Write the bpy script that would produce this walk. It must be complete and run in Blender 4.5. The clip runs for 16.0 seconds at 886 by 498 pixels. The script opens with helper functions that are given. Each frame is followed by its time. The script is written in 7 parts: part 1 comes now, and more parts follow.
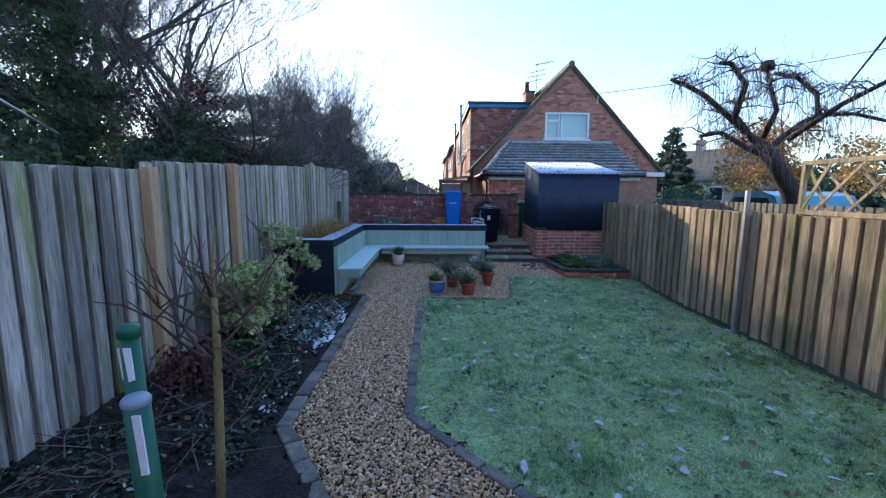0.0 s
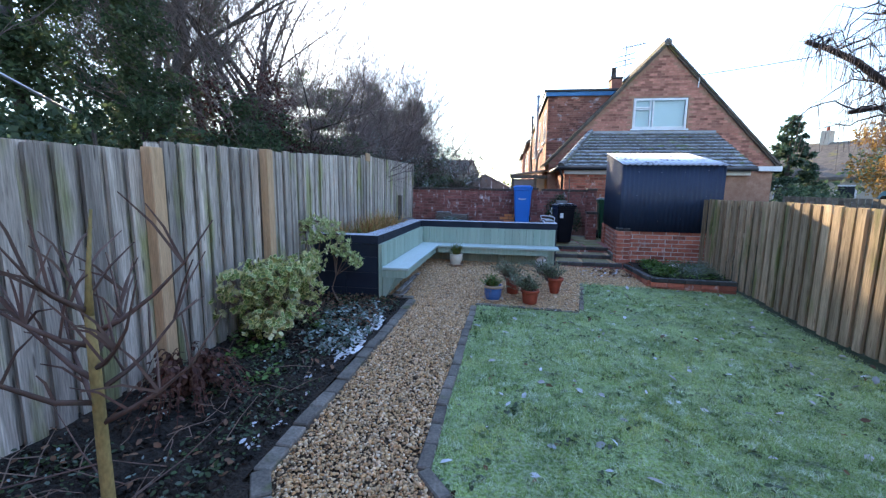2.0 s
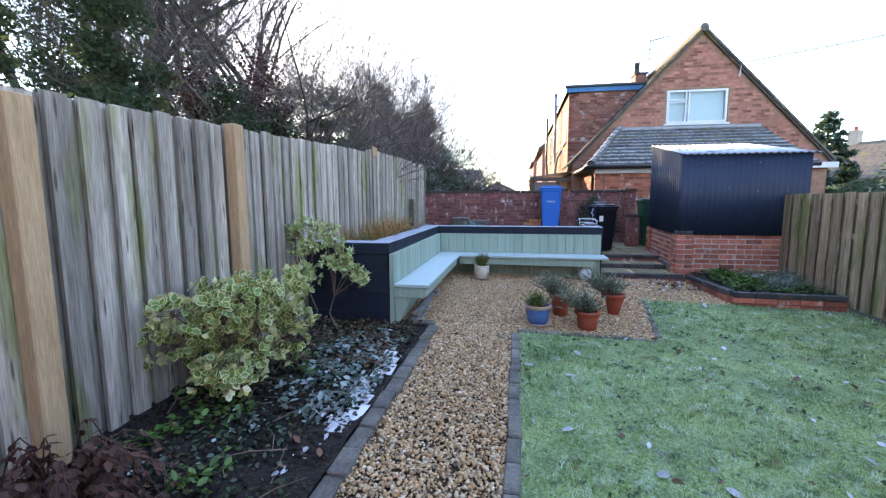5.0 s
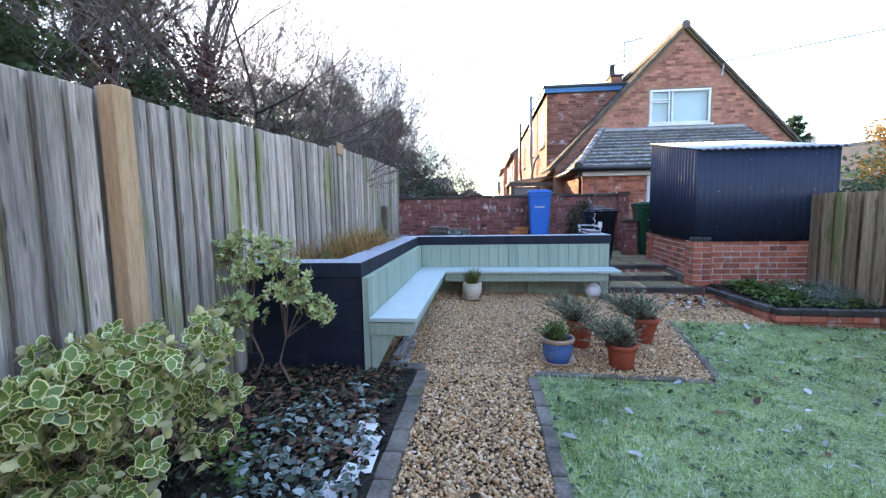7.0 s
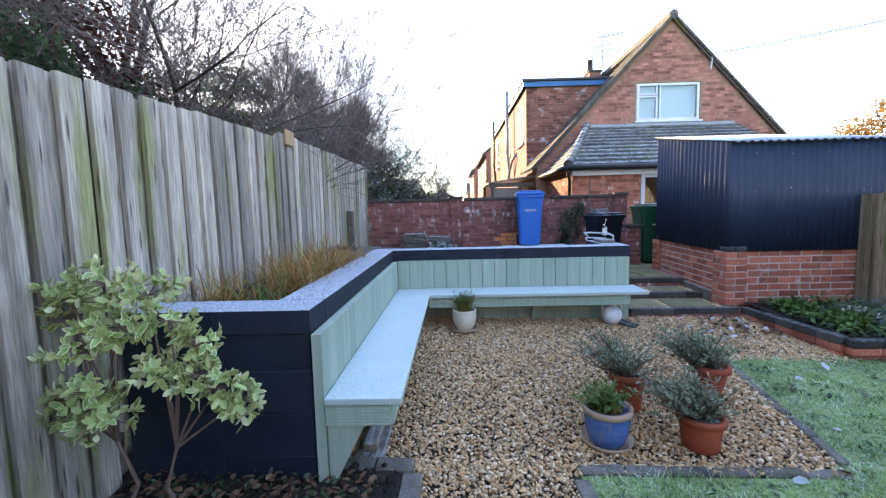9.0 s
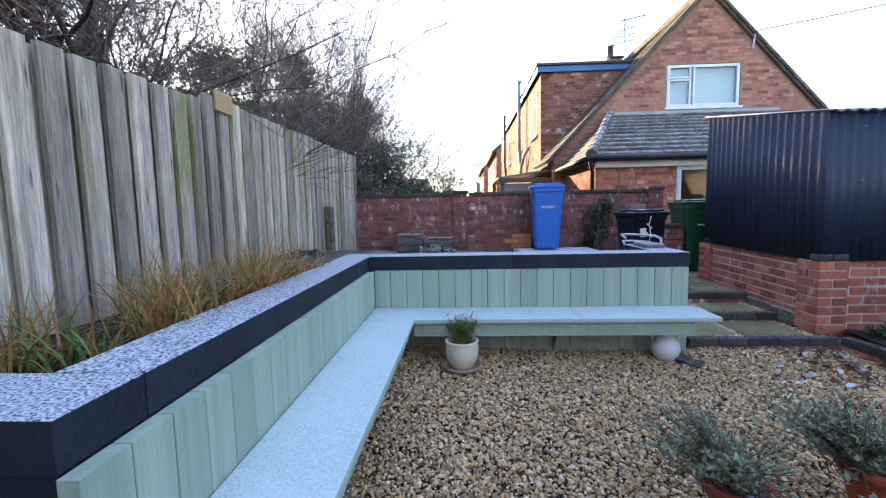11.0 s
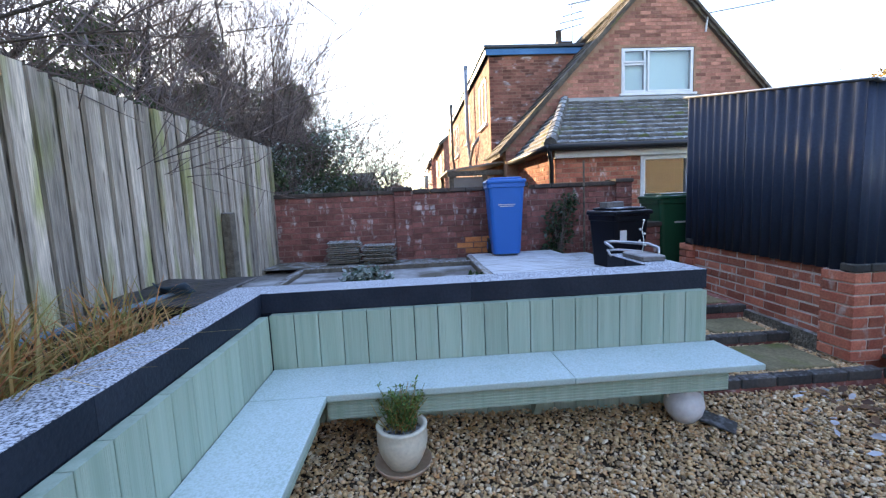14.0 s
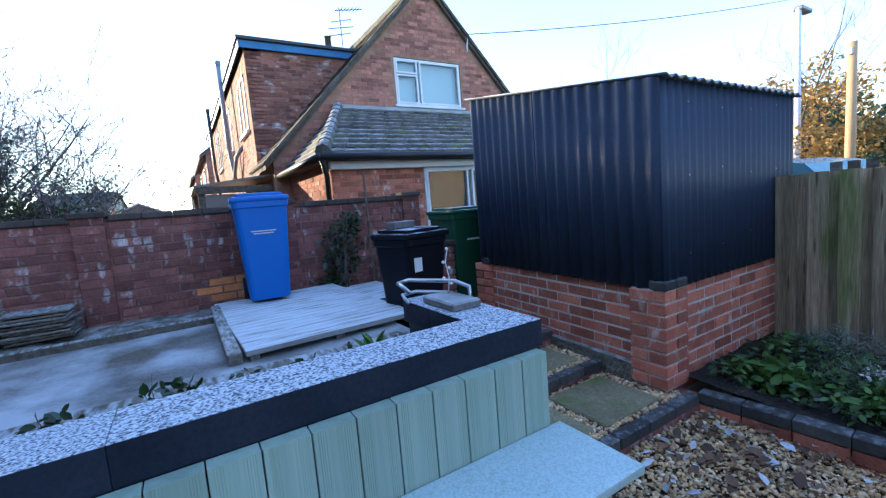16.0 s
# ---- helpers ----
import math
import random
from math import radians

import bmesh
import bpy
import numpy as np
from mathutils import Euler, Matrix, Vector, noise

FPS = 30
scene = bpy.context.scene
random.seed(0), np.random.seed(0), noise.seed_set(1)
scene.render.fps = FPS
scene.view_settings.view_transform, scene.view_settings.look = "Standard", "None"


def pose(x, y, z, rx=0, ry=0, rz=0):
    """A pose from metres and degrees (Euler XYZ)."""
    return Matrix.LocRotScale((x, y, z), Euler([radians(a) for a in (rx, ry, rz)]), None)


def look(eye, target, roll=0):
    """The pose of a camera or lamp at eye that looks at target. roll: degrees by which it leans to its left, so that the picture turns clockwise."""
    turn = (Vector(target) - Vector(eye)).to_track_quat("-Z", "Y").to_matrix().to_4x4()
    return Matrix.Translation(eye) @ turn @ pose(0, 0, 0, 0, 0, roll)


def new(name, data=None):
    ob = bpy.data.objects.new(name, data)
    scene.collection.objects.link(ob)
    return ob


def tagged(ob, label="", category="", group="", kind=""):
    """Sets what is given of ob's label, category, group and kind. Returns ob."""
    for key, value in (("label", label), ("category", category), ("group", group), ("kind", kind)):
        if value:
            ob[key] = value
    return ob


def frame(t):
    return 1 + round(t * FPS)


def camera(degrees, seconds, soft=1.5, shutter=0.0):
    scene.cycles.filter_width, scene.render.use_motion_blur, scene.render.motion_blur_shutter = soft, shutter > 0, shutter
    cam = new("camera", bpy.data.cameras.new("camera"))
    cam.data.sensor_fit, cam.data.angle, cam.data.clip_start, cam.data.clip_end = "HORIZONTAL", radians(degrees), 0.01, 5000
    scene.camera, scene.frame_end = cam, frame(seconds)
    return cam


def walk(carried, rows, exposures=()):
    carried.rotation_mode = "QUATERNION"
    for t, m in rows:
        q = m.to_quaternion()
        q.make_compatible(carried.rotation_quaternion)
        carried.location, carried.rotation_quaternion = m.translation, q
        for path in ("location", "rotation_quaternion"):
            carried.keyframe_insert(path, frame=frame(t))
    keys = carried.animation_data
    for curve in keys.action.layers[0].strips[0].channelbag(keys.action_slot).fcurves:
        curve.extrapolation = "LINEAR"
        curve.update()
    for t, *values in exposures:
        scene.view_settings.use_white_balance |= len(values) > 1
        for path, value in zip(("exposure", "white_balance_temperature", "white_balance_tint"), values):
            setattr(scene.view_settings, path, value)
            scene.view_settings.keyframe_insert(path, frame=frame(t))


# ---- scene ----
cam = camera(92.8, 16.0, soft=1.3)
PATH = [
    (0, (0.177, -0.055, 1.624), (0.222, 1.925, 1.345), 0.4),
    (0.5, (0.282, 0.167, 1.592), (0.225, 2.146, 1.312), 0.5),
    (1, (0.348, 0.359, 1.57), (0.194, 2.333, 1.285), 0.7),
    (1.5, (0.433, 0.581, 1.56), (0.19, 2.544, 1.268), 0.8),
    (2, (0.426, 0.747, 1.538), (0.115, 2.701, 1.246), 0.8),
    (2.5, (0.358, 0.944, 1.485), (-0.001, 2.89, 1.192), 0.7),
    (3, (0.309, 1.146, 1.428), (-0.074, 3.087, 1.138), 0.6),
    (3.5, (0.266, 1.407, 1.409), (-0.124, 3.347, 1.12), 0.4),
    (4, (0.179, 1.573, 1.39), (-0.21, 3.515, 1.11), 0.2),
    (6.5, (-0.244, 2.717, 1.29), (-0.482, 4.693, 1.099), -0.8),
    (7, (-0.344, 2.976, 1.295), (-0.547, 4.956, 1.097), -1.0),
    (7.5, (-0.462, 3.239, 1.313), (-0.63, 5.221, 1.108), -1.1),
    (8, (-0.489, 3.532, 1.315), (-0.627, 5.517, 1.109), -1.3),
    (8.5, (-0.542, 3.822, 1.317), (-0.64, 5.81, 1.116), -1.5),
    (9, (-0.597, 4.125, 1.343), (-0.652, 6.115, 1.149), -1.4),
    (11.5, (-0.472, 5.411, 1.248), (-0.62, 7.396, 1.056), -1.0),
    (12, (-0.477, 5.469, 1.227), (-0.679, 7.447, 1.006), -1.1),
    (12.5, (-0.466, 5.551, 1.247), (-0.661, 7.526, 1.001), -1.5),
    (13, (-0.519, 5.769, 1.299), (-0.638, 7.749, 1.042), -1.8),
    (13.5, (-0.487, 6.015, 1.326), (-0.491, 7.999, 1.075), -2.2),
    (14, (-0.41, 6.32, 1.362), (-0.281, 8.302, 1.131), -2.5),
    (14.5, (-0.364, 6.643, 1.375), (-0.082, 8.611, 1.164), -2.9),
    (15, (-0.254, 6.929, 1.369), (0.228, 8.86, 1.172), -3.3),
    (15.5, (-0.073, 7.189, 1.372), (0.671, 9.035, 1.172), -4.0),
    (16, (0.105, 7.423, 1.388), (1.14, 9.121, 1.17), -4.7),
]
walk(cam, [(t, look(eye, target, roll)) for t, eye, target, roll in PATH], exposures=[(0.0, 2.64, 5500, 3), (1.5, 3.08, 6000, 4), (3.0, 3.45, 6600, 7), (6.5, 3.7, 7000, 8), (9.0, 3.72, 7050, 8), (12.0, 3.5, 7300, 8), (14.5, 3.52, 7050, 6), (16.0, 3.2, 5750, 1)])

# ---- sky, sun, exposure ----
SUN_AZ, SUN_EL = radians(-28.5), radians(14.6)
world = bpy.data.worlds.new("sky")
scene.world = world
world.use_nodes = True
wn = world.node_tree
sky = wn.nodes.new("ShaderNodeTexSky")
sky.sky_type, sky.sun_disc = "NISHITA", False
sky.sun_elevation, sky.sun_rotation = SUN_EL, SUN_AZ
sky.air_density, sky.dust_density, sky.ozone_density = 1.0, 0.25, 2.6
wn.nodes["Background"].inputs["Strength"].default_value = 0.15
haze = wn.nodes.new("ShaderNodeGamma")
haze.inputs["Gamma"].default_value = 0.5
hue = wn.nodes.new("ShaderNodeHueSaturation")
hue.inputs["Saturation"].default_value = 1.4
hue.inputs["Hue"].default_value = 0.525
wn.links.new(sky.outputs[0], haze.inputs["Color"])
wn.links.new(haze.outputs[0], hue.inputs["Color"])
wn.links.new(hue.outputs[0], wn.nodes["Background"].inputs["Color"])
sun_data = bpy.data.lights.new("sun", "SUN")
sun_data.energy, sun_data.angle, sun_data.color = 1.5, radians(0.55), (1.0, 0.76, 0.50)
sun = new("sun", sun_data)
SUN_WAY = Vector((math.sin(SUN_AZ) * math.cos(SUN_EL), math.cos(SUN_AZ) * math.cos(SUN_EL), math.sin(SUN_EL)))
sun.matrix_world = look(SUN_WAY * 60, (0, 0, 0))


# ---- mesh helpers ----
def mesh_of(name, verts, faces, material, smooth=False):
    me = bpy.data.meshes.new(name)
    me.from_pydata([tuple(v) for v in verts], [], [tuple(f) for f in faces])
    me.materials.append(material)
    if smooth:
        me.polygons.foreach_set("use_smooth", [True] * len(me.polygons))
    me.update()
    return me


def mesh_np(name, verts, faces, material, smooth=False):
    """A mesh from arrays: verts (n, 3), faces (m, k)."""
    me = bpy.data.meshes.new(name)
    n, (m, k) = len(verts), faces.shape
    me.vertices.add(n)
    me.vertices.foreach_set("co", verts.astype(np.float32).ravel())
    me.loops.add(m * k)
    me.loops.foreach_set("vertex_index", faces.astype(np.int32).ravel())
    me.polygons.add(m)
    me.polygons.foreach_set("loop_start", np.arange(0, m * k, k, dtype=np.int32))
    me.materials.append(material)
    me.update(calc_edges=True)
    if smooth:
        me.polygons.foreach_set("use_smooth", np.ones(m, dtype=bool))
    return me


def thing(name, label, category, at=(0, 0, 0), group="", kind="", turn=0):
    ob = new(name)
    ob.empty_display_size = 0.1
    ob.matrix_basis = pose(*at, 0, 0, turn)
    return tagged(ob, label, category, group, kind)


JOINED = ("twigwork", "branchwork", "foliage", "stemwork", "foliage_margin", "foliage_centre")


def child(name, data, parent, label="", m=None):
    ob = new(name, data)
    ob.parent = parent
    if name in JOINED:
        ob["kind"] = "stuff"
    if m is not None:
        ob.matrix_basis = m
    return tagged(ob, label)


def part(name, bm, material, parent, label="", m=None):
    me = bpy.data.meshes.new(name)
    bm.to_mesh(me)
    bm.free()
    me.materials.append(material)
    return child(name, me, parent, label, m)


class Build:
    """Collects verts and faces of one mesh."""

    def __init__(self):
        self.v, self.f = [], []

    def add(self, verts, faces):
        k = len(self.v)
        self.v += [tuple(p) for p in verts]
        self.f += [tuple(k + i for i in q) for q in faces]
        return self

    def box(self, x0, y0, z0, x1, y1, z1, m=None):
        p = [Vector((x, y, z)) for z in (z0, z1) for x, y in ((x0, y0), (x1, y0), (x1, y1), (x0, y1))]
        if m is not None:
            p = [m @ q for q in p]
        return self.add(p, [(3, 2, 1, 0), (4, 5, 6, 7), (0, 1, 5, 4), (1, 2, 6, 5), (2, 3, 7, 6), (3, 0, 4, 7)])

    def prism(self, poly, along, lo, hi):
        """A polygon drawn out along axis 'x', 'y' or 'z' from lo to hi. The polygon's pairs are the two other axes in order."""
        def at(a, b, c):
            return {"x": (c, a, b), "y": (a, c, b), "z": (a, b, c)}[along]
        n = len(poly)
        p = [at(a, b, lo) for a, b in poly] + [at(a, b, hi) for a, b in poly]
        return self.add(p, [tuple(range(n))[::-1], tuple(range(n, 2 * n))] + [(i, (i + 1) % n, n + (i + 1) % n, n + i) for i in range(n)])

    def tube(self, pts, radii, sides=5, cap=True):
        pts = [Vector(p) for p in pts]
        k = len(self.v)
        up = Vector((0.13, 0.21, 0.97))
        for i, p in enumerate(pts):
            d = (pts[min(i + 1, len(pts) - 1)] - pts[max(i - 1, 0)]).normalized()
            a = d.cross(up)
            a = a.normalized() if a.length > 0.05 else d.cross(Vector((1, 0, 0))).normalized()
            b = d.cross(a)
            for s in range(sides):
                w = 2 * math.pi * s / sides
                self.v.append(tuple(p + (a * math.cos(w) + b * math.sin(w)) * radii[i]))
        for i in range(len(pts) - 1):
            for s in range(sides):
                self.f.append((k + i * sides + s, k + i * sides + (s + 1) % sides, k + (i + 1) * sides + (s + 1) % sides, k + (i + 1) * sides + s))
        if cap:
            self.f.append(tuple(k + s for s in range(sides))[::-1])
            self.f.append(tuple(k + (len(pts) - 1) * sides + s for s in range(sides)))
        return self

    def spin(self, profile, sides=24, at=(0, 0, 0)):
        """A turned shape: profile of (radius, height)."""
        k = len(self.v)
        for r, z in profile:
            for s in range(sides):
                w = 2 * math.pi * s / sides
                self.v.append((at[0] + r * math.cos(w), at[1] + r * math.sin(w), at[2] + z))
        for i in range(len(profile) - 1):
            for s in range(sides):
                self.f.append((k + i * sides + s, k + i * sides + (s + 1) % sides, k + (i + 1) * sides + (s + 1) % sides, k + (i + 1) * sides + s))
        return self

    def mesh(self, name, material, smooth=False):
        return mesh_of(name, self.v, self.f, material, smooth)


def block(name, x0, y0, z0, x1, y1, z1, material, bevel=0.004, segments=1):
    """Mesh data of a box with eased edges."""
    bm = bmesh.new()
    bmesh.ops.create_cube(bm, size=1)
    for v in bm.verts:
        v.co = Vector(((x0 + x1) / 2 + v.co.x * (x1 - x0), (y0 + y1) / 2 + v.co.y * (y1 - y0), (z0 + z1) / 2 + v.co.z * (z1 - z0)))
    if bevel:
        bmesh.ops.bevel(bm, geom=bm.edges[:], offset=bevel, segments=segments, affect="EDGES", profile=0.6)
    me = bpy.data.meshes.new(name)
    bm.to_mesh(me)
    bm.free()
    me.materials.append(material)
    return me


def structure(name, data, label, category, m=None):
    ob = new(name, data)
    if m is not None:
        ob.matrix_basis = m
    return tagged(ob, label, category, kind="structure")


# ---- materials ----
def rgba(c):
    return (*c, 1.0)


def mat(name, c1, c2, rough=0.75, scale=6.0, stretch=(1, 1, 1), fine=70.0, grain=0.25, bump=0.3, depth=0.004, metal=0.0,
        vary="", amount=0.25, frost=0.0, frost_scale=9.0, frost_cut=0.5, frost_colour=(0.72, 0.78, 0.86), stain=None, stain_stretch=None, stain_scale=1.5, stain_cut=0.6, spec=0.4, knots=None):
    """Two colours mixed by a coarse noise, a finer grain over it, relief, an optional stain with its own outline and frost on upward faces."""
    m = bpy.data.materials.new(name)
    m.use_nodes = True
    t = m.node_tree
    n, l = t.nodes, t.links
    bsdf = n["Principled BSDF"]
    bsdf.inputs["Roughness"].default_value, bsdf.inputs["Metallic"].default_value = rough, metal
    bsdf.inputs["Specular IOR Level"].default_value = spec
    geo = n.new("ShaderNodeNewGeometry")
    place = n.new("ShaderNodeVectorMath")
    place.operation = "MULTIPLY"
    place.inputs[1].default_value = stretch
    l.new(geo.outputs["Position"], place.inputs[0])
    if vary:
        who = geo.outputs["Random Per Island"] if vary == "island" else n.new("ShaderNodeObjectInfo").outputs["Random"]
        shift = n.new("ShaderNodeVectorMath")
        shift.operation = "MULTIPLY_ADD"
        shift.inputs[1].default_value = (37, 53, 71)
        l.new(who, shift.inputs[0])
        l.new(place.outputs[0], shift.inputs[2])
        spot = shift.outputs[0]
    else:
        who, spot = None, place.outputs[0]

    def noise_at(size, detail=3.0):  # at the current spot
        k = n.new("ShaderNodeTexNoise")
        k.inputs["Scale"].default_value, k.inputs["Detail"].default_value = size, detail
        l.new(spot, k.inputs["Vector"])
        return k.outputs["Fac"]

    def spread(value, lo, hi, a=0.0, b=1.0):
        k = n.new("ShaderNodeMapRange")
        k.inputs["From Min"].default_value, k.inputs["From Max"].default_value = lo, hi
        k.inputs["To Min"].default_value, k.inputs["To Max"].default_value = a, b
        l.new(value, k.inputs["Value"])
        return k.outputs["Result"]

    def blend(fac, a, b, kind="MIX"):
        k = n.new("ShaderNodeMix")
        k.data_type, k.blend_type = "RGBA", kind
        for socket, value in ((k.inputs["Factor"], fac), (k.inputs["A"], a), (k.inputs["B"], b)):
            if isinstance(value, (tuple, float, int)):
                socket.default_value = rgba(value) if isinstance(value, tuple) else value
            else:
                l.new(value, socket)
        return k.outputs["Result"]

    def times(a, b):
        k = n.new("ShaderNodeMath")
        k.operation = "MULTIPLY"
        for socket, value in zip(k.inputs, (a, b)):
            if isinstance(value, (float, int)):
                socket.default_value = value
            else:
                l.new(value, socket)
        return k.outputs[0]

    coarse, small = noise_at(scale), noise_at(fine, 4.0)
    colour = blend(spread(coarse, 0.32, 0.68), c1, c2)
    if stain:
        if stain_stretch:
            k = n.new("ShaderNodeVectorMath")
            k.operation = "MULTIPLY"
            k.inputs[1].default_value = stain_stretch
            l.new(geo.outputs["Position"], k.inputs[0])
            keep, spot = spot, k.outputs[0]
        colour = blend(spread(noise_at(stain_scale, 5.0), stain_cut, stain_cut + 0.12, 0.0, 0.9), colour, stain)
        if stain_stretch:
            spot = keep
    if knots:
        spots = n.new("ShaderNodeTexVoronoi")
        spots.inputs["Scale"].default_value = knots[1]
        k = n.new("ShaderNodeVectorMath")
        k.operation = "MULTIPLY_ADD"
        k.inputs[1].default_value = (1, 1, 0.55)
        l.new(geo.outputs["Position"], k.inputs[0])
        if vary:
            l.new(shift.outputs[0], k.inputs[2])
        l.new(k.outputs[0], spots.inputs["Vector"])
        colour = blend(spread(spots.outputs["Distance"], knots[2], knots[2] * 2.2, 0.85, 0.0), colour, knots[0])
    hsv = n.new("ShaderNodeHueSaturation")
    l.new(colour, hsv.inputs["Color"])
    tone = spread(small, 0.25, 0.75, 1 - grain, 1 + grain)
    if vary:
        tone = times(tone, spread(who, 0, 1, 1 - amount, 1 + amount))
    l.new(tone, hsv.inputs["Value"])
    colour = hsv.outputs["Color"]
    if frost:
        sep = n.new("ShaderNodeSeparateXYZ")
        l.new(geo.outputs["Normal"], sep.inputs[0])
        up = spread(sep.outputs["Z"], 0.35, 0.8)
        cover = times(times(spread(noise_at(frost_scale, 5.0), frost_cut - 0.1, frost_cut + 0.12), up), frost)
        colour = blend(cover, colour, frost_colour)
        l.new(spread(cover, 0, 1, rough, 0.9), bsdf.inputs["Roughness"])
    l.new(colour, bsdf.inputs["Base Color"])
    if bump:
        k = n.new("ShaderNodeBump")
        k.inputs["Strength"].default_value, k.inputs["Distance"].default_value = bump, depth
        l.new(small, k.inputs["Height"])
        l.new(k.outputs[0], bsdf.inputs["Normal"])
    return m


def leafy(name, colours, rough=0.55, thin=0.3, patches=()):
    """Leaves: colours picked per leaf, some light let through. patches: (colour, scale, from, to, share) areas of
    another colour: frost, dappled light and shade.
    """
    m = bpy.data.materials.new(name)
    m.use_nodes = True
    t = m.node_tree
    n, l = t.nodes, t.links
    bsdf = n["Principled BSDF"]
    geo, ramp = n.new("ShaderNodeNewGeometry"), n.new("ShaderNodeValToRGB")
    l.new(geo.outputs["Random Per Island"], ramp.inputs[0])
    els = ramp.color_ramp.elements
    while len(els) < len(colours):
        els.new(0.5)
    for i, c in enumerate(colours):
        els[i].position, els[i].color = i / (len(colours) - 1), rgba(c)
    grain = n.new("ShaderNodeTexNoise")
    grain.inputs["Scale"].default_value = 25
    l.new(geo.outputs["Position"], grain.inputs["Vector"])
    hsv, ran = n.new("ShaderNodeHueSaturation"), n.new("ShaderNodeMapRange")
    ran.inputs["To Min"].default_value, ran.inputs["To Max"].default_value = 0.55, 1.45
    l.new(grain.outputs["Fac"], ran.inputs["Value"])
    l.new(ran.outputs[0], hsv.inputs["Value"])
    colour = ramp.outputs[0]
    for c, scale, lo, hi, share in patches:
        tex, rg, mx = n.new("ShaderNodeTexNoise"), n.new("ShaderNodeMapRange"), n.new("ShaderNodeMix")
        tex.inputs["Scale"].default_value, tex.inputs["Detail"].default_value = scale, 5
        l.new(geo.outputs["Position"], tex.inputs["Vector"])
        for nm, value in zip(("From Min", "From Max", "To Max"), (lo, hi, share)):
            rg.inputs[nm].default_value = value
        l.new(tex.outputs["Fac"], rg.inputs["Value"])
        mx.data_type = "RGBA"
        l.new(rg.outputs[0], mx.inputs[0])
        l.new(colour, mx.inputs[6])
        mx.inputs[7].default_value = rgba(c)
        colour = mx.outputs[2]
    l.new(colour, hsv.inputs["Color"])
    l.new(hsv.outputs[0], bsdf.inputs["Base Color"])
    bsdf.inputs["Roughness"].default_value = rough
    if thin:
        tr, mix = n.new("ShaderNodeBsdfTranslucent"), n.new("ShaderNodeMixShader")
        l.new(hsv.outputs[0], tr.inputs["Color"])
        mix.inputs[0].default_value = thin
        l.new(bsdf.outputs[0], mix.inputs[1])
        l.new(tr.outputs[0], mix.inputs[2])
        l.new(mix.outputs[0], n["Material Output"].inputs["Surface"])
    return m


def plain(name, c, rough=0.5, metal=0.0, spec=0.5):
    return mat(name, c, tuple(v * 0.82 for v in c), rough, scale=5, fine=120, grain=0.06, bump=0.05, depth=0.001, metal=metal, spec=spec)


M = {}
M["grass_base"] = mat("lawn_turf", (0.10, 0.17, 0.04), (0.25, 0.36, 0.10), 0.9, scale=2.2, fine=60, grain=0.6, bump=0.9, depth=0.025, stain=(0.04, 0.07, 0.02), stain_scale=11, stain_cut=0.56, frost=0.30, frost_scale=45, frost_cut=0.5, frost_colour=(0.60, 0.66, 0.52))
# yellow and broad dark patches paint in sun and shade; pale ones are frost
M["blades"] = leafy("grass_blades", [(0.14, 0.22, 0.05), (0.27, 0.40, 0.11), (0.38, 0.47, 0.14), (0.54, 0.64, 0.38), (0.31, 0.46, 0.15), (0.64, 0.72, 0.50), (0.40, 0.47, 0.15)], 0.8, 0.25, patches=[((0.52, 0.56, 0.16), 0.9, 0.52, 0.64, 0.7), ((0.58, 0.72, 0.46), 2.3, 0.50, 0.62, 0.5), ((0.10, 0.19, 0.045), 1.4, 0.52, 0.62, 0.7), ((0.72, 0.82, 0.66), 7.0, 0.54, 0.62, 0.7), ((0.06, 0.13, 0.03), 3.4, 0.55, 0.66, 0.6), ((0.04, 0.09, 0.022), 13.0, 0.55, 0.62, 0.85)])
# dark bed colour paints in the shade between the stones
M["gravel_bed"] = mat("gravel_bed", (0.05, 0.034, 0.02), (0.10, 0.07, 0.045), 0.95, scale=14, fine=90, grain=0.4, bump=1.0, depth=0.02)
M["pebbles"] = leafy("pebbles", [(0.22, 0.11, 0.045), (0.66, 0.44, 0.22), (0.34, 0.18, 0.07), (0.76, 0.57, 0.34), (0.09, 0.055, 0.035), (0.68, 0.47, 0.24), (0.54, 0.28, 0.10), (0.82, 0.68, 0.48), (0.38, 0.24, 0.12), (0.60, 0.38, 0.17)], 0.6, 0)
M["soil"] = mat("bed_soil", (0.012, 0.010, 0.008), (0.035, 0.026, 0.018), 0.95, scale=7, fine=40, grain=0.5, bump=1.0, depth=0.04, stain=(0.05, 0.022, 0.012), stain_scale=2.2, stain_cut=0.62)
M["earth"] = mat("ground_earth", (0.03, 0.045, 0.018), (0.06, 0.065, 0.035), 0.95, scale=0.6, fine=8, grain=0.4, bump=0.5, depth=0.05)
M["asphalt"] = mat("asphalt", (0.04, 0.04, 0.042), (0.06, 0.06, 0.06), 0.9, scale=2, fine=120, grain=0.3)
M["fence_l"] = mat("weathered_grey_boards", (0.24, 0.205, 0.17), (0.50, 0.435, 0.36), 0.85, scale=2.2, stretch=(8, 8, 0.45), fine=16, grain=0.42, bump=0.5, depth=0.006, vary="object", amount=0.36, stain=(0.25, 0.25, 0.105), stain_stretch=(2, 3, 0.6), stain_scale=1.6, stain_cut=0.53, knots=((0.07, 0.055, 0.045), 2.6, 0.085))
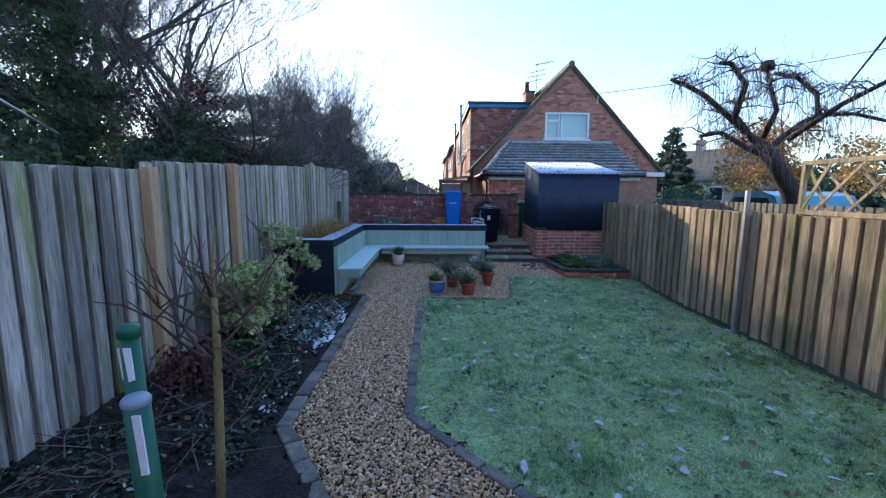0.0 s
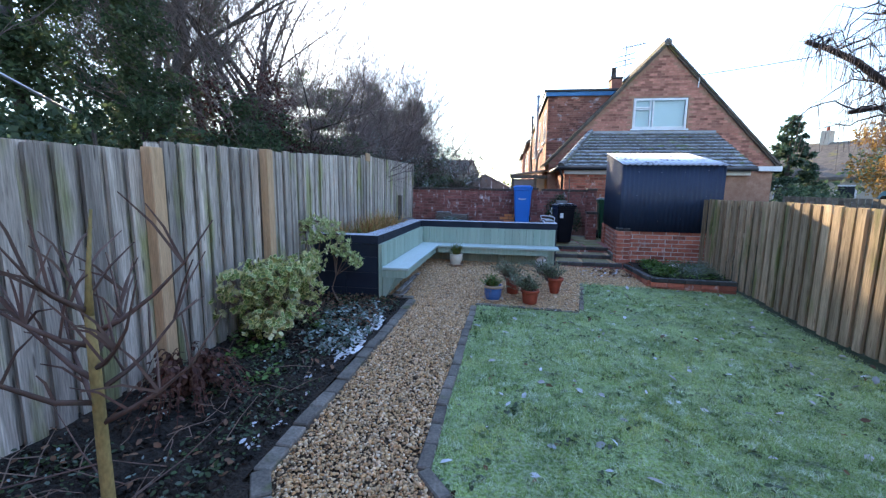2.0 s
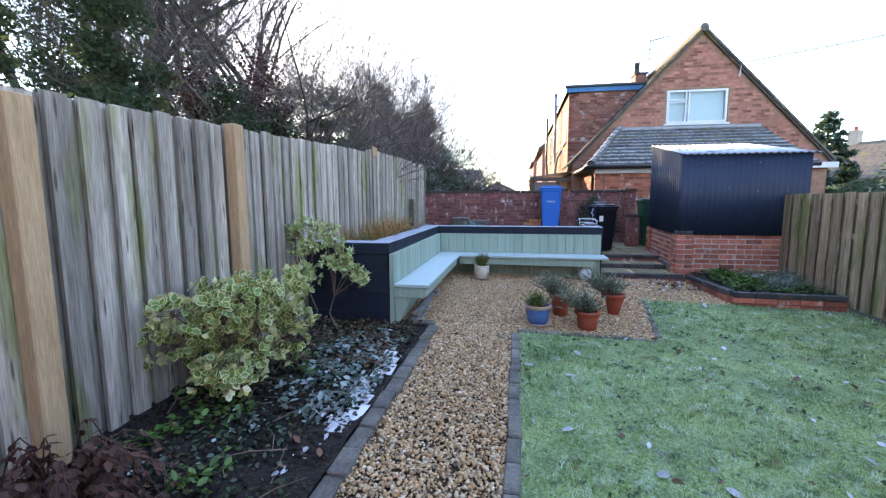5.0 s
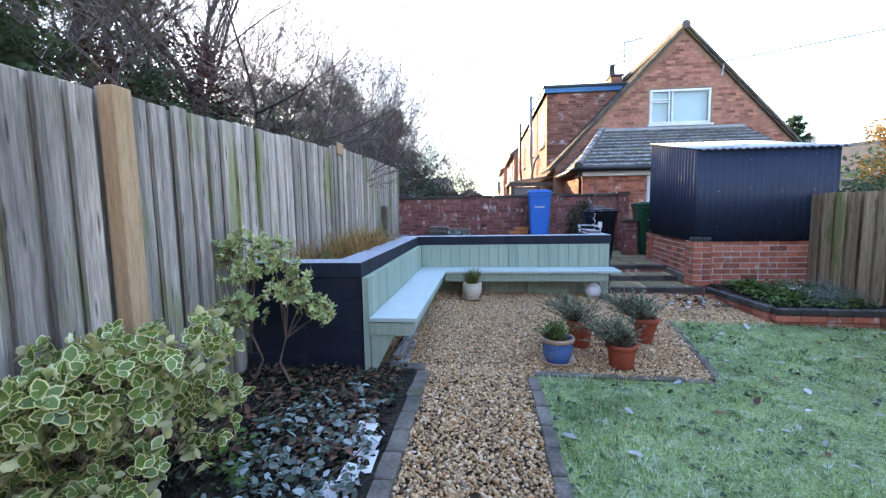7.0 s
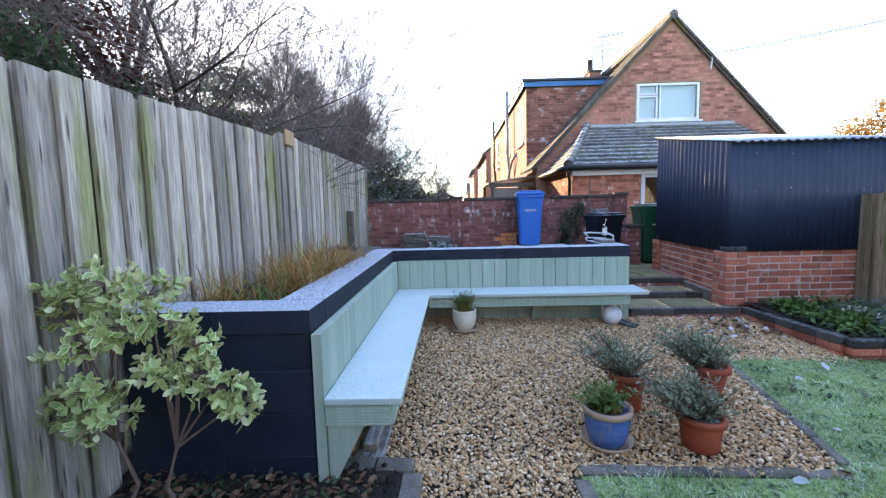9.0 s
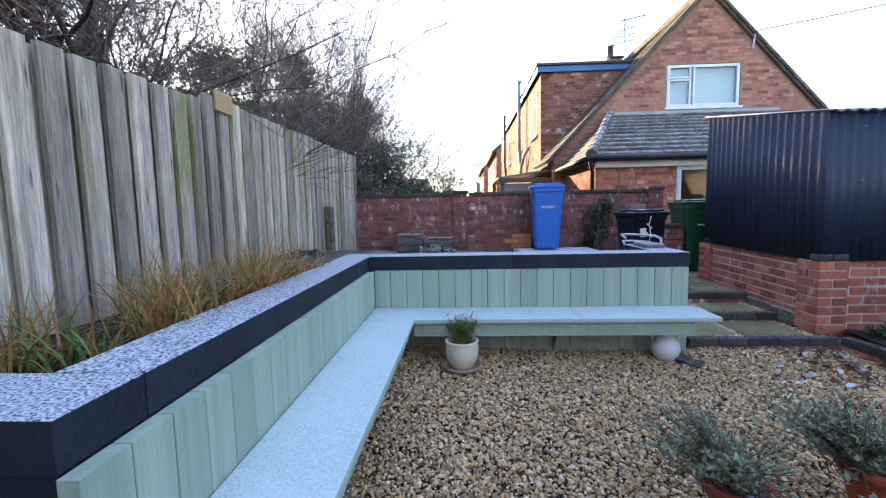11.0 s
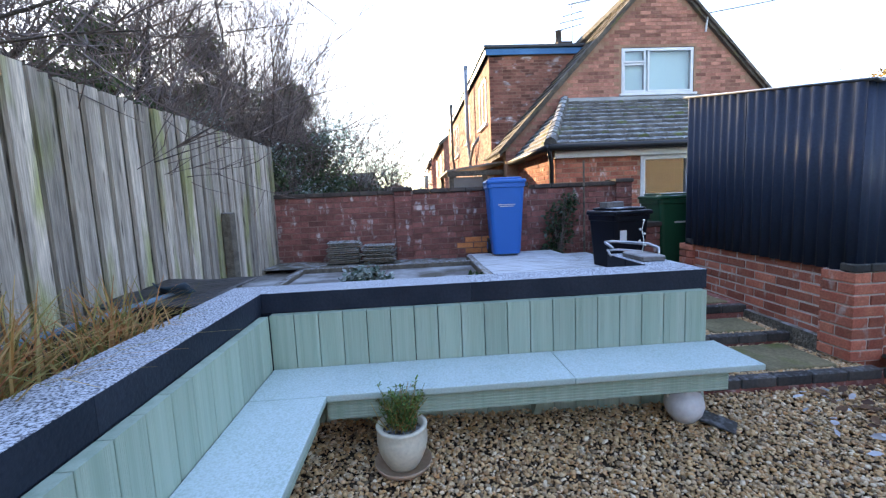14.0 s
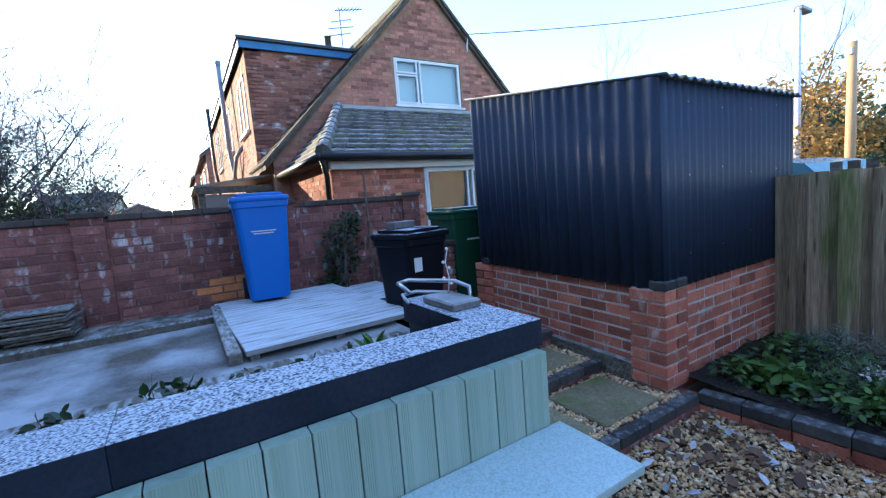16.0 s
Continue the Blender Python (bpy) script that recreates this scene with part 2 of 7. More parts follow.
M["fence_r"] = mat("brown_green_boards", (0.24, 0.17, 0.10), (0.46, 0.34, 0.215), 0.85, scale=3, stretch=(7, 7, 0.4), fine=18, grain=0.38, bump=0.5, depth=0.004, vary="object", amount=0.28, stain=(0.17, 0.18, 0.06), stain_stretch=(2, 3, 0.7), stain_scale=1.4, stain_cut=0.55, knots=((0.11, 0.06, 0.03), 2.4, 0.08))
M["new_post"] = mat("new_timber_post", (0.42, 0.27, 0.14), (0.52, 0.35, 0.20), 0.8, scale=4, stretch=(9, 9, 0.6), fine=24, grain=0.25, bump=0.3)
M["old_wood"] = mat("old_grey_timber", (0.10, 0.085, 0.065), (0.20, 0.17, 0.13), 0.9, scale=5, stretch=(4, 1, 4), fine=40, grain=0.4, bump=0.5, vary="object", frost=0.4)
M["sage"] = mat("sage_paint", (0.275, 0.36, 0.275), (0.36, 0.44, 0.35), 0.6, scale=4, stretch=(6, 6, 0.12), fine=30, grain=0.07, bump=0.2, depth=0.002, vary="object", amount=0.08)
M["seat"] = mat("frosted_sage_seat", (0.36, 0.46, 0.41), (0.42, 0.51, 0.47), 0.65, scale=4, fine=110, grain=0.14, bump=0.25, depth=0.002, frost=0.6, frost_scale=130, frost_cut=0.47, frost_colour=(0.58, 0.68, 0.70), stain=(0.26, 0.36, 0.33), stain_scale=2.6, stain_cut=0.6)
M["charcoal"] = mat("charcoal_masonry_paint", (0.012, 0.017, 0.028), (0.022, 0.028, 0.042), 0.55, scale=4, fine=70, grain=0.2, bump=0.45, depth=0.005, vary="object", amount=0.08, frost=0.95, frost_scale=120, frost_cut=0.46, frost_colour=(0.60, 0.64, 0.70), spec=0.2)
M["charcoal_side"] = mat("charcoal_wall_paint", (0.012, 0.017, 0.029), (0.020, 0.026, 0.040), 0.38, scale=4, fine=70, grain=0.2, bump=0.4, depth=0.004, vary="object", amount=0.08)
M["kerb"] = mat("dark_engineering_brick", (0.038, 0.038, 0.037), (0.075, 0.070, 0.062), 0.75, scale=6, fine=60, grain=0.3, bump=0.4, vary="object", amount=0.3, frost=0.18, frost_scale=30, frost_cut=0.58)
M["edging"] = mat("weathered_edging_stone", (0.10, 0.09, 0.075), (0.19, 0.17, 0.14), 0.9, scale=7, fine=60, grain=0.35, bump=0.5, vary="object", amount=0.25, stain=(0.09, 0.10, 0.04), stain_scale=5, stain_cut=0.6)
M["brick"] = mat("old_red_brick", (0.16, 0.062, 0.052), (0.27, 0.105, 0.085), 0.85, scale=9, fine=70, grain=0.3, bump=0.5, vary="object", amount=0.35, stain=(0.50, 0.44, 0.42), stain_stretch=(5, 5, 2.4), stain_scale=2.6, stain_cut=0.585)
M["brick_shed"] = mat("red_facing_brick", (0.35, 0.10, 0.062), (0.45, 0.165, 0.10), 0.85, scale=8, fine=70, grain=0.25, bump=0.5, vary="object", amount=0.38, stain=(0.52, 0.42, 0.37), stain_stretch=(3, 3, 1.6), stain_scale=4, stain_cut=0.6)
M["brick_house"] = mat("house_brick", (0.31, 0.125, 0.088), (0.44, 0.205, 0.145), 0.85, scale=6, fine=50, grain=0.25, bump=0.4, vary="island", amount=0.45)
M["brick_dormer"] = mat("dormer_brick", (0.24, 0.095, 0.065), (0.34, 0.15, 0.105), 0.85, scale=6, fine=50, grain=0.25, bump=0.4, vary="island", amount=0.45, stain=(0.58, 0.52, 0.50), stain_stretch=(1, 1, 2), stain_scale=3.5, stain_cut=0.58)
M["mortar"] = mat("mortar", (0.46, 0.40, 0.34), (0.60, 0.54, 0.47), 0.95, scale=6, fine=80, grain=0.25, bump=0.5)
M["mortar_house"] = mat("house_mortar", (0.30, 0.16, 0.10), (0.40, 0.24, 0.16), 0.95, scale=6, fine=80, grain=0.25, bump=0.5)
M["brick_orange"] = mat("orange_toned_brick", (0.50, 0.17, 0.06), (0.60, 0.24, 0.09), 0.85, scale=8, fine=70, grain=0.25, bump=0.5, vary="object", amount=0.2)
M["mortar_red"] = mat("old_mortar", (0.18, 0.09, 0.07), (0.30, 0.18, 0.15), 0.95, scale=6, fine=80, grain=0.3, bump=0.5)
M["wall_cap"] = mat("wall_coping", (0.05, 0.04, 0.035), (0.10, 0.075, 0.06), 0.85, scale=6, fine=60, grain=0.3, bump=0.4, vary="object")
M["steel"] = mat("dark_corrugated_steel", (0.020, 0.032, 0.062), (0.028, 0.041, 0.074), 0.5, scale=2, fine=60, grain=0.15, bump=0.1, depth=0.001, vary="object", amount=0.1, spec=0.3)
M["shed_roof"] = mat("frosted_shed_roof", (0.05, 0.055, 0.065), (0.07, 0.075, 0.085), 0.6, scale=3, fine=80, grain=0.2, bump=0.2, frost=0.95, frost_scale=3, frost_cut=0.36)
M["slab"] = mat("mossy_paving_slab", (0.18, 0.155, 0.085), (0.27, 0.23, 0.13), 0.9, scale=4, fine=60, grain=0.3, bump=0.4, vary="object", stain=(0.15, 0.16, 0.045), stain_scale=3, stain_cut=0.5)
M["concrete"] = mat("frosted_concrete", (0.13, 0.12, 0.11), (0.22, 0.21, 0.20), 0.9, scale=2.5, fine=50, grain=0.3, bump=0.5, depth=0.01, frost=0.6, frost_scale=2.1, frost_cut=0.55, frost_colour=(0.60, 0.63, 0.66), stain=(0.10, 0.085, 0.06), stain_scale=1.8, stain_cut=0.56)
M["rubble"] = mat("rubble_strip", (0.11, 0.10, 0.075), (0.20, 0.175, 0.135), 0.95, scale=9, fine=40, grain=0.4, bump=0.9, depth=0.03, frost=0.4, frost_scale=8, frost_cut=0.55)
M["deck"] = mat("frosted_decking", (0.22, 0.20, 0.175), (0.32, 0.30, 0.27), 0.85, scale=5, stretch=(0.6, 6, 6), fine=50, grain=0.3, bump=0.3, vary="object", amount=0.15, frost=0.85, frost_scale=6, frost_cut=0.40, frost_colour=(0.64, 0.67, 0.70))
M["tile"] = mat("mossy_roof_tile", (0.085, 0.080, 0.072), (0.15, 0.14, 0.125), 0.85, scale=6, fine=40, grain=0.35, bump=0.5, vary="object", amount=0.3, stain=(0.12, 0.14, 0.04), stain_scale=2.2, stain_cut=0.56, frost=0.65, frost_scale=10, frost_cut=0.5, frost_colour=(0.50, 0.53, 0.56))
M["tile_far"] = mat("roof_tiles_mossy", (0.09, 0.075, 0.06), (0.15, 0.125, 0.10), 0.9, scale=4, fine=30, grain=0.35, bump=0.5, vary="island", amount=0.3, stain=(0.16, 0.14, 0.05), stain_scale=2, stain_cut=0.58)
M["upvc"] = plain("white_upvc", (0.78, 0.79, 0.80), 0.35)
M["white_paint"] = mat("white_fascia_paint", (0.70, 0.69, 0.66), (0.78, 0.77, 0.74), 0.6, scale=4, fine=60, grain=0.1, bump=0.1)
M["blue_paint"] = mat("faded_blue_fascia", (0.04, 0.16, 0.36), (0.07, 0.22, 0.44), 0.6, scale=4, fine=60, grain=0.15, bump=0.1)
M["black_pipe"] = plain("black_plastic", (0.02, 0.02, 0.022), 0.4)
M["grey_pipe"] = plain("grey_plastic_pipe", (0.26, 0.29, 0.34), 0.45)
M["blue_bin"] = mat("blue_bin_plastic", (0.016, 0.135, 0.47), (0.020, 0.15, 0.52), 0.42, scale=2, fine=150, grain=0.05, bump=0.06, depth=0.001)
M["black_bin"] = mat("black_bin_plastic", (0.006, 0.007, 0.011), (0.010, 0.011, 0.015), 0.4, scale=2, fine=150, grain=0.06, bump=0.06, depth=0.001, frost=0.8, frost_scale=9, frost_cut=0.52, spec=0.1)
M["green_bin"] = mat("green_bin_plastic", (0.010, 0.065, 0.032), (0.014, 0.08, 0.04), 0.42, scale=2, fine=150, grain=0.06, bump=0.06, depth=0.001, frost=0.85, frost_scale=7, frost_cut=0.5)
M["rubber"] = plain("rubber", (0.015, 0.015, 0.015), 0.8)
M["label_white"] = plain("white_label", (0.75, 0.75, 0.75), 0.6)
M["terracotta"] = mat("terracotta", (0.27, 0.050, 0.026), (0.36, 0.080, 0.038), 0.7, scale=6, fine=60, grain=0.2, bump=0.2, stain=(0.40, 0.25, 0.18), stain_scale=7, stain_cut=0.68)
M["blue_glaze"] = mat("blue_glaze", (0.045, 0.11, 0.29), (0.085, 0.17, 0.38), 0.2, scale=5, stretch=(1, 1, 4), fine=50, grain=0.2, bump=0.1, stain=(0.30, 0.22, 0.17), stain_stretch=(5, 5, 1.2), stain_scale=2.0, stain_cut=0.58)
M["tan_glaze"] = mat("tan_glaze", (0.38, 0.26, 0.17), (0.46, 0.34, 0.24), 0.3, scale=6, fine=60, grain=0.15, bump=0.1)
M["cream_glaze"] = mat("cream_glaze", (0.58, 0.54, 0.42), (0.66, 0.62, 0.50), 0.35, scale=5, fine=60, grain=0.12, bump=0.1)
M["white_glaze"] = mat("white_glaze", (0.68, 0.68, 0.67), (0.76, 0.76, 0.75), 0.35, scale=5, fine=60, grain=0.1, bump=0.1)
M["compost"] = mat("potting_soil", (0.02, 0.015, 0.01), (0.05, 0.035, 0.025), 0.95, scale=20, fine=80, grain=0.4, bump=0.8, depth=0.01, frost=0.4, frost_scale=30)
M["bark"] = mat("dark_bark", (0.05, 0.042, 0.036), (0.10, 0.082, 0.068), 0.95, scale=6, stretch=(3, 3, 0.7), fine=30, grain=0.4, bump=0.7, depth=0.01)
M["bark_crab"] = mat("crab_apple_bark", (0.020, 0.015, 0.014), (0.05, 0.036, 0.032), 0.9, scale=8, stretch=(3, 3, 1), fine=30, grain=0.4, bump=0.7, depth=0.01)
M["twig"] = mat("twigs", (0.13, 0.085, 0.065), (0.21, 0.15, 0.115), 0.9, scale=3, fine=20, grain=0.3, bump=0)
M["twig_dark"] = mat("dark_twigs", (0.12, 0.092, 0.085), (0.20, 0.155, 0.14), 0.9, scale=3, fine=20, grain=0.3, bump=0)
M["sap_bark"] = mat("young_bark_yellow_green", (0.20, 0.15, 0.05), (0.30, 0.22, 0.08), 0.8, scale=6, stretch=(2, 2, 1), fine=40, grain=0.3, bump=0.4)
M["sap_twig"] = mat("red_brown_twigs", (0.07, 0.042, 0.034), (0.12, 0.075, 0.058), 0.8, scale=3, fine=20, grain=0.3, bump=0)
M["ivy"] = leafy("ivy_leaves", [(0.042, 0.070, 0.035), (0.076, 0.123, 0.055), (0.055, 0.090, 0.048), (0.117, 0.165, 0.076), (0.082, 0.097, 0.055)], 0.75, 0.45)
M["ever"] = leafy("evergreen_leaves", [(0.036, 0.065, 0.043), (0.065, 0.116, 0.065), (0.094, 0.138, 0.080), (0.051, 0.087, 0.058)], 0.8, 0.45)
M["redleaf"] = leafy("red_brown_leaves", [(0.06, 0.022, 0.02), (0.10, 0.035, 0.03), (0.045, 0.025, 0.02), (0.08, 0.05, 0.03)], 0.7, 0.3)
M["frosty"] = leafy("frosted_leaves", [(0.05, 0.08, 0.055), (0.13, 0.19, 0.15), (0.44, 0.50, 0.50), (0.09, 0.13, 0.08), (0.24, 0.30, 0.28)], 0.8, 0.2)
M["yellow"] = leafy("autumn_leaves", [(0.40, 0.22, 0.05), (0.50, 0.30, 0.08), (0.30, 0.16, 0.05), (0.42, 0.30, 0.10)], 0.7, 0.35)
M["euonymus"] = leafy("variegated_leaf_centre", [(0.12, 0.19, 0.035), (0.18, 0.26, 0.055), (0.09, 0.15, 0.03), (0.24, 0.32, 0.08)], 0.4, 0.2)
M["euonymus_rim"] = leafy("variegated_leaf_margin", [(0.78, 0.74, 0.32), (0.82, 0.79, 0.46), (0.72, 0.68, 0.24), (0.84, 0.81, 0.54)], 0.45, 0.25)
M["pale_leaf"] = leafy("pale_leaf_centre", [(0.20, 0.30, 0.08), (0.32, 0.42, 0.13), (0.46, 0.52, 0.22)], 0.45, 0.2)
M["pale_rim"] = leafy("pale_leaf_margin", [(0.78, 0.76, 0.40), (0.82, 0.81, 0.50), (0.58, 0.62, 0.27), (0.40, 0.47, 0.18)], 0.5, 0.25)
M["herb"] = leafy("grey_green_herb", [(0.14, 0.18, 0.10), (0.22, 0.27, 0.16), (0.10, 0.14, 0.07), (0.30, 0.34, 0.24)], 0.7, 0.25)
M["green"] = leafy("fresh_green_leaves", [(0.07, 0.14, 0.025), (0.12, 0.22, 0.04), (0.05, 0.10, 0.02), (0.16, 0.26, 0.06)], 0.5, 0.25)
M["darkgreen"] = leafy("ground_cover_leaves", [(0.02, 0.04, 0.012), (0.04, 0.075, 0.02), (0.03, 0.05, 0.018), (0.10, 0.13, 0.10)], 0.6, 0.2)
M["rust_blades"] = leafy("withered_blades", [(0.46, 0.20, 0.06), (0.34, 0.13, 0.05), (0.55, 0.30, 0.10), (0.24, 0.10, 0.05)], 0.7, 0.3)
M["straw"] = leafy("dry_grass_blades", [(0.46, 0.24, 0.075), (0.24, 0.22, 0.06), (0.56, 0.38, 0.16), (0.36, 0.16, 0.055), (0.17, 0.20, 0.05), (0.42, 0.28, 0.09), (0.20, 0.22, 0.06), (0.30, 0.14, 0.06)], 0.7, 0.3)
M["deadleaf"] = leafy("dead_leaves", [(0.13, 0.06, 0.03), (0.20, 0.11, 0.06), (0.08, 0.04, 0.025), (0.26, 0.17, 0.10)], 0.8, 0.15)
M["dead_fern"] = leafy("dead_fern_fronds", [(0.07, 0.026, 0.018), (0.11, 0.045, 0.028), (0.05, 0.02, 0.016), (0.14, 0.065, 0.04)], 0.8, 0.2)
M["ice"] = leafy("frosted_pale_leaves", [(0.50, 0.52, 0.56), (0.62, 0.64, 0.68), (0.40, 0.38, 0.38), (0.30, 0.33, 0.33)], 0.7, 0.15)
M["petal"] = leafy("white_petals", [(0.75, 0.74, 0.72), (0.68, 0.6, 0.62)], 0.6, 0.2)
M["chrome"] = plain("galvanised_tube", (0.55, 0.56, 0.58), 0.3, 0.9)
M["grey_metal"] = plain("grey_metal_post", (0.30, 0.31, 0.32), 0.5, 0.5)
M["green_paint"] = mat("green_enamel", (0.012, 0.085, 0.045), (0.02, 0.11, 0.06), 0.4, scale=5, fine=80, grain=0.12, bump=0.1)
M["car_paint"] = plain("pale_blue_car_paint", (0.16, 0.34, 0.40), 0.25, 0.3)
M["car_glass"] = plain("dark_car_glass", (0.02, 0.03, 0.035), 0.05)
M["tarp"] = mat("black_sheet", (0.012, 0.013, 0.016), (0.03, 0.032, 0.036), 0.5, scale=4, fine=30, grain=0.3, bump=0.6, depth=0.01)
M["scoop_dark"] = plain("dark_blue_plastic", (0.035, 0.06, 0.085), 0.5)
M["can_blue"] = plain("grey_blue_plastic", (0.13, 0.24, 0.33), 0.5)
# pale teal of the sky's reflection, put into the colour
M["blind"] = mat("painted_sky_reflection", (0.42, 0.56, 0.58), (0.48, 0.61, 0.62), 0.8, scale=1, fine=40, grain=0.05, bump=0)
M["dark_room"] = plain("dark_interior", (0.05, 0.045, 0.04), 0.9)
M["render_tan"] = mat("tan_render", (0.42, 0.36, 0.28), (0.50, 0.43, 0.34), 0.9, scale=2, fine=30, grain=0.15)
M["polycarb"] = plain("weathered_polycarbonate", (0.22, 0.20, 0.18), 0.4)
glass = bpy.data.materials.new("window_glass")
glass.use_nodes = True
gb = glass.node_tree.nodes["Principled BSDF"]
gb.inputs["Base Color"].default_value = (0.9, 0.95, 0.96, 1)
gb.inputs["Roughness"].default_value, gb.inputs["Transmission Weight"].default_value, gb.inputs["IOR"].default_value = 0.01, 1.0, 1.5
M["glass"] = glass


# ---- the ground ----
def gz(x, y):
    """Height of the garden's surface: it falls a little to the east and rises to the bench."""
    x = max(-2.6, min(4.5, x))
    rise = max(0.0, min(y, 8.8) - 5.9)
    return -0.02 * x + 0.055 * rise


def sheet(name, x0, y0, x1, y1, step, material, lift=0.0, inside=None, rough=0.0):
    """A sheet that follows the ground; inside(x, y) keeps the cells that belong to it."""
    nx, ny = max(1, round((x1 - x0) / step)), max(1, round((y1 - y0) / step))
    b, ids = Build(), {}

    def vid(i, j):
        if (i, j) not in ids:
            x, y = x0 + (x1 - x0) * i / nx, y0 + (y1 - y0) * j / ny
            bump = rough * (noise.noise((x * 3, y * 3, 1.7)) + 0.5 * noise.noise((x * 9, y * 9, 4.2)))
            ids[i, j] = len(b.v)
            b.v.append((x, y, gz(x, y) + lift + bump))
        return ids[i, j]
    for i in range(nx):
        for j in range(ny):
            x, y = x0 + (x1 - x0) * (i + 0.5) / nx, y0 + (y1 - y0) * (j + 0.5) / ny
            if inside is None or inside(x, y):
                b.f.append((vid(i, j), vid(i + 1, j), vid(i + 1, j + 1), vid(i, j + 1)))
    return b.mesh(name, material, True)


def path_left(y):
    return -0.79 if y > 2.6 else -0.79 + (2.6 - y) * 0.62


def path_right(y):
    return -0.04 if y > 2.82 else -0.04 + (2.82 - y) * 0.86


def on_lawn(x, y):
    if not (x < 3.84 and -6 < y < 7.55):
        return False
    if y < 6.12:
        return x > path_right(y) + 0.08
    return x > 1.33 + (y - 6.12) * 0.16 and y < 7.72 - (x - 2.6) * 0.1


def on_gravel(x, y):
    if y < 6.12:
        return path_left(y) < x < path_right(y) and y > -4
    if y > 8.64:
        return False
    return -1.24 < x < 1.33 + (y - 6.12) * 0.16 or (y > 7.5 and x < 2.66)


structure("ground", Build().box(-400, -400, -0.5, 400, 400, -0.16).mesh("ground", M["earth"]), "bare earth and rough grass reaching to the horizon", "ground")
structure("lawn", sheet("lawn", -0.1, -6, 3.9, 7.7, 0.1, M["grass_base"], 0.0, on_lawn, 0.003), "short frosted green lawn with fallen leaves", "lawn")
structure("gravel_bed", sheet("gravel_bed", -1.3, -4, 2.75, 8.7, 0.1, M["gravel_bed"], -0.018), "bed of the gravel path and patio", "gravel")
structure("flower_bed", sheet("flower_bed", -2.32, -6, 1.3, 6.2, 0.08, M["soil"], 0.03, lambda x, y: x < path_left(y) - 0.08, 0.035), "dark moist soil of the border along the fence", "soil")

rng = np.random.default_rng(5)


def scatter(n, x0, y0, x1, y1, inside):
    p = np.column_stack((rng.uniform(x0, x1, n), rng.uniform(y0, y1, n)))
    return p[np.array([inside(x, y) for x, y in p])]


def rotations(n, tilt=math.pi):
    """Random turns, as n 3x3 matrices: any heading, tilted from upright by up to tilt."""
    a, t, r = rng.uniform(0, 2 * np.pi, n), rng.uniform(0, tilt, n), rng.uniform(0, 2 * np.pi, n)
    ca, sa, ct, st, cr, sr = np.cos(a), np.sin(a), np.cos(t), np.sin(t), np.cos(r), np.sin(r)
    z, o = np.zeros(n), np.ones(n)
    ra = np.stack([np.stack([ca, -sa, z], 1), np.stack([sa, ca, z], 1), np.stack([z, z, o], 1)], 1)
    rt = np.stack([np.stack([o, z, z], 1), np.stack([z, ct, -st], 1), np.stack([z, st, ct], 1)], 1)
    rr = np.stack([np.stack([cr, -sr, z], 1), np.stack([sr, cr, z], 1), np.stack([z, z, o], 1)], 1)
    return ra @ rt @ rr


def many(shape, faces, places, turns, sizes):
    """Copies of a small shape as one array mesh. sizes: (n,) or (n, 3)."""
    sizes = sizes[:, None] if sizes.ndim == 1 else sizes
    v = shape[None] * sizes[:, None, :]
    v = np.einsum("nij,nkj->nki", turns, v) + places[:, None, :]
    f = faces[None] + (np.arange(len(places)) * len(shape))[:, None, None]
    return v.reshape(-1, 3), f.reshape(-1, faces.shape[1])


# pebbles: blunt eight-sided stones
PEB = np.array([(0, 0, .5), (.5, 0, .12), (.12, .5, .1), (-.5, .08, .14), (-.05, -.5, .1), (.4, .3, -.3), (-.35, .35, -.3), (-.35, -.35, -.3), (.35, -.35, -.3)])
PEBF = np.array([(0, 1, 2), (0, 2, 3), (0, 3, 4), (0, 4, 1), (1, 5, 2), (2, 6, 3), (3, 7, 4), (4, 8, 1), (2, 5, 6), (3, 6, 7), (4, 7, 8), (1, 8, 5)])
pts = np.vstack((scatter(64000, -0.9, 0.4, 0.9, 6.2, on_gravel), scatter(68000, -1.25, 6.1, 2.7, 8.65, on_gravel)))
z = np.array([gz(x, y) for x, y in pts]) + rng.uniform(-0.012, 0.010, len(pts))
size = (0.010 + 0.019 * rng.uniform(0, 1, len(pts)) ** 1.6)[:, None] * np.column_stack((rng.uniform(.8, 1.4, len(pts)), rng.uniform(.6, 1.0, len(pts)), rng.uniform(.4, .75, len(pts))))
v, f = many(PEB, PEBF, np.column_stack((pts, z)), rotations(len(pts), 0.7), size)
tagged(new("gravel", mesh_np("gravel", v, f, M["pebbles"])), "golden brown and white rounded gravel of path and patio", "gravel", kind="stuff")

# grass: short bent blades
BLADE = np.array([(-.06, 0, 0), (.06, 0, 0), (.045, .28, .55), (-.045, .28, .55), (0, .75, .85)])
BLADEF = np.array([(0, 1, 2), (0, 2, 3), (3, 2, 4)])
pts = np.vstack((scatter(100000, -0.05, 1.2, 3.85, 4.5, on_lawn), scatter(60000, -0.05, 4.5, 3.85, 7.7, on_lawn)))
clump = np.array([noise.noise((x * 1.3, y * 1.3, 3.1)) + 0.6 * noise.noise((x * 5, y * 5, 8.3)) for x, y in pts])
z = np.array([gz(x, y) for x, y in pts]) - 0.002
v, f = many(BLADE, BLADEF, np.column_stack((pts, z)), rotations(len(pts), 0.6), (0.028 + 0.018 * np.clip(clump, -0.7, 1)) * rng.uniform(0.6, 1.3, len(pts)))
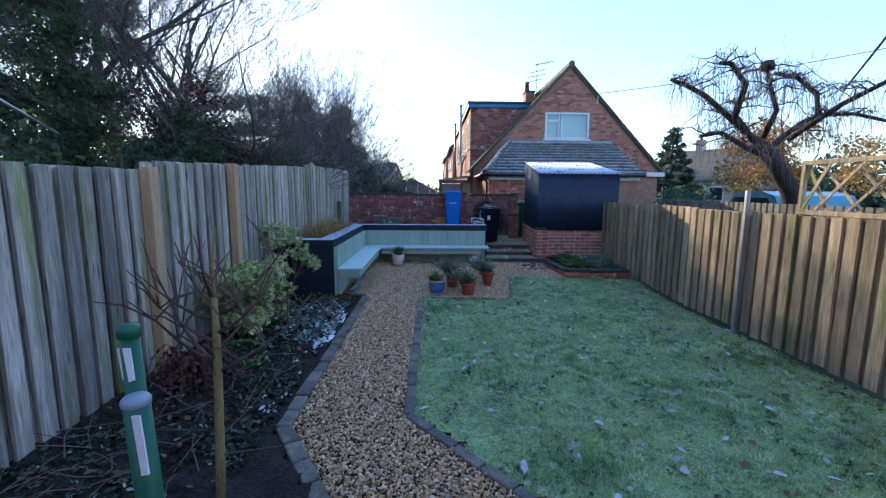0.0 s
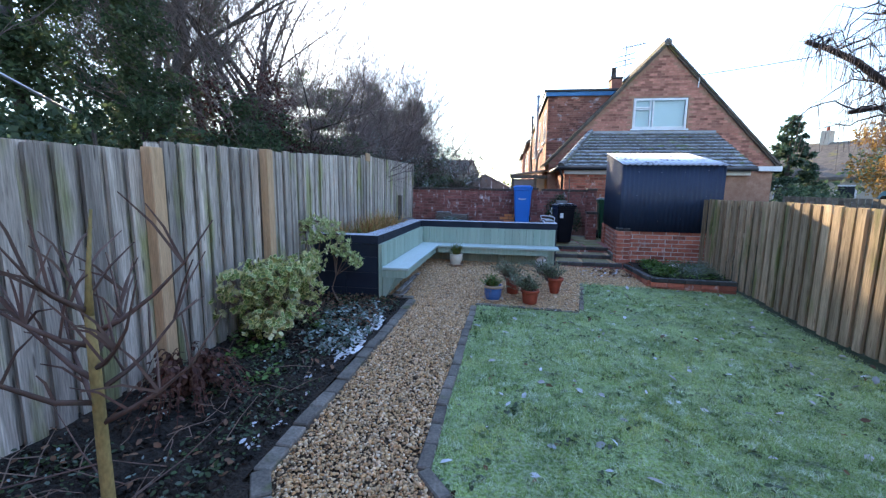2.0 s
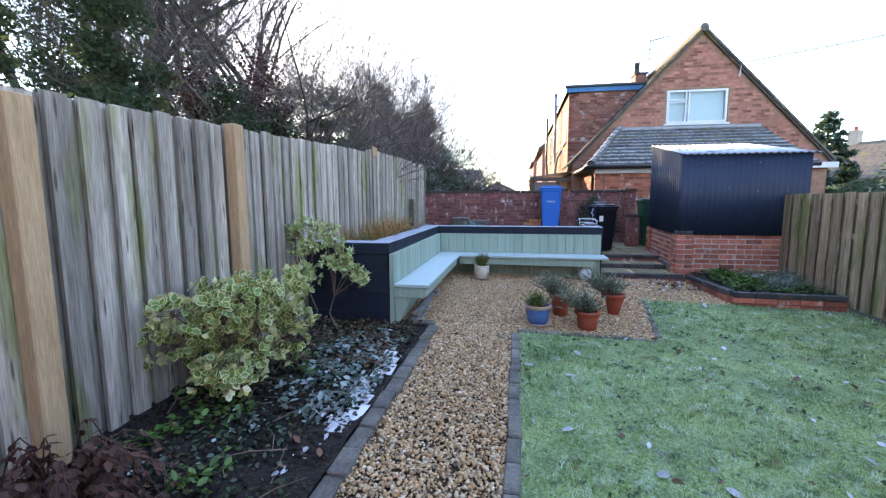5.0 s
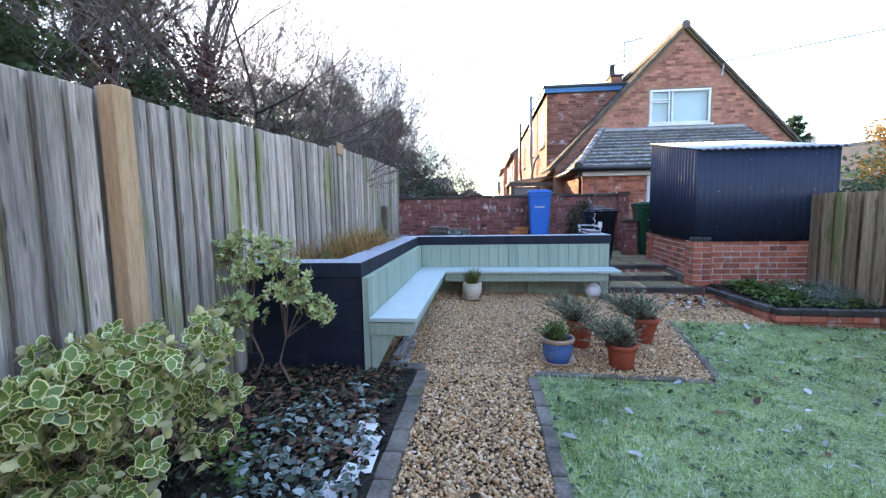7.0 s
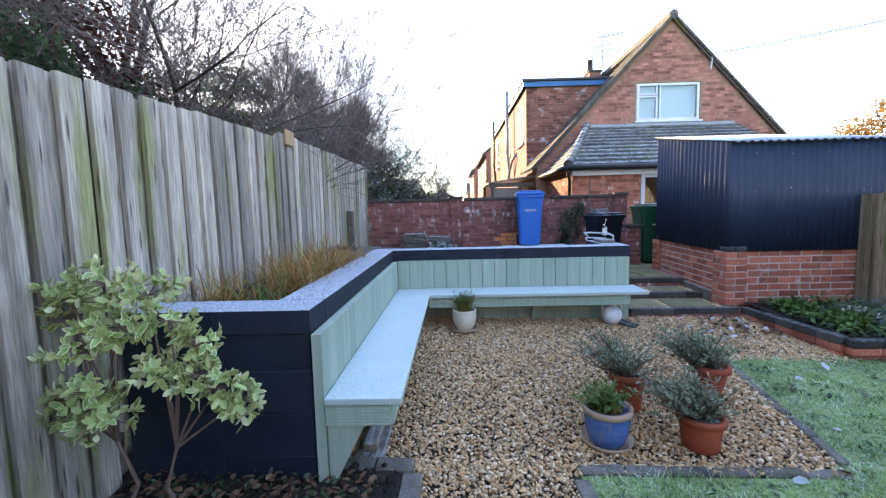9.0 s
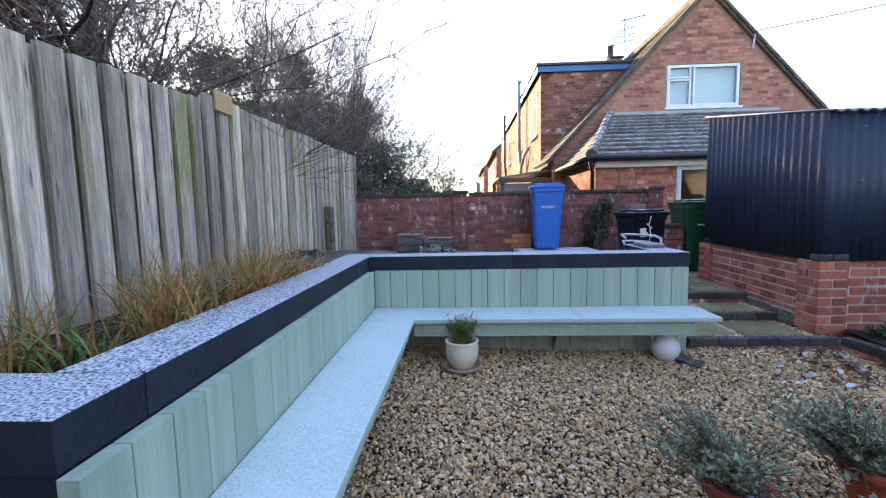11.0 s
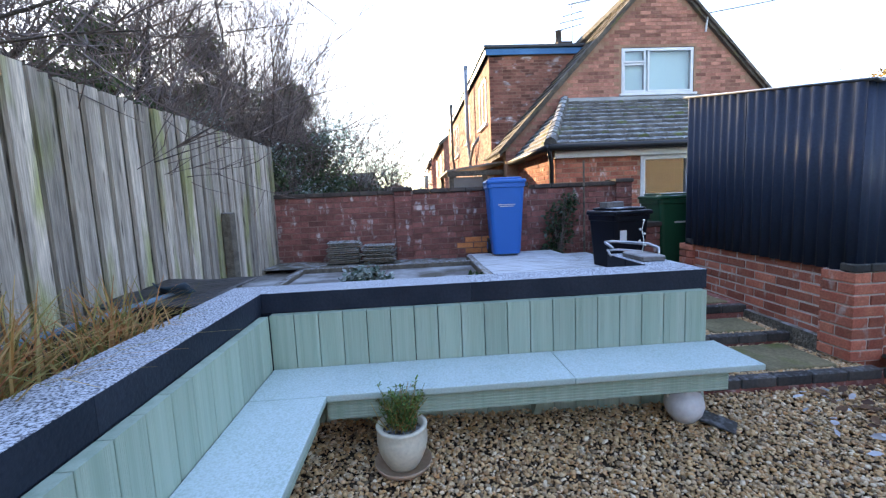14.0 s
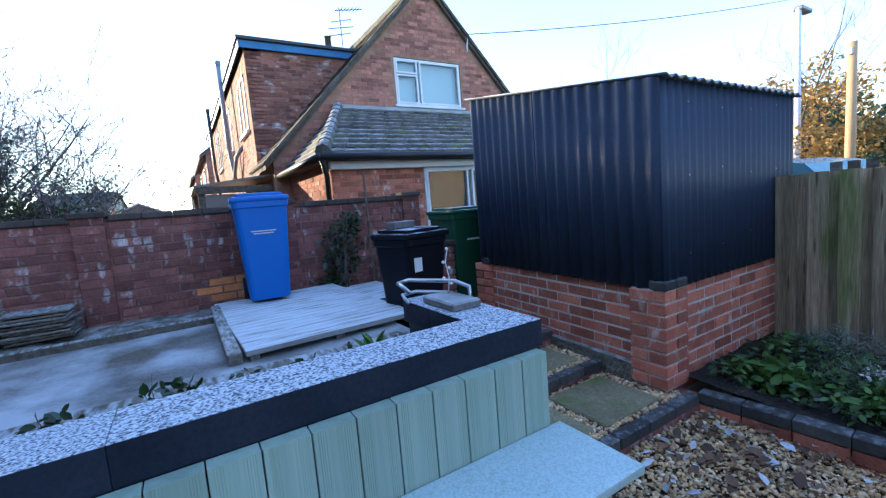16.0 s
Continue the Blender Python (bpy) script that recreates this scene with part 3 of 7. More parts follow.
tagged(new("grass", mesh_np("grass", v, f, M["blades"])), "short frosted grass blades of the lawn", "grass", kind="stuff")

# leaf shapes
LEAF = np.array([(0, 0, 0), (.28, .35, .05), (.22, .75, .02), (0, 1, -.06), (-.22, .75, .02), (-.28, .35, .05)])
LEAFF = np.array([(0, 1, 2), (0, 2, 3), (0, 3, 4), (0, 4, 5)])
DIAMOND = np.array([(0, 0, 0), (.3, .5, .05), (0, 1, -.04), (-.3, .5, .05)])
DIAMONDF = np.array([(0, 1, 2, 3)])
NEEDLE = np.array([(-.05, 0, 0), (.05, 0, 0), (0, 1, .05)])
NEEDLEF = np.array([(0, 1, 2)])


def strew(name, label, category, material, n, area, inside, size, lift=0.012, tilt=0.6, shape=LEAF, faces=LEAFF, low=gz):
    p = scatter(n, *area, inside)
    zz = np.array([low(x, y) for x, y in p]) + rng.uniform(0, lift, len(p))
    vv, ff = many(shape, faces, np.column_stack((p, zz)), rotations(len(p), tilt), rng.uniform(size[0], size[1], len(p)))
    return tagged(new(name, mesh_np(name, vv, ff, material)), label, category, kind="stuff")


strew("fallen_leaves", "curled pale frosted leaves scattered on the lawn", "leaves", M["ice"], 190, (0, 1.3, 3.8, 7.5), on_lawn, (0.04, 0.09), 0.03, 0.9)
strew("brown_leaves", "brown dead leaves scattered on the lawn", "leaves", M["deadleaf"], 130, (0, 1.3, 3.8, 7.5), on_lawn, (0.03, 0.07), 0.03, 0.9)
strew("dark_tufts", "small dark coarse grass tufts in the lawn", "grass", M["darkgreen"], 9000, (0, 1.3, 3.8, 7.5), lambda x, y: on_lawn(x, y) and noise.noise((x * 5, y * 5, 0.3)) > 0.34, (0.02, 0.05), 0.03, 1.0)


# ---- masonry ----
def brick_mesh(name, w, h, d, material):
    return block(name, -w / 2, -d, -h / 2, w / 2, 0.0, h / 2, material, 0.003)


def lay_bricks(parent, material, origin, heading, length, height, skip=None, name="brick", length_b=0.215, course=0.075, proud=0.004, seed=0, start=0):
    """Single bricks in stretcher bond on a wall: origin is the lower left corner of its face, seen from outside; heading turns the face (0 looks to -y)."""
    r = random.Random(seed)
    meshes = {}
    base = pose(*origin, 0, 0, heading)
    for row in range(int(round(height / course))):
        x = 0.0 if (row + start) % 2 else -(length_b + 0.01) / 2
        while x < length - 0.02:
            a, b = max(0.0, x), min(length, x + length_b)
            x += length_b + 0.01
            if b - a < 0.04 or (skip and skip((a + b) / 2, (row + 0.5) * course)):
                continue
            w = round(b - a, 2)
            if w not in meshes:
                meshes[w] = brick_mesh(name, w, course - 0.013, 0.03, material)
            m = base @ pose((a + b) / 2, -proud + r.uniform(-0.004, 0.003) + 0.03 - 0.03, (row + 0.5) * course, 0, r.uniform(-0.4, 0.4), 0)
            child(name, meshes[w], parent, "", m @ Matrix.Translation((0, 0.03, 0)))


def joined_bricks(parent, name, material, origin, heading, length, height, keep, course=0.075, proud=0.006, label=""):
    b = Build()
    base = pose(*origin, 0, 0, heading)
    r = random.Random(3)
    for row in range(int(height / course)):
        x = 0.0 if row % 2 else -0.1125
        while x < length:
            a, c = max(0.0, x), min(length, x + 0.215)
            x += 0.225
            if c - a > 0.05 and keep((a + c) / 2, (row + 0.5) * course, (c - a) / 2):
                p = proud + r.uniform(-0.003, 0.003)
                b.box(a, -p, row * course + 0.006, c, 0.02, (row + 1) * course - 0.006, base)
    ob = child(name, b.mesh(name, material), parent, label)
    return tagged(ob, kind="stuff")


# kerb of the gravel path: single edging stones along both sides
def kerb_run(name, label, points, material, length, width, height, sink, group=""):
    k = thing(name, label, "kerb", kind="structure")
    data = block("stone", -length / 2 + 0.004, -width / 2, -sink, length / 2 - 0.004, width / 2, height, material, 0.008)
    r = random.Random(len(points))
    for (xa, ya), (xb, yb) in zip(points, points[1:]):
        d = math.hypot(xb - xa, yb - ya)
        n = max(1, round(d / length))
        for i in range(n):
            t = (i + 0.5) / n
            x, y = xa + (xb - xa) * t, ya + (yb - ya) * t
            s = d / n / length
            m = pose(x + r.uniform(-.006, .006), y, gz(x, y) + r.uniform(-.006, .006), 0, r.uniform(-2, 2), math.degrees(math.atan2(yb - ya, xb - xa)) + r.uniform(-1.5, 1.5)) @ Matrix.Diagonal((s, 1, 1, 1))
            child("stone", data, k, "", m)
    return k


kerb_run("border_edging", "row of weathered grey edging stones along the flower bed", [(0.9, -0.1), (-0.83, 2.6), (-0.83, 6.08)], M["edging"], 0.22, 0.1, 0.035, 0.08)
kerb_run("border_edging_end", "short return of edging stones at the end of the bed", [(-0.83, 6.13), (-1.22, 6.13)], M["edging"], 0.22, 0.1, 0.035, 0.08)
kerb_run("lawn_edging", "row of worn stone edging along the lawn", [(2.2, 0.2), (-0.0, 2.8), (-0.0, 6.08)], M["edging"], 0.24, 0.08, 0.018, 0.08)
kerb_run("lawn_edging_back", "flat stone edging round the pots' gravel corner", [(-0.0, 6.14), (1.33, 6.14)], M["edging"], 0.24, 0.07, 0.012, 0.08)
kerb_run("lawn_edging_side", "flat stone edging beside the gravel patio", [(1.36, 6.2), (1.58, 7.6)], M["edging"], 0.24, 0.06, 0.012, 0.08)


# ---- fences ----
def left_top(y):
    if y < 3.5:
        return 1.735 + 0.008 * y
    if y < 8.1:
        return 1.835 + (y - 3.5) * 0.042
    return 2.065 + (y - 8.1) * 0.012


def board_fence(name, label, x, side, y0, y1, top, low, material, period, wide, seed, bend=lambda y: 0.0):
    """Boards on both sides of rails, overlapping; side +1 shows its front to +x."""
    fence = thing(name, label, "fence", kind="structure")
    r = random.Random(seed)
    data = block("board", -0.013, -wide / 2, 0, 0.013, wide / 2, 1.0, material, 0.0)
    back = block("board", -0.009, -wide * 0.66, 0, 0.009, wide * 0.66, 1.0, material, 0.0)
    n = int((y1 - y0) / period)
    for i in range(n + 1):
        y = y0 + i * period
        for layer, yy in ((0, y), (1, y + period / 2)):
            if yy > y1 + 0.03:
                continue
            zt, zb = top(yy) + r.uniform(-0.012, 0.010), low(yy) + r.uniform(0, 0.03)
            m = pose(x + bend(yy) - side * layer * 0.044 + r.uniform(-.003, .003), yy + r.uniform(-.006, .006), zb, r.uniform(-.25, .25), r.uniform(-.2, .2), r.uniform(-3, 3)) @ Matrix.Diagonal((1, r.uniform(.93, 1.07), zt - zb, 1))
            child("board", back if layer else data, fence, "", m)
    for k, h in enumerate((0.3, 0.62, 0.92)):
        rail = Build()
        for j in range(12):
            a, b = y0 + (y1 - y0) * j / 12, y0 + (y1 - y0) * (j + 1) / 12
            za, zb = low(a) + (top(a) - low(a)) * h, low(b) + (top(b) - low(b)) * h
            rail.prism([(a, za - .03), (b, zb - .03), (b, zb + .03), (a, za + .03)], "x", x + bend((a + b) / 2) - side * 0.10, x + bend((a + b) / 2) - side * 0.055)
        child("rail", rail.mesh("rail", material), fence)
    return fence


fence_w = board_fence("fence_west", "tall weathered grey board-on-board timber fence", -2.2, 1, -5.0, 11.95, left_top, lambda y: max(gz(-2.2, y), 0.0) - 0.0 if y < 6 else (0.3 if y < 8.9 else 0.52), M["fence_l"], 0.158, 0.108, 4)
for y, zt in ((3.47, 1.79), (4.92, 1.90), (-1.2, 1.75)):
    child("post", block("post", -2.18, y - 0.055, 0.0, -2.09, y + 0.055, zt, M["new_post"], 0.006), fence_w, "newer honey-coloured post")
child("offcut", block("offcut", -2.187, 8.16, 1.98, -2.165, 8.36, 2.12, M["new_post"], 0.004), fence_w, "mossy offcut nailed at the step")
child("post", block("post", -2.18, 10.34, 0.4, -2.10, 10.46, 1.33, M["old_wood"], 0.006), fence_w, "short old grey post")

fence_e = board_fence("fence_east", "chest-high brown board fence, green with algae", 3.9, -1, -5.0, 8.70, lambda y: 1.385 + 0.012 * math.sin(y * 1.1) + (0.02 if y < 4.8 else 0), lambda y: gz(3.9, y) + 0.02, M["fence_r"], 0.165, 0.11, 9, lambda y: -0.15 * max(0.0, (y - 7.2) / 1.5))
child("post", block("post", 3.815, 4.80, -0.15, 3.86, 4.845, 1.64, M["grey_metal"], 0.006), fence_e, "slim grey metal post")

trellis = thing("trellis_panel", "diagonal slatted timber trellis on top of the fence", "trellis", (3.93, 2.42, 1.40))
for y0, z0, y1, z1 in ((-1.82, 0.0, 1.80, 0.045), (-1.82, 0.49, 1.80, 0.535), (-1.82, 0.045, -1.775, 0.49), (1.755, 0.045, 1.80, 0.49), (-0.02, 0.045, 0.02, 0.49)):
    child("frame_bar", block("frame_bar", -0.02, y0, z0, 0.02, y1, z1, M["fence_r"], 0.004), trellis)
for half, sgn in ((-0.91, 1), (0.89, -1)):
    for k in range(-5, 6):
        for d in (1, -1):
            # herringbone: slats lean either way from the middle of each half
            y = half + k * 0.165
            a, b = (y - 0.22 * d, y + 0.22 * d)
            a, b = max(half - 0.86, min(half + 0.86, a)), max(half - 0.86, min(half + 0.86, b))
            if abs(b - a) < 0.25 or (k + d) % 2:
                continue
            s = Build().prism([(a - .018, .045), (a + .018, .045), (b + .018, .49), (b - .018, .49)], "x", -0.008 + 0.012 * d, 0.004 + 0.012 * d)
            child("slat", s.mesh("slat", M["fence_r"]), trellis)

picket = thing("neighbour_fence", "low dark slatted fence of the neighbouring garden", "fence", kind="structure")
slat = block("slat", -0.01, -0.04, 0, 0.01, 0.04, 1.0, M["old_wood"], 0.0)
for i in range(46):
    child("slat", slat, picket, "", pose(5.0, 3.6 + i * 0.115, -0.16) @ Matrix.Diagonal((1, 1, 1.62, 1)))
child("rail", block("rail", 5.012, 3.5, 1.2, 5.04, 8.95, 1.28, M["old_wood"], 0), picket)
child("rail", block("rail", 5.012, 3.5, 0.2, 5.04, 8.95, 0.28, M["old_wood"], 0), picket)

# ---- raised planter wall round the bench ----
planter = thing("planter_wall", "raised blockwork planter wall painted charcoal with frosted top", "planter", kind="structure")


def course_of(parent, x0, y0, x1, y1, z0, z1, piece, name, material, bevel=0.006):
    """Blocks in one course along the longer side."""
    along_x = (x1 - x0) > (y1 - y0)
    n = max(1, round(((x1 - x0) if along_x else (y1 - y0)) / piece))
    for i in range(n):
        if along_x:
            a, b = x0 + (x1 - x0) * i / n, x0 + (x1 - x0) * (i + 1) / n
            child(name, block(name, a + .0006, y0, z0, b - .0006, y1, z1, material, bevel), parent)
        else:
            a, b = y0 + (y1 - y0) * i / n, y0 + (y1 - y0) * (i + 1) / n
            child(name, block(name, x0, a + .0006, z0, x1, b - .0006, z1, material, bevel), parent)


for k in range(4):
    z0, z1 = -0.02 + k * 0.21, -0.02 + (k + 1) * 0.21 - 0.002
    if k == 3:
        z1 = 0.783
    course_of(planter, -2.16, 6.0, -1.272, 6.2, z0, z1, 0.44, "block", M["charcoal_side"], 0.003)
    course_of(planter, -1.48, 6.203, -1.272, 8.64, z0, z1, 0.44, "block", M["charcoal_side"], 0.003)
    course_of(planter, -1.48, 8.645, 1.27, 8.85, z0, z1, 0.44, "block", M["charcoal_side"], 0.003)
course_of(planter, 1.06, 8.853, 1.27, 9.4, -0.02, 0.783, 0.3, "block", M["charcoal_side"], 0.003)
course_of(planter, -2.17, 5.985, -1.262, 6.215, 0.786, 0.897, 0.45, "coping_block", M["charcoal"], 0.0015)
course_of(planter, -1.495, 6.218, -1.262, 8.632, 0.786, 0.897, 1.2, "coping_block", M["charcoal"], 0.0015)
course_of(planter, -1.495, 8.635, 1.276, 8.862, 0.786, 0.897, 1.4, "coping_block", M["charcoal"], 0.0015)
course_of(planter, 1.045, 8.865, 1.276, 9.42, 0.786, 0.897, 0.28, "coping_block", M["charcoal"], 0.003)
structure("planter_soil", Build().box(-2.17, 6.21, 0.3, -1.49, 8.9, 0.80).mesh("planter_soil", M["soil"]), "soil in the raised planter", "soil")

# ---- the corner bench ----
bench = thing("corner_bench", "sage green painted corner bench with frosted seat boards", "bench")


def grooved_board(width, thick):
    """Plan of an upright decking board, face at 0: a plain middle between two flanks of fine grooves, eased edges."""
    out = [(.0022, thick), (.0022, .002), (.0042, .0)]
    for side in (.012, width * .68):
        for k in range(4):
            g = side + k * .0068
            out += [(g, .0), (g + .0012, .0008), (g + .0040, .0008), (g + .0052, .0)]
    return out + [(width - .0042, .0), (width - .0022, .002), (width - .0022, thick)]


w = 2.451 / 19
board = Build().prism(grooved_board(w, .054), "z", 0.02, 0.784).mesh("cladding_board", M["sage"])
for i in range(19):
    child("cladding_board", board, bench, "", pose(-1.211 + i * w, 8.578, 0))
w = 2.60 / 20
board = Build().prism(grooved_board(w, .046), "z", 0.02, 0.784).mesh("cladding_board", M["sage"])
for i in range(20):
    child("cladding_board", board, bench, "", pose(-1.212, 5.975 + i * w, 0, 0, 0, 90))
child("seat_board", block("seat_board", -1.208, 5.955, 0.457, -0.853, 8.205, 0.489, M["seat"], 0.006, 2), bench, "frosted pale seat board")
child("seat_board", block("seat_board", -1.208, 8.208, 0.457, 0.32, 8.575, 0.489, M["seat"], 0.006, 2), bench, "frosted pale seat board")
child("seat_board", block("seat_board", 0.322, 8.208, 0.457, 1.285, 8.575, 0.488, M["seat"], 0.006, 2), bench, "frosted pale seat board")


def ribbed(name, length, along, x, y, z, height, face):
    """Decking board with ribs, standing on edge."""
    prof = []
    n = 7
    for i in range(n):
        a, b = z + height * i / n, z + height * (i + 1) / n
        prof += [(0.0035, a + .001), (0.007, a + .003), (0.007, b - .003), (0.0035, b - .001)]
    prof = [(-0.02, z)] + prof + [(-0.02, z + height)]
    b = Build()
    if along == "y":
        b.prism([(x + face * p, q) for p, q in prof], "y", y, y + length)
    else:
        b.prism([(y + face * p, q) for p, q in prof], "x", x, x + length)
    return b.mesh(name, M["sage"])


child("apron", ribbed("apron", 1.98, "x", -0.86, 8.25, 0.352, 0.1, -1), bench)
child("apron", ribbed("apron", 2.22, "y", -0.90, 5.985, 0.352, 0.1, 1), bench)
child("apron", ribbed("apron", 0.30, "x", -1.208, 5.975, 0.352, 0.1, -1), bench)
child("bracket", Build().prism([(-1.205, 0.08), (-1.17, 0.08), (-1.03, 0.35), (-1.205, 0.35)], "y", 5.985, 6.03).mesh("bracket", M["sage"]), bench)
child("bracket", Build().prism([(8.572, 0.14), (8.53, 0.14), (8.38, 0.35), (8.572, 0.35)], "x", 0.2, 0.245).mesh("bracket", M["sage"]), bench)
for i, (x, z) in enumerate(((-1.10, 0.03), (-1.02, 0.03), (-1.06, 0.075))):
    tagged(new("spare_plank", block("spare_plank", x - .04, 6.12 + .05 * i, z, x + .035, 8.0, z + .042, M["old_wood"], 0.004)), "old timber plank stored under the bench", "plank", "planks under the bench")


# ---- steps beside the bench ----
steps = thing("garden_steps", "three shallow steps of dark kerb bricks and mossy slabs", "steps", kind="structure")
LEVELS = ((8.64, 0.203, 2.44), (9.22, 0.258, 2.42), (9.70, 0.348, 2.42))
for i, (y, zt, xr) in enumerate(LEVELS):
    yb = LEVELS[i + 1][0] if i < 2 else 11.8
    child("riser", Build().box(1.285, y + 0.006, -0.05, xr + 0.1, yb + 0.3 if i < 2 else yb, zt - (0.040 if i < 2 else 0.012)).mesh("riser", M["brick"]), steps, "red brick riser")
    n = 5
    for k in range(n):
        a, b = 1.285 + (xr - 1.285) * k / n, 1.285 + (xr - 1.285) * (k + 1) / n
        child("kerb_brick", block("kerb_brick", a + .003, y - 0.005, zt - 0.062, b - .003, y + 0.062, zt + 0.003, M["kerb"], 0.006), steps)
for x0, y0, x1, y1, z in ((1.33, 8.78, 1.74, 9.19, 0.198), (1.80, 8.76, 2.27, 9.17, 0.2), (1.36, 9.36, 1.80, 9.66, 0.252), (1.87, 9.35, 2.30, 9.67, 0.254), (1.36, 9.84, 1.95, 10.22, 0.347), (2.0, 9.84, 2.36, 10.22, 0.35), (1.36, 10.26, 1.9, 10.76, 0.35), (1.95, 10.26, 2.36, 10.76, 0.347), (1.9, 10.80, 2.9, 11.7, 0.35)):
    child("slab", block("slab", x0, y0, z - 0.05, x1, y1, z, M["slab"], 0.008), steps)


def on_steps(x, y):
    return 1.3 < x < 2.43 and (8.73 < y < 9.21 or 9.31 < y < 9.69)


def step_level(x, y):
    return 0.176 if y < 9.22 else 0.232


p = scatter(5200, 1.3, 8.72, 2.45, 9.7, on_steps)
sz = rng.uniform(0.012, 0.028, len(p))
v, f = many(PEB, PEBF, np.column_stack((p, [step_level(x, y) + 0.005 for x, y in p])), rotations(len(p), 0.7), sz)
tagged(new("step_gravel", mesh_np("step_gravel", v, f, M["pebbles"], True)), "loose gravel between the slabs of the steps", "gravel", kind="stuff")

# ---- kerbed flower bed by the shed ----
rbed = thing("brick_bed_kerb", "low red brick bed edging capped with dark kerb bricks", "kerb", kind="structure")


def bed_run(xa, ya, xb, yb, zt):
    d, h = math.hypot(xb - xa, yb - ya), math.degrees(math.atan2(yb - ya, xb - xa))
    n = max(1, round(d / 0.22))
    for i in range(n):
        t0, t1 = i / n, (i + 1) / n
        m = pose(xa + (xb - xa) * (t0 + t1) / 2, ya + (yb - ya) * (t0 + t1) / 2, 0, 0, 0, h)
        L = d / n
        child("kerb_brick", block("kerb_brick", -L / 2 + .0015, -0.042, zt - 0.062, L / 2 - .0015, 0.042, zt, M["kerb"], 0.005), rbed, "", m)
        child("brick", block("brick", -L / 2 + .003, -0.037, zt - 0.13, L / 2 - .003, 0.04, zt - 0.068, M["brick_shed"], 0.004), rbed, "", m)
        child("brick", block("brick", -L / 2 + .003, -0.037, zt - 0.25, L / 2 - .003, 0.04, zt - 0.137, M["brick_shed"], 0.004), rbed, "", m)


bed_run(2.50, 8.66, 2.60, 7.60, 0.205)
bed_run(2.60, 7.56, 3.78, 7.50, 0.195)
structure("shed_bed", sheet("shed_bed", 2.56, 7.6, 3.86, 8.8, 0.1, M["soil"], 0.12, None, 0.03), "dark soil of the small bed by the shed", "soil")


# ---- terrace behind the bench ----
structure("terrace", Build().box(-2.25, 8.87, -0.15, 1.29, 11.88, 0.585).mesh("terrace", M["concrete"]), "rough frosted concrete terrace", "terrace")
structure("rubble_strip", sheet("rubble_strip", -2.2, 11.25, 0.3, 11.87, 0.07, M["rubble"], 0.435, None, 0.02), "strip of frosted rubble at the foot of the wall", "ground")
structure("terrace_path", Build().box(1.29, 11.72, -0.15, 3.6, 12.6, 0.35).mesh("terrace_path", M["concrete"]), "concrete path at the foot of the wall", "path")
structure("planting_strip", Build().box(-1.45, 8.866, 0.587, 1.04, 9.32, 0.70).mesh("planting_strip", M["soil"]), "narrow soil strip behind the bench wall", "soil")
for x0, y0, x1, y1, zt in ((-0.95, 9.33, 1.04, 9.43, 0.735), (-1.78, 9.6, -1.70, 11.5, 0.63), (-1.7, 11.2, 0.25, 11.26, 0.64)):
    tagged(new("timber_edging", block("timber_edging", x0, y0, 0.55, x1, y1, zt, M["old_wood"], 0.006)), "old frosted timber edging board on the terrace", "edging", "terrace edgings")


def deck_panel(x, y, w, d, z, turn, n):
    p = thing("decking_panel", "frost-covered slatted timber decking panel lying on the terrace", "decking", (x, y, z), "decking panels", turn=turn)
    for i in range(n):
        a, b = d * i / n, d * (i + 1) / n
        child("slat", block("slat", 0, a + .004, 0.03, w, b - .004, 0.065, M["deck"], 0.004), p)
    for k in range(3):
        xx = 0.02 + k * (w - 0.09) / 2
        child("bearer", block("bearer", xx, 0.01, 0.0, xx + 0.05, d - 0.01, 0.029, M["old_wood"], 0), p)


deck_panel(0.32, 9.98, 1.1, 1.72, 0.586, 2, 19)
deck_panel(1.45, 10.9, 0.42, 0.9, 0.52, 0, 10)
child("edge_board", block("edge_board", 0.225, 9.98, 0.586, 0.30, 11.6, 0.655, M["old_wood"], 0.006), steps)

# ---- brick boundary wall ----
wall = thing("wall_north", "old red brick boundary wall with frost and lime stains", "wall", kind="structure")
child("core", Build().box(-2.25, 11.90, 0.0, 2.35, 12.10, 1.46).mesh("core", M["mortar_red"]), wall)
# small peaked area of the wall laid in a more orange brick colour
patch = lambda u, v: 2.38 < u < 2.85 and 0.06 < v < 0.36 - 0.5 * abs(u - 2.62)
lay_bricks(wall, M["brick"], (-2.22, 11.90, 0.56), 0, 4.55, 0.90, patch, seed=2, proud=0.008)
lay_bricks(wall, M["brick_orange"], (-2.22, 11.90, 0.56), 0, 4.55, 0.90, lambda u, v: not patch(u, v), seed=2, proud=0.008)
for x in (-0.545, 0.98, 2.42):
    top = 1.545
    child("pier_core", Build().box(x - 0.105, 11.86, 0.3, x + 0.105, 12.14, top - 0.05).mesh("pier_core", M["mortar_red"]), wall)
    for k in range(13):
        child("brick", brick_mesh("brick", 0.218, 0.063, 0.04, M["brick"]), wall, "", pose(x, 11.853 + 0.04 - 0.002 * (k % 2), 0.585 + k * 0.0735))
    child("pier_cap", block("pier_cap", x - 0.125, 11.83, top - 0.05, x + 0.125, 12.16, top, M["wall_cap"], 0.008), wall)
for i in range(20):
    a = -2.24 + i * 0.229
    if all(abs(a + 0.115 - x) > 0.13 for x in (-0.545, 0.98)):
        child("coping_brick", block("coping_brick", a + .003, 11.865, 1.462, a + 0.226, 12.13, 1.515, M["wall_cap"], 0.006), wall)

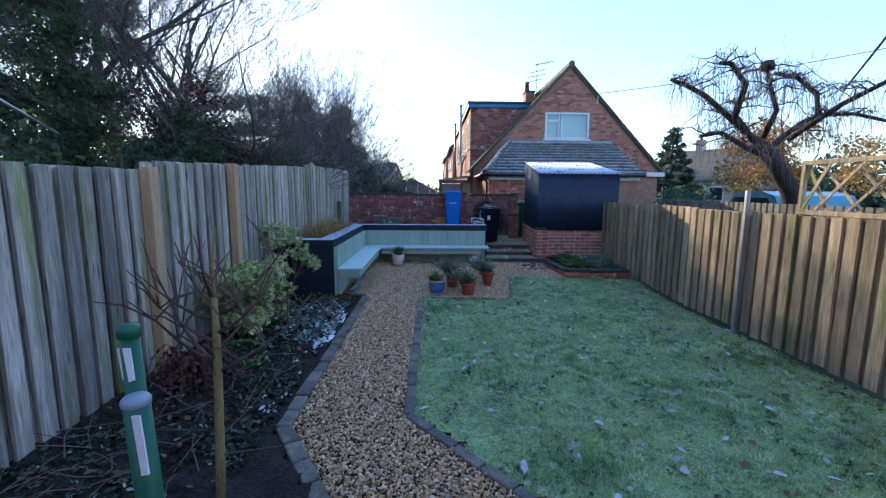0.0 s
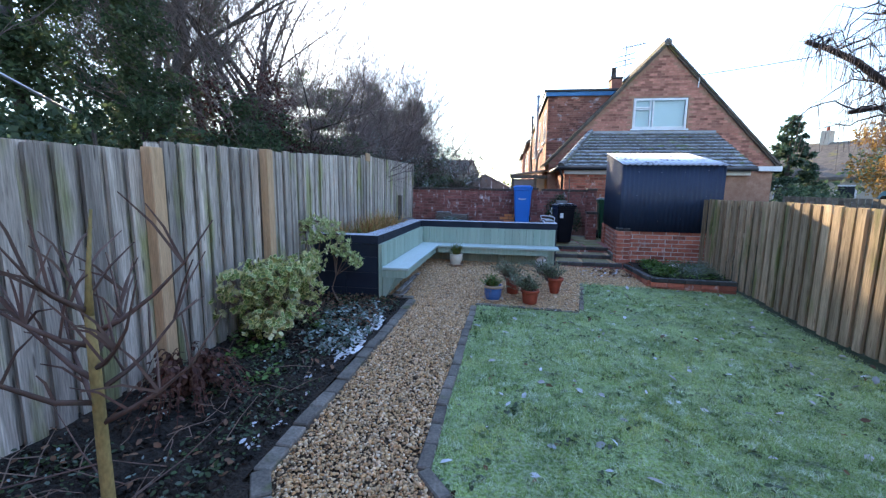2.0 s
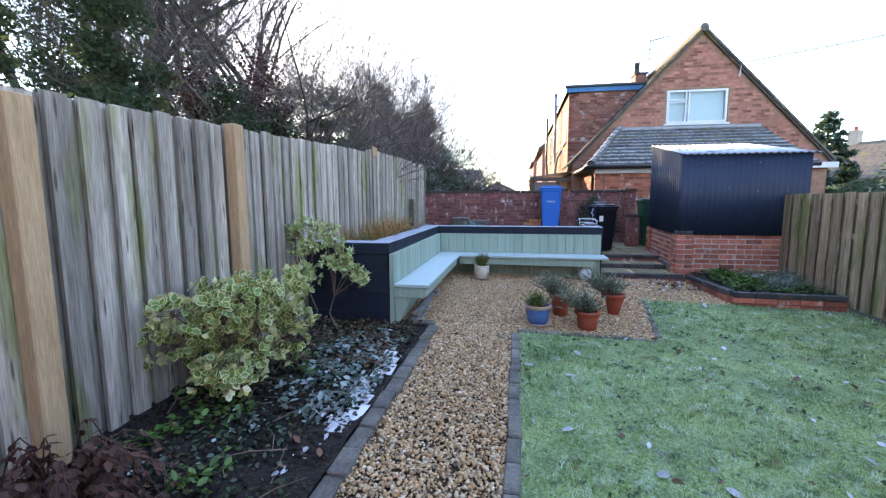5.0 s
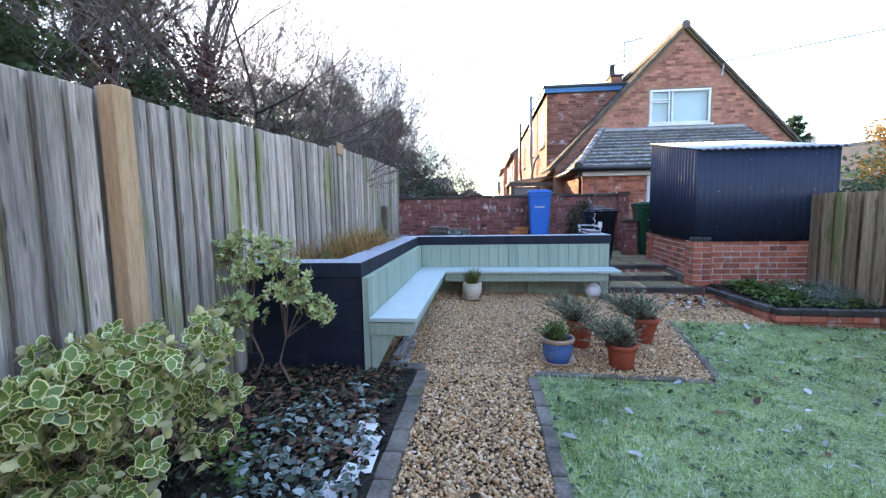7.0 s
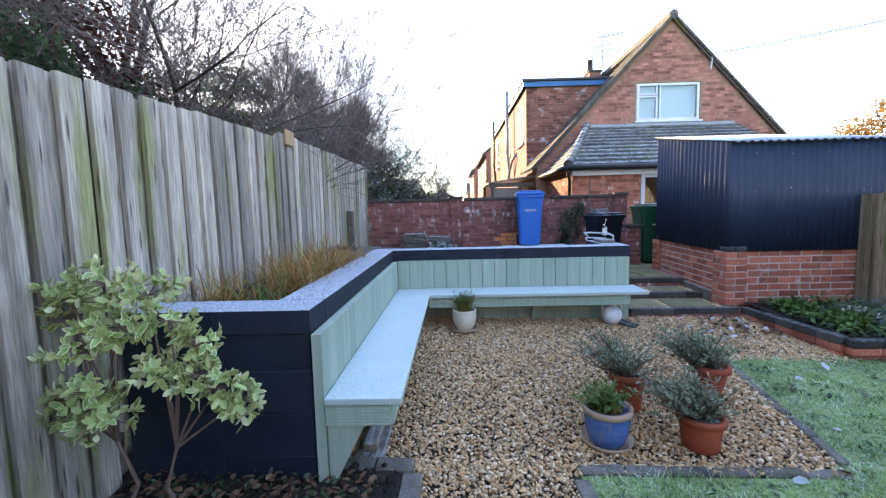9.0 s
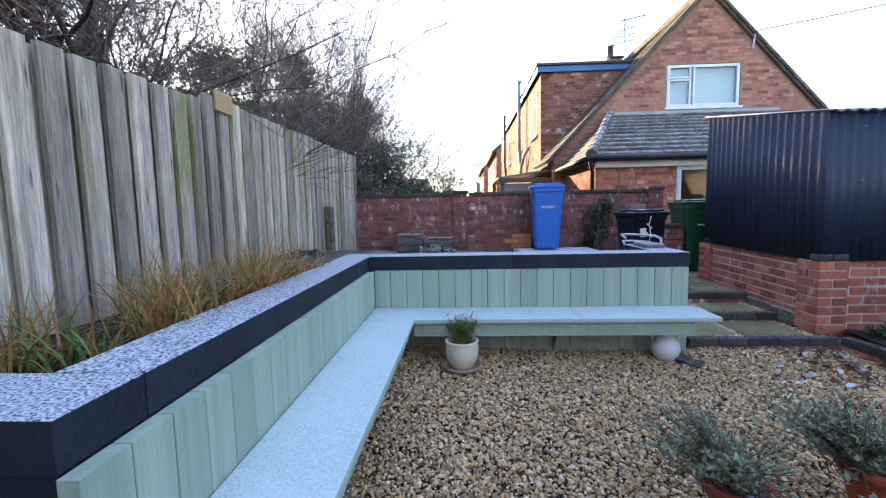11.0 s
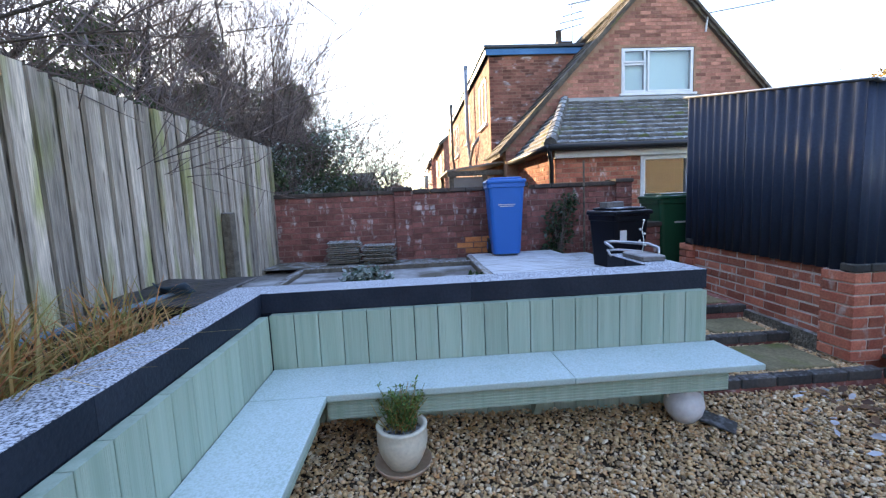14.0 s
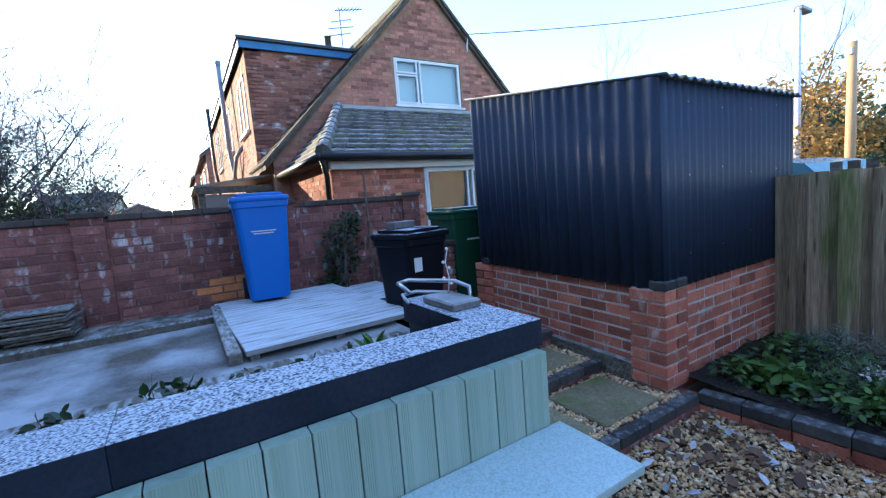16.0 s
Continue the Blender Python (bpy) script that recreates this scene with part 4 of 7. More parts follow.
# climbing plant on the wall, beside the bins
def leaf_blobs(blobs, n, size, shape=DIAMOND, faces=DIAMONDF, tilt=math.pi, shell=0.5):
    """Leaves scattered in soft ellipsoids (x, y, z, rx, ry, rz)."""
    b = np.array(blobs, dtype=float)
    w = (b[:, 3] * b[:, 4] * b[:, 5]) ** 0.7
    who = rng.choice(len(b), n, p=w / w.sum())
    d = rng.normal(size=(n, 3))
    d /= np.linalg.norm(d, axis=1)[:, None]
    r = rng.uniform(0.05, 1, n) ** shell
    place = b[who, :3] + d * r[:, None] * b[who, 3:]
    return many(shape, faces, place, rotations(n, tilt), rng.uniform(size[0], size[1], n))


def stems(b, base, n, reach, height, r0, rnd, bend=0.3, sides=4):
    tips = []
    for _ in range(n):
        a, h = rnd.uniform(0, 2 * math.pi), height * rnd.uniform(0.6, 1.0)
        q = reach * rnd.uniform(0.3, 1)
        p = [Vector(base)]
        for k in (1, 2, 3, 4):
            t = k / 4
            p.append(Vector((base[0] + q * math.cos(a) * t ** 1.3 + rnd.uniform(-1, 1) * bend * q * .25, base[1] + q * math.sin(a) * t ** 1.3 + rnd.uniform(-1, 1) * bend * q * .25, base[2] + h * t)))
        b.tube(p, [r0, r0 * .8, r0 * .6, r0 * .45, r0 * .3], sides)
        tips += p[2:]
    return tips


def plant(name, label, category, at, material, blobs, n, size, shape=DIAMOND, faces=DIAMONDF, stem=None, group="", tilt=math.pi, seed=1, rim=None):
    """A small plant: an Empty at its base, stems and leaves."""
    t = thing(name, label, category, at, group)
    r = random.Random(seed)
    if stem:
        b = Build()
        stems(b, (0, 0, -0.02), *stem[:4], r)
        child("stemwork", b.mesh("stems", stem[4]), t)
    v, f = leaf_blobs(blobs, n, size, shape, faces, tilt)
    child("foliage", mesh_np("foliage", v, f, material), t)
    return t


plant("climbing_plant", "straggly half-bare climbing plant on the brick wall", "climber", (1.5, 11.75, 0.5), M["darkgreen"], [(0, .02, .45, .22, .08, .35), (.15, .03, .75, .12, .06, .15), (-.1, .02, .15, .15, .08, .15)], 900, (0.03, 0.07), LEAF, LEAFF, (14, .32, 1.0, .007, M["twig_dark"]))
plant("climbing_plant", "straggly green climbing plant at the foot of the wall", "climber", (2.05, 11.7, 0.46), M["darkgreen"], [(0, .02, .3, .14, .08, .3)], 400, (0.03, 0.07), LEAF, LEAFF, (8, .2, .7, .006, M["twig_dark"]))
tagged(new("cane", Build().tube([(1.86, 11.83, 0.45), (1.85, 11.82, 1.8)], [0.014, 0.012], 8).mesh("cane", M["old_wood"])), "upright wooden cane leaning on the wall", "cane")


# ---- shed ----
shed = thing("shed", "dark blue corrugated steel shed on a red brick base", "shed")
SX0, SX1, SY0, SY1 = 2.38, 4.05, 8.79, 10.66
SKEW = 0.064


def shed_top(y):
    return 1.965 + (y - SY0) * 0.176


def shed_side(y):
    """The side that faces the steps runs a little askew."""
    return SX0 + (y - SY0) * SKEW


base = [(shed_side(SY0) + .01, SY0 + .01), (SX1 - .01, SY0 + .01), (SX1 - .01, SY1 - .01), (shed_side(SY1) + .01, SY1 - .01)]
child("base_core", Build().prism(base, "z", -0.1, 0.795).mesh("base_core", M["mortar"]), shed, "brick base mortar")
child("pier_core", Build().box(SX0 - .022, SY0 - .022, 0.2, SX0 + .19, SY0 + .19, 0.79).mesh("pier_core", M["mortar"]), shed)
footing = [(SX0 - .03, SY0 + .2), (SX0 + .03, SY0 + .2), (shed_side(SY1) + .03, SY1), (shed_side(SY1) - .04, SY1)]
child("foundation", Build().prism(footing, "z", -0.1, 0.31).mesh("foundation", M["rubble"]), shed, "rough concrete haunching")
lay_bricks(shed, M["brick_shed"], (SX0 + .02, SY0 + .01, 0.128), 0, SX1 - SX0 - .03, 0.675, None, seed=5)
lay_bricks(shed, M["brick_shed"], (shed_side(SY1) + .01, SY1, 0.278), -90 - math.degrees(math.atan(SKEW)), 1.86, 0.525, None, seed=6)
# piers at both ends of the side, one brick proud, with dark caps
pier_brick = block("pier_brick", -0.055, -0.115, -0.031, 0.055, 0.115, 0.031, M["brick_shed"], 0.004)
for px, py, low in ((SX0 + .085, SY0 + .085, -1), (shed_side(SY1) + .085, SY1 - .05, 1)):
    for k in range(low, 7):
        for s in (-1, 1):
            child("pier_brick", pier_brick, shed, "", pose(px, py, 0.312 + k * 0.0735, 0, 0, 90 * (k % 2)) @ Matrix.Translation((s * 0.06, 0, 0)))
    for x0, x1 in ((-0.125, -0.02), (-0.014, 0.10)):
        child("cap_brick", block("cap_brick", px + x0, py - 0.125, 0.793, px + x1, py - 0.02, 0.845, M["kerb"], 0.006), shed)


def corrugated(x0, y0, x1, y1, zlow, ztop, out, pitch=0.104, depth=0.026):
    """A wavy upright sheet from one ground point to another: rounded ribs between wider pans; out is the way that it faces."""
    d = math.hypot(x1 - x0, y1 - y0)
    b, u = Build(), 0.0
    marks = []
    while u < d:
        marks += [(u + pitch * k / 8, (0.5 - 0.5 * math.cos(2 * math.pi * k / 8)) ** 1.4) for k in range(8)]
        u += pitch
    marks = [q for q in marks if q[0] <= d] + [(d, 0.0)]
    for u, w in marks:
        x, y = x0 + (x1 - x0) * u / d + out[0] * w * depth, y0 + (y1 - y0) * u / d + out[1] * w * depth
        b.v += [(x, y, zlow), (x, y, ztop(y))]
    b.f = [(2 * i, 2 * i + 2, 2 * i + 3, 2 * i + 1) for i in range(len(marks) - 1)]
    ob = child("wall_sheet", b.mesh("wall_sheet", M["steel"], True), shed)
    sol = ob.modifiers.new("thick", "SOLIDIFY")
    sol.thickness = 0.003
    return ob


HALF = SY0 + 1.0
corrugated(shed_side(SY1) - 0.006, SY1, shed_side(HALF) - 0.006, HALF, 0.79, shed_top, (-1, 0))
corrugated(shed_side(HALF + .02) - 0.011, HALF + .02, shed_side(SY0) - 0.011, SY0 - .014, 0.79, shed_top, (-1, 0))
corrugated(SX0 - 0.014, SY0 - 0.012, SX0 + 0.90, SY0 - 0.012, 0.79, shed_top, (0, -1), 0.076, 0.012)
corrugated(SX0 + 0.88, SY0 - 0.017, SX1, SY0 - 0.017, 0.79, shed_top, (0, -1), 0.076, 0.012)
corrugated(SX1, SY0, SX1, SY1, 0.79, shed_top, (1, 0))
corrugated(SX1, SY1, shed_side(SY1), SY1, 0.5, shed_top, (0, 1))
roof = Build()
n = 150
for i in range(n + 1):
    u = i / n
    w = 0.010 * math.sin(2 * math.pi * u * 19)
    xa, xb = SX0 - 0.03 + (SX1 - SX0 + 0.12) * u, shed_side(SY1) - 0.03 + (SX1 - shed_side(SY1) + 0.12) * u
    roof.v += [(xa, SY0 - 0.05, shed_top(SY0 - 0.05) + 0.012 + w), (xb, SY1 + 0.06, shed_top(SY1 + 0.06) + 0.012 + w)]
roof.f = [(2 * i, 2 * i + 2, 2 * i + 3, 2 * i + 1) for i in range(n)]
rf = child("roof_sheet", roof.mesh("roof_sheet", M["shed_roof"], True), shed, "frosted corrugated roof sheet")
rf.modifiers.new("thick", "SOLIDIFY").thickness = 0.012
screw = Build().spin([(0.0, 0.004), (0.004, 0.003), (0.005, 0.0)], 6).mesh("screw", M["chrome"])
r = random.Random(8)
for z in (1.0, 1.45, 1.88):
    for k in range(4):
        y = SY0 + 0.24 + k * 0.416
        child("screw", screw, shed, "", pose(shed_side(y) - 0.012, y, z + r.uniform(-.03, .03), 0, -90, 0))
    for k in range(4):
        child("screw", screw, shed, "", pose(SX0 + 0.25 + k * 0.38, SY0 - 0.024, min(z, 1.85) + r.uniform(-.03, .03), 90, 0, 0))


# ---- wheelie bins ----
def wheelie_bin(name, label, at, turn, material, height, width, group="wheelie bins"):
    t = thing(name, label, "wheelie bin", at, group, turn=turn)
    w, d = width, width * 1.12
    bm = bmesh.new()
    rings = []
    for z, s in ((0.03, 0.74), (0.10, 0.77), (height * 0.5, 0.87), (height - 0.10, 0.97), (height - 0.09, 1.03), (height - 0.045, 1.03)):
        ring = []
        for sx, sy in ((-1, -1), (1, -1), (1, 1), (-1, 1)):
            for k in range(4):
                a = math.atan2(sy, sx) + (k - 1.5) * math.radians(26)
                c = 0.05
                ring.append(bm.verts.new((sx * (w / 2 * s - c) + c * math.cos(a), sy * (d / 2 * s - c) + c * math.sin(a), z)))
        rings.append(ring)
    for a, b in zip(rings, rings[1:]):
        for i in range(16):
            bm.faces.new((a[i], a[(i + 1) % 16], b[(i + 1) % 16], b[i]))
    bm.faces.new(rings[0][::-1])
    body = part("body", bm, material, t)
    lid = block("lid", -w / 2 * 1.06, -d / 2 * 1.08, height - 0.045, w / 2 * 1.06, d / 2 * 1.04, height, material, 0.02, 2)
    lid_o = child("lid", lid, t)
    child("lid_crown", block("lid_crown", -w / 2 * 0.86, -d / 2 * 0.86, height - 0.004, w / 2 * 0.86, d / 2 * 0.82, height + 0.028, material, 0.024, 2), t)
    child("handle_bar", Build().tube([(-w * .4, d / 2 * 1.1, height - 0.06), (w * .4, d / 2 * 1.1, height - 0.06)], [0.015, 0.015], 10).mesh("handle_bar", material, True), t)
    for sx in (-1, 1):
        wheel = child("wheel", Build().tube([(0, 0, 0), (0.045, 0, 0)], [0.1, 0.1], 20).mesh("wheel", M["rubber"], False), t, "", pose(sx * w * 0.40 - 0.022, d * 0.36, 0.1))
        child("hub", Build().tube([(-0.004, 0, 0), (0.049, 0, 0)], [0.05, 0.05], 12).mesh("hub", material), wheel)
        child("handle_bracket", block("handle_bracket", sx * w * .36 - .015, d * .46, height - .09, sx * w * .36 + .015, d * .57, height - .03, material, 0.004), t)
    return t


b1 = wheelie_bin("wheelie_bin", "bright blue plastic wheelie bin with closed lid by the wall", (0.705, 11.50, 0.651), -4, M["blue_bin"], 0.92, 0.44)
for z, w in ((0.62, 0.20), (0.60, 0.16)):
    child("printed_mark", block("printed_mark", -w / 2, -0.233, z, w / 2, -0.2295, z + 0.009, M["label_white"], 0), b1, "faint white printed mark")
b2 = wheelie_bin("wheelie_bin", "black wheelie bin with frosted, slightly raised lid", (1.565, 10.30, 0.351), 12, M["black_bin"], 0.84, 0.39)
child("sticker", block("sticker", -0.14, -0.2105, 0.56, -0.07, -0.2055, 0.66, M["label_white"], 0), b2, "white address sticker")
tagged(new("brick_on_lid", block("brick_on_lid", -0.11, -0.05, 0.0, 0.11, 0.05, 0.055, M["concrete"], 0.006)), "loose frosted brick lying on the black bin", "brick").matrix_basis = pose(1.52, 10.34, 1.219, 0, 0, 20)
b3 = wheelie_bin("wheelie_bin", "dark green wheelie bin with frosted lid beside the shed", (2.72, 11.3, 0.351), -6, M["green_bin"], 0.95, 0.52)
child("printed_mark", block("printed_mark", -0.09, -0.292, 0.63, 0.09, -0.289, 0.65, M["label_white"], 0), b3, "faint printed mark")
b4 = thing("brick_stump", "short stump of red brick pier beside the bins", "brick pier", (2.30, 11.1, 0.351), kind="structure")
child("cap", block("cap", -0.125, -0.125, 0.602, 0.125, 0.125, 0.655, M["wall_cap"], 0.006), b4, "dark coping brick")
for k in range(8):
    child("brick", block("brick", -0.11, -0.11, 0.004 + k * .075, 0.11, 0.11, 0.07 + k * .075, M["brick"], 0.005), b4)

# ---- pots ----
def pot(name, label, at, profile, material, soil_r, soil_z, rim=None, saucer=None):
    t = thing(name, label, "plant pot", at)
    child("body", Build().spin(profile, 28).mesh("body", material, True), t)
    child("compost", Build().spin([(0.0, soil_z + .012), (soil_r * .6, soil_z + .01), (soil_r, soil_z)], 20).mesh("compost", M["compost"], True), t, "dark frosted compost")
    if rim:
        child("rim", Build().spin(rim[0], 28).mesh("rim", rim[1], True), t, rim[2])
    if saucer:
        child("saucer", Build().spin([(0.0, 0.004), (saucer, 0.004), (saucer * 1.12, 0.028), (saucer * 1.15, 0.028), (saucer * 1.04, 0.0), (0.0, 0.0)], 28).mesh("saucer", M["tan_glaze"], True), t, "glazed saucer")
    return t


def straight(r0, r1, h, lip=0.012):
    return [(0.0, 0.0), (r0, 0.0), (r0 + .004, .01), (r1 - .012, h * .78), (r1 - .012, h * .8), (r1 + lip * .3, h * .81), (r1 + lip * .5, h - .006), (r1, h), (r1 - .016, h), (r1 - .03, h * .8), (r1 - .035, h * .5)]


def bellied(r0, rb, r1, h):
    out = [(0.0, 0.0), (r0, 0.0)]
    for k in range(1, 9):
        t = k / 9
        out.append((r0 + (r1 - r0) * t + (rb - (r0 + r1) / 2) * math.sin(math.pi * t) ** 0.9, h * t))
    return out + [(r1 + .008, h * .95), (r1 + .01, h), (r1 - .012, h), (r1 - .022, h * .8)]


g = lambda x, y: gz(x, y) + 0.004
pot("glazed_pot", "blue and tan glazed round pot on a saucer", (0.228, 6.385, g(.228, 6.385)), bellied(0.088, 0.120, 0.118, 0.205), M["blue_glaze"], 0.110, 0.165, ([(0.119, .168), (0.130, .174), (0.134, .188), (0.134, .206), (0.117, .208), (0.108, .165)], M["tan_glaze"], "unglazed tan rim"), 0.125)
pot("terracotta_pot", "terracotta pot with grey-green lavender", (0.718, 6.345, g(.718, 6.345)), straight(0.088, 0.118, 0.185), M["terracotta"], 0.095, 0.155)
pot("terracotta_pot", "tall red-brown terracotta pot with frosted herb", (0.49, 6.75, g(.49, 6.75)), straight(0.075, 0.110, 0.235), M["terracotta"], 0.088, 0.20)
pot("terracotta_pot", "flared orange terracotta pot with evergreen herb", (1.09, 6.89, g(1.09, 6.89)), straight(0.058, 0.112, 0.23, 0.018), M["terracotta"], 0.09, 0.195)
pot("cream_pot", "cream ribbed pot on a saucer under the bench seat", (-0.515, 8.16, g(-.515, 8.16) + .015), bellied(0.065, 0.112, 0.108, 0.2), M["cream_glaze"], 0.092, 0.17, None, 0.115)
jug = thing("white_jug", "white glazed ceramic jug on the gravel under the bench", "jug", (0.995, 8.40, g(.995, 8.40)))
child("body", Build().spin([(0, 0), (.055, 0), (.088, .045), (.1, .09), (.092, .135), (.062, .17), (.04, .185), (.038, .205), (.05, .222), (.04, .222), (.03, .2)], 28).mesh("body", M["white_glaze"], True), jug)
for s in (-1, 1):
    child("handle", Build().tube([(s * .04, 0, .205), (s * .085, 0, .205), (s * .1, 0, .17), (s * .086, 0, .135)], [.008] * 4, 8).mesh("handle", M["white_glaze"], True), jug)

def herb(name, label, x, y, z, material, twig, n, height, reach, lean, seed, leaf=(.012, .026), bare=.35):
    """A pot herb: many thin wiry stems from the middle, small narrow leaves along the upper part of most of them."""
    t = thing(name, label, "potted plant", (x, y, gz(x, y) + z), "potted herbs")
    q = random.Random(seed)
    b, pl, tu, si = Build(), [], [], []
    for _ in range(n):
        a, h, out = q.uniform(0, 2 * math.pi), height * q.uniform(.45, 1.0), reach * q.uniform(.1, 1.0)
        x0, y0 = q.gauss(0, .03), q.gauss(0, .03)
        p = [Vector((x0 + (math.cos(a) * out + lean[0] * h) * s ** 1.2 + q.gauss(0, .006), y0 + (math.sin(a) * out + lean[1] * h) * s ** 1.2 + q.gauss(0, .006), -.02 + h * s * (1.15 - .3 * s * out / reach))) for s in (0, .25, .5, .75, 1)]
        b.tube(p, [.0028, .0024, .002, .0016, .001], 4, False)
        if q.random() < bare:
            continue
        for _ in range(q.randint(16, 30)):
            s = q.uniform(.25, 1.0) * 3.999
            c = p[int(s)].lerp(p[int(s) + 1], s % 1)
            pl.append(tuple(c)), si.append(q.uniform(*leaf))
            m = Matrix.Rotation(q.uniform(0, 6.28), 3, "Z") @ Matrix.Rotation(q.uniform(.1, 1.2), 3, "X")
            tu.append([list(row) for row in m])
    child("stemwork", b.mesh("stemwork", M[twig]), t)
    v, f = many(DIAMOND * (.75, 1, 1), DIAMONDF, np.array(pl), np.array(tu), np.array(si))
    child("foliage", mesh_np("foliage", v, f, M[material]), t)
    return t


herb("lavender", "twiggy grey-green lavender in a terracotta pot", .70, 6.345, .15, "herb", "twig", 170, .27, .27, (-.35, .0), 1, (.018, .036), .2)
herb("heather", "small tufted green herb growing in the blue pot", .215, 6.385, .165, "green", "straw", 90, .20, .14, (.0, .0), 2, (.016, .034), .2)
herb("sage_bush", "brown twiggy half-bare herb in the tall pot", .47, 6.75, .20, "herb", "twig", 150, .31, .29, (-.35, .0), 3, (.016, .034), .4)
herb("sage_bush", "spreading grey-green herb in the flared pot", 1.04, 6.89, .195, "herb", "twig_dark", 180, .30, .30, (-.4, .0), 4, (.018, .036), .2)
herb("thyme", "upright green herb with dry tips in the cream pot", -.515, 8.16, .185, "green", "straw", 75, .25, .13, (.05, .0), 5, (.014, .028), .25)


# ---- the house beyond the wall ----
house = thing("house", "red brick gabled house with tiled roof and flat-roofed side dormer", "house")
GY, APX, APZ, EZ, EL, ER = 15.32, 4.95, 5.88, 2.36, 1.60, 8.30
WX0, WX1, WZ0, WZ1 = 4.115, 5.72, 3.43, 4.375
SL = (APZ - EZ) / (APX - EL)


def roof_z(x):
    return APZ - SL * abs(x - APX)


gw = Build()
gw.prism([(EL, -0.16), (ER, -0.16), (ER, EZ), (roof_x := APX + (APZ - WZ0) / SL, WZ0), (APX - (APZ - WZ0) / SL, WZ0), (EL, EZ)], "y", GY, GY + 0.25)
lx0, lx1 = APX - (APZ - WZ0) / SL, APX - (APZ - WZ1) / SL
rx0, rx1 = APX + (APZ - WZ0) / SL, APX + (APZ - WZ1) / SL
gw.prism([(lx0, WZ0), (WX0, WZ0), (WX0, WZ1), (lx1, WZ1)], "y", GY, GY + 0.25)
gw.prism([(WX1, WZ0), (rx0, WZ0), (rx1, WZ1), (WX1, WZ1)], "y", GY, GY + 0.25)
gw.prism([(lx1, WZ1), (rx1, WZ1), (APX, APZ)], "y", GY, GY + 0.25)
child("gable_wall", gw.mesh("gable_wall", M["mortar_house"]), house)


def keep_gable(u, v, half):
    x, z = EL + u, 2.1 + v
    if roof_z(abs(x - APX) + half + APX) < z + 0.03:
        return False
    if WX0 - half < x < WX1 + half and WZ0 - 0.03 < z < WZ1 + 0.03:
        return False
    return not (3.2 < x < 6.4 and z < 3.2)


joined_bricks(house, "brickwork", M["brick_house"], (EL, GY, 2.1), 0, ER - EL, 3.8, keep_gable, label="warm red brickwork of the gable")


def slope_tiles(b, y0, y1, xlow, zlow, xhigh, zhigh, course=0.28, wide=0.33, thick=0.03):
    """Courses of lapped tiles on a roof that falls along x."""
    d = math.hypot(xhigh - xlow, zhigh - zlow)
    n, k = int(d / course), max(1, int((y1 - y0) / wide))
    ux, uz = (xhigh - xlow) / d, (zhigh - zlow) / d
    nx, nz = (-uz, ux) if ux > 0 else (uz, -ux)
    r = random.Random(7)
    for i in range(n):
        for j in range(k):
            a, c = i * course, min(d, (i + 1) * course + 0.05)
            lift = r.uniform(0, 0.01)
            q = []
            for y in (y0 + (y1 - y0) * j / k + .004, y0 + (y1 - y0) * (j + 1) / k - .004):
                for s, h in ((a, thick + lift), (a, 2 * thick + lift), (c, thick + 0.005 + lift), (c, 0.005)):
                    q.append((xlow + ux * s + nx * h, y, zlow + uz * s + nz * h))
            b.add(q, [(0, 1, 2, 3), (7, 6, 5, 4), (0, 4, 5, 1), (1, 5, 6, 2), (2, 6, 7, 3), (3, 7, 4, 0)])


main_roof = Build()
main_roof.prism([(EL - 0.15, EZ - 0.16), (APX, APZ), (APX, APZ + 0.1), (EL - 0.15, EZ - 0.06)], "y", GY - 0.08, 17.0)
main_roof.prism([(APX, APZ), (ER + 0.15, EZ - 0.16), (ER + 0.15, EZ - 0.06), (APX, APZ + 0.1)], "y", GY - 0.08, 27.0)
rp = child("roof", main_roof.mesh("roof", M["tile_far"]), house, "mossy tiled roof")
tl = Build()
slope_tiles(tl, GY - 0.1, 17.0, EL - 0.15, EZ - 0.1, APX, APZ + 0.06)
tagged(child("roof_tiles", tl.mesh("roof_tiles", M["tile_far"]), rp), kind="stuff")
vg = Build()
for i in range(17):
    t0, t1 = i / 17, (i + 1) / 17
    for sx in (-1, 1):
        xa, xb = APX + sx * (APX - EL + .12) * t0, APX + sx * (APX - EL + .12) * t1
        za, zb = roof_z(xa) + .06, roof_z(xb) + .06
        vg.prism([(xa, za), (xb, zb + .02), (xb, zb + .085), (xa, za + .085)], "y", GY - 0.13, GY + 0.16)
tagged(child("verge_tiles", vg.mesh("verge_tiles", M["tile_far"]), rp, "dark verge tiles"), kind="stuff")
child("ridge", Build().tube([(APX, GY - .12, APZ + .1), (APX, 27, APZ + .1)], [.11, .11], 8).mesh("ridge", M["tile"]), rp)
child("fascia", block("fascia", ER - 0.45, GY - 0.12, EZ - 0.22, ER + 0.2, GY - 0.05, EZ - 0.07, M["white_paint"], 0.005), house, "white painted eaves board")


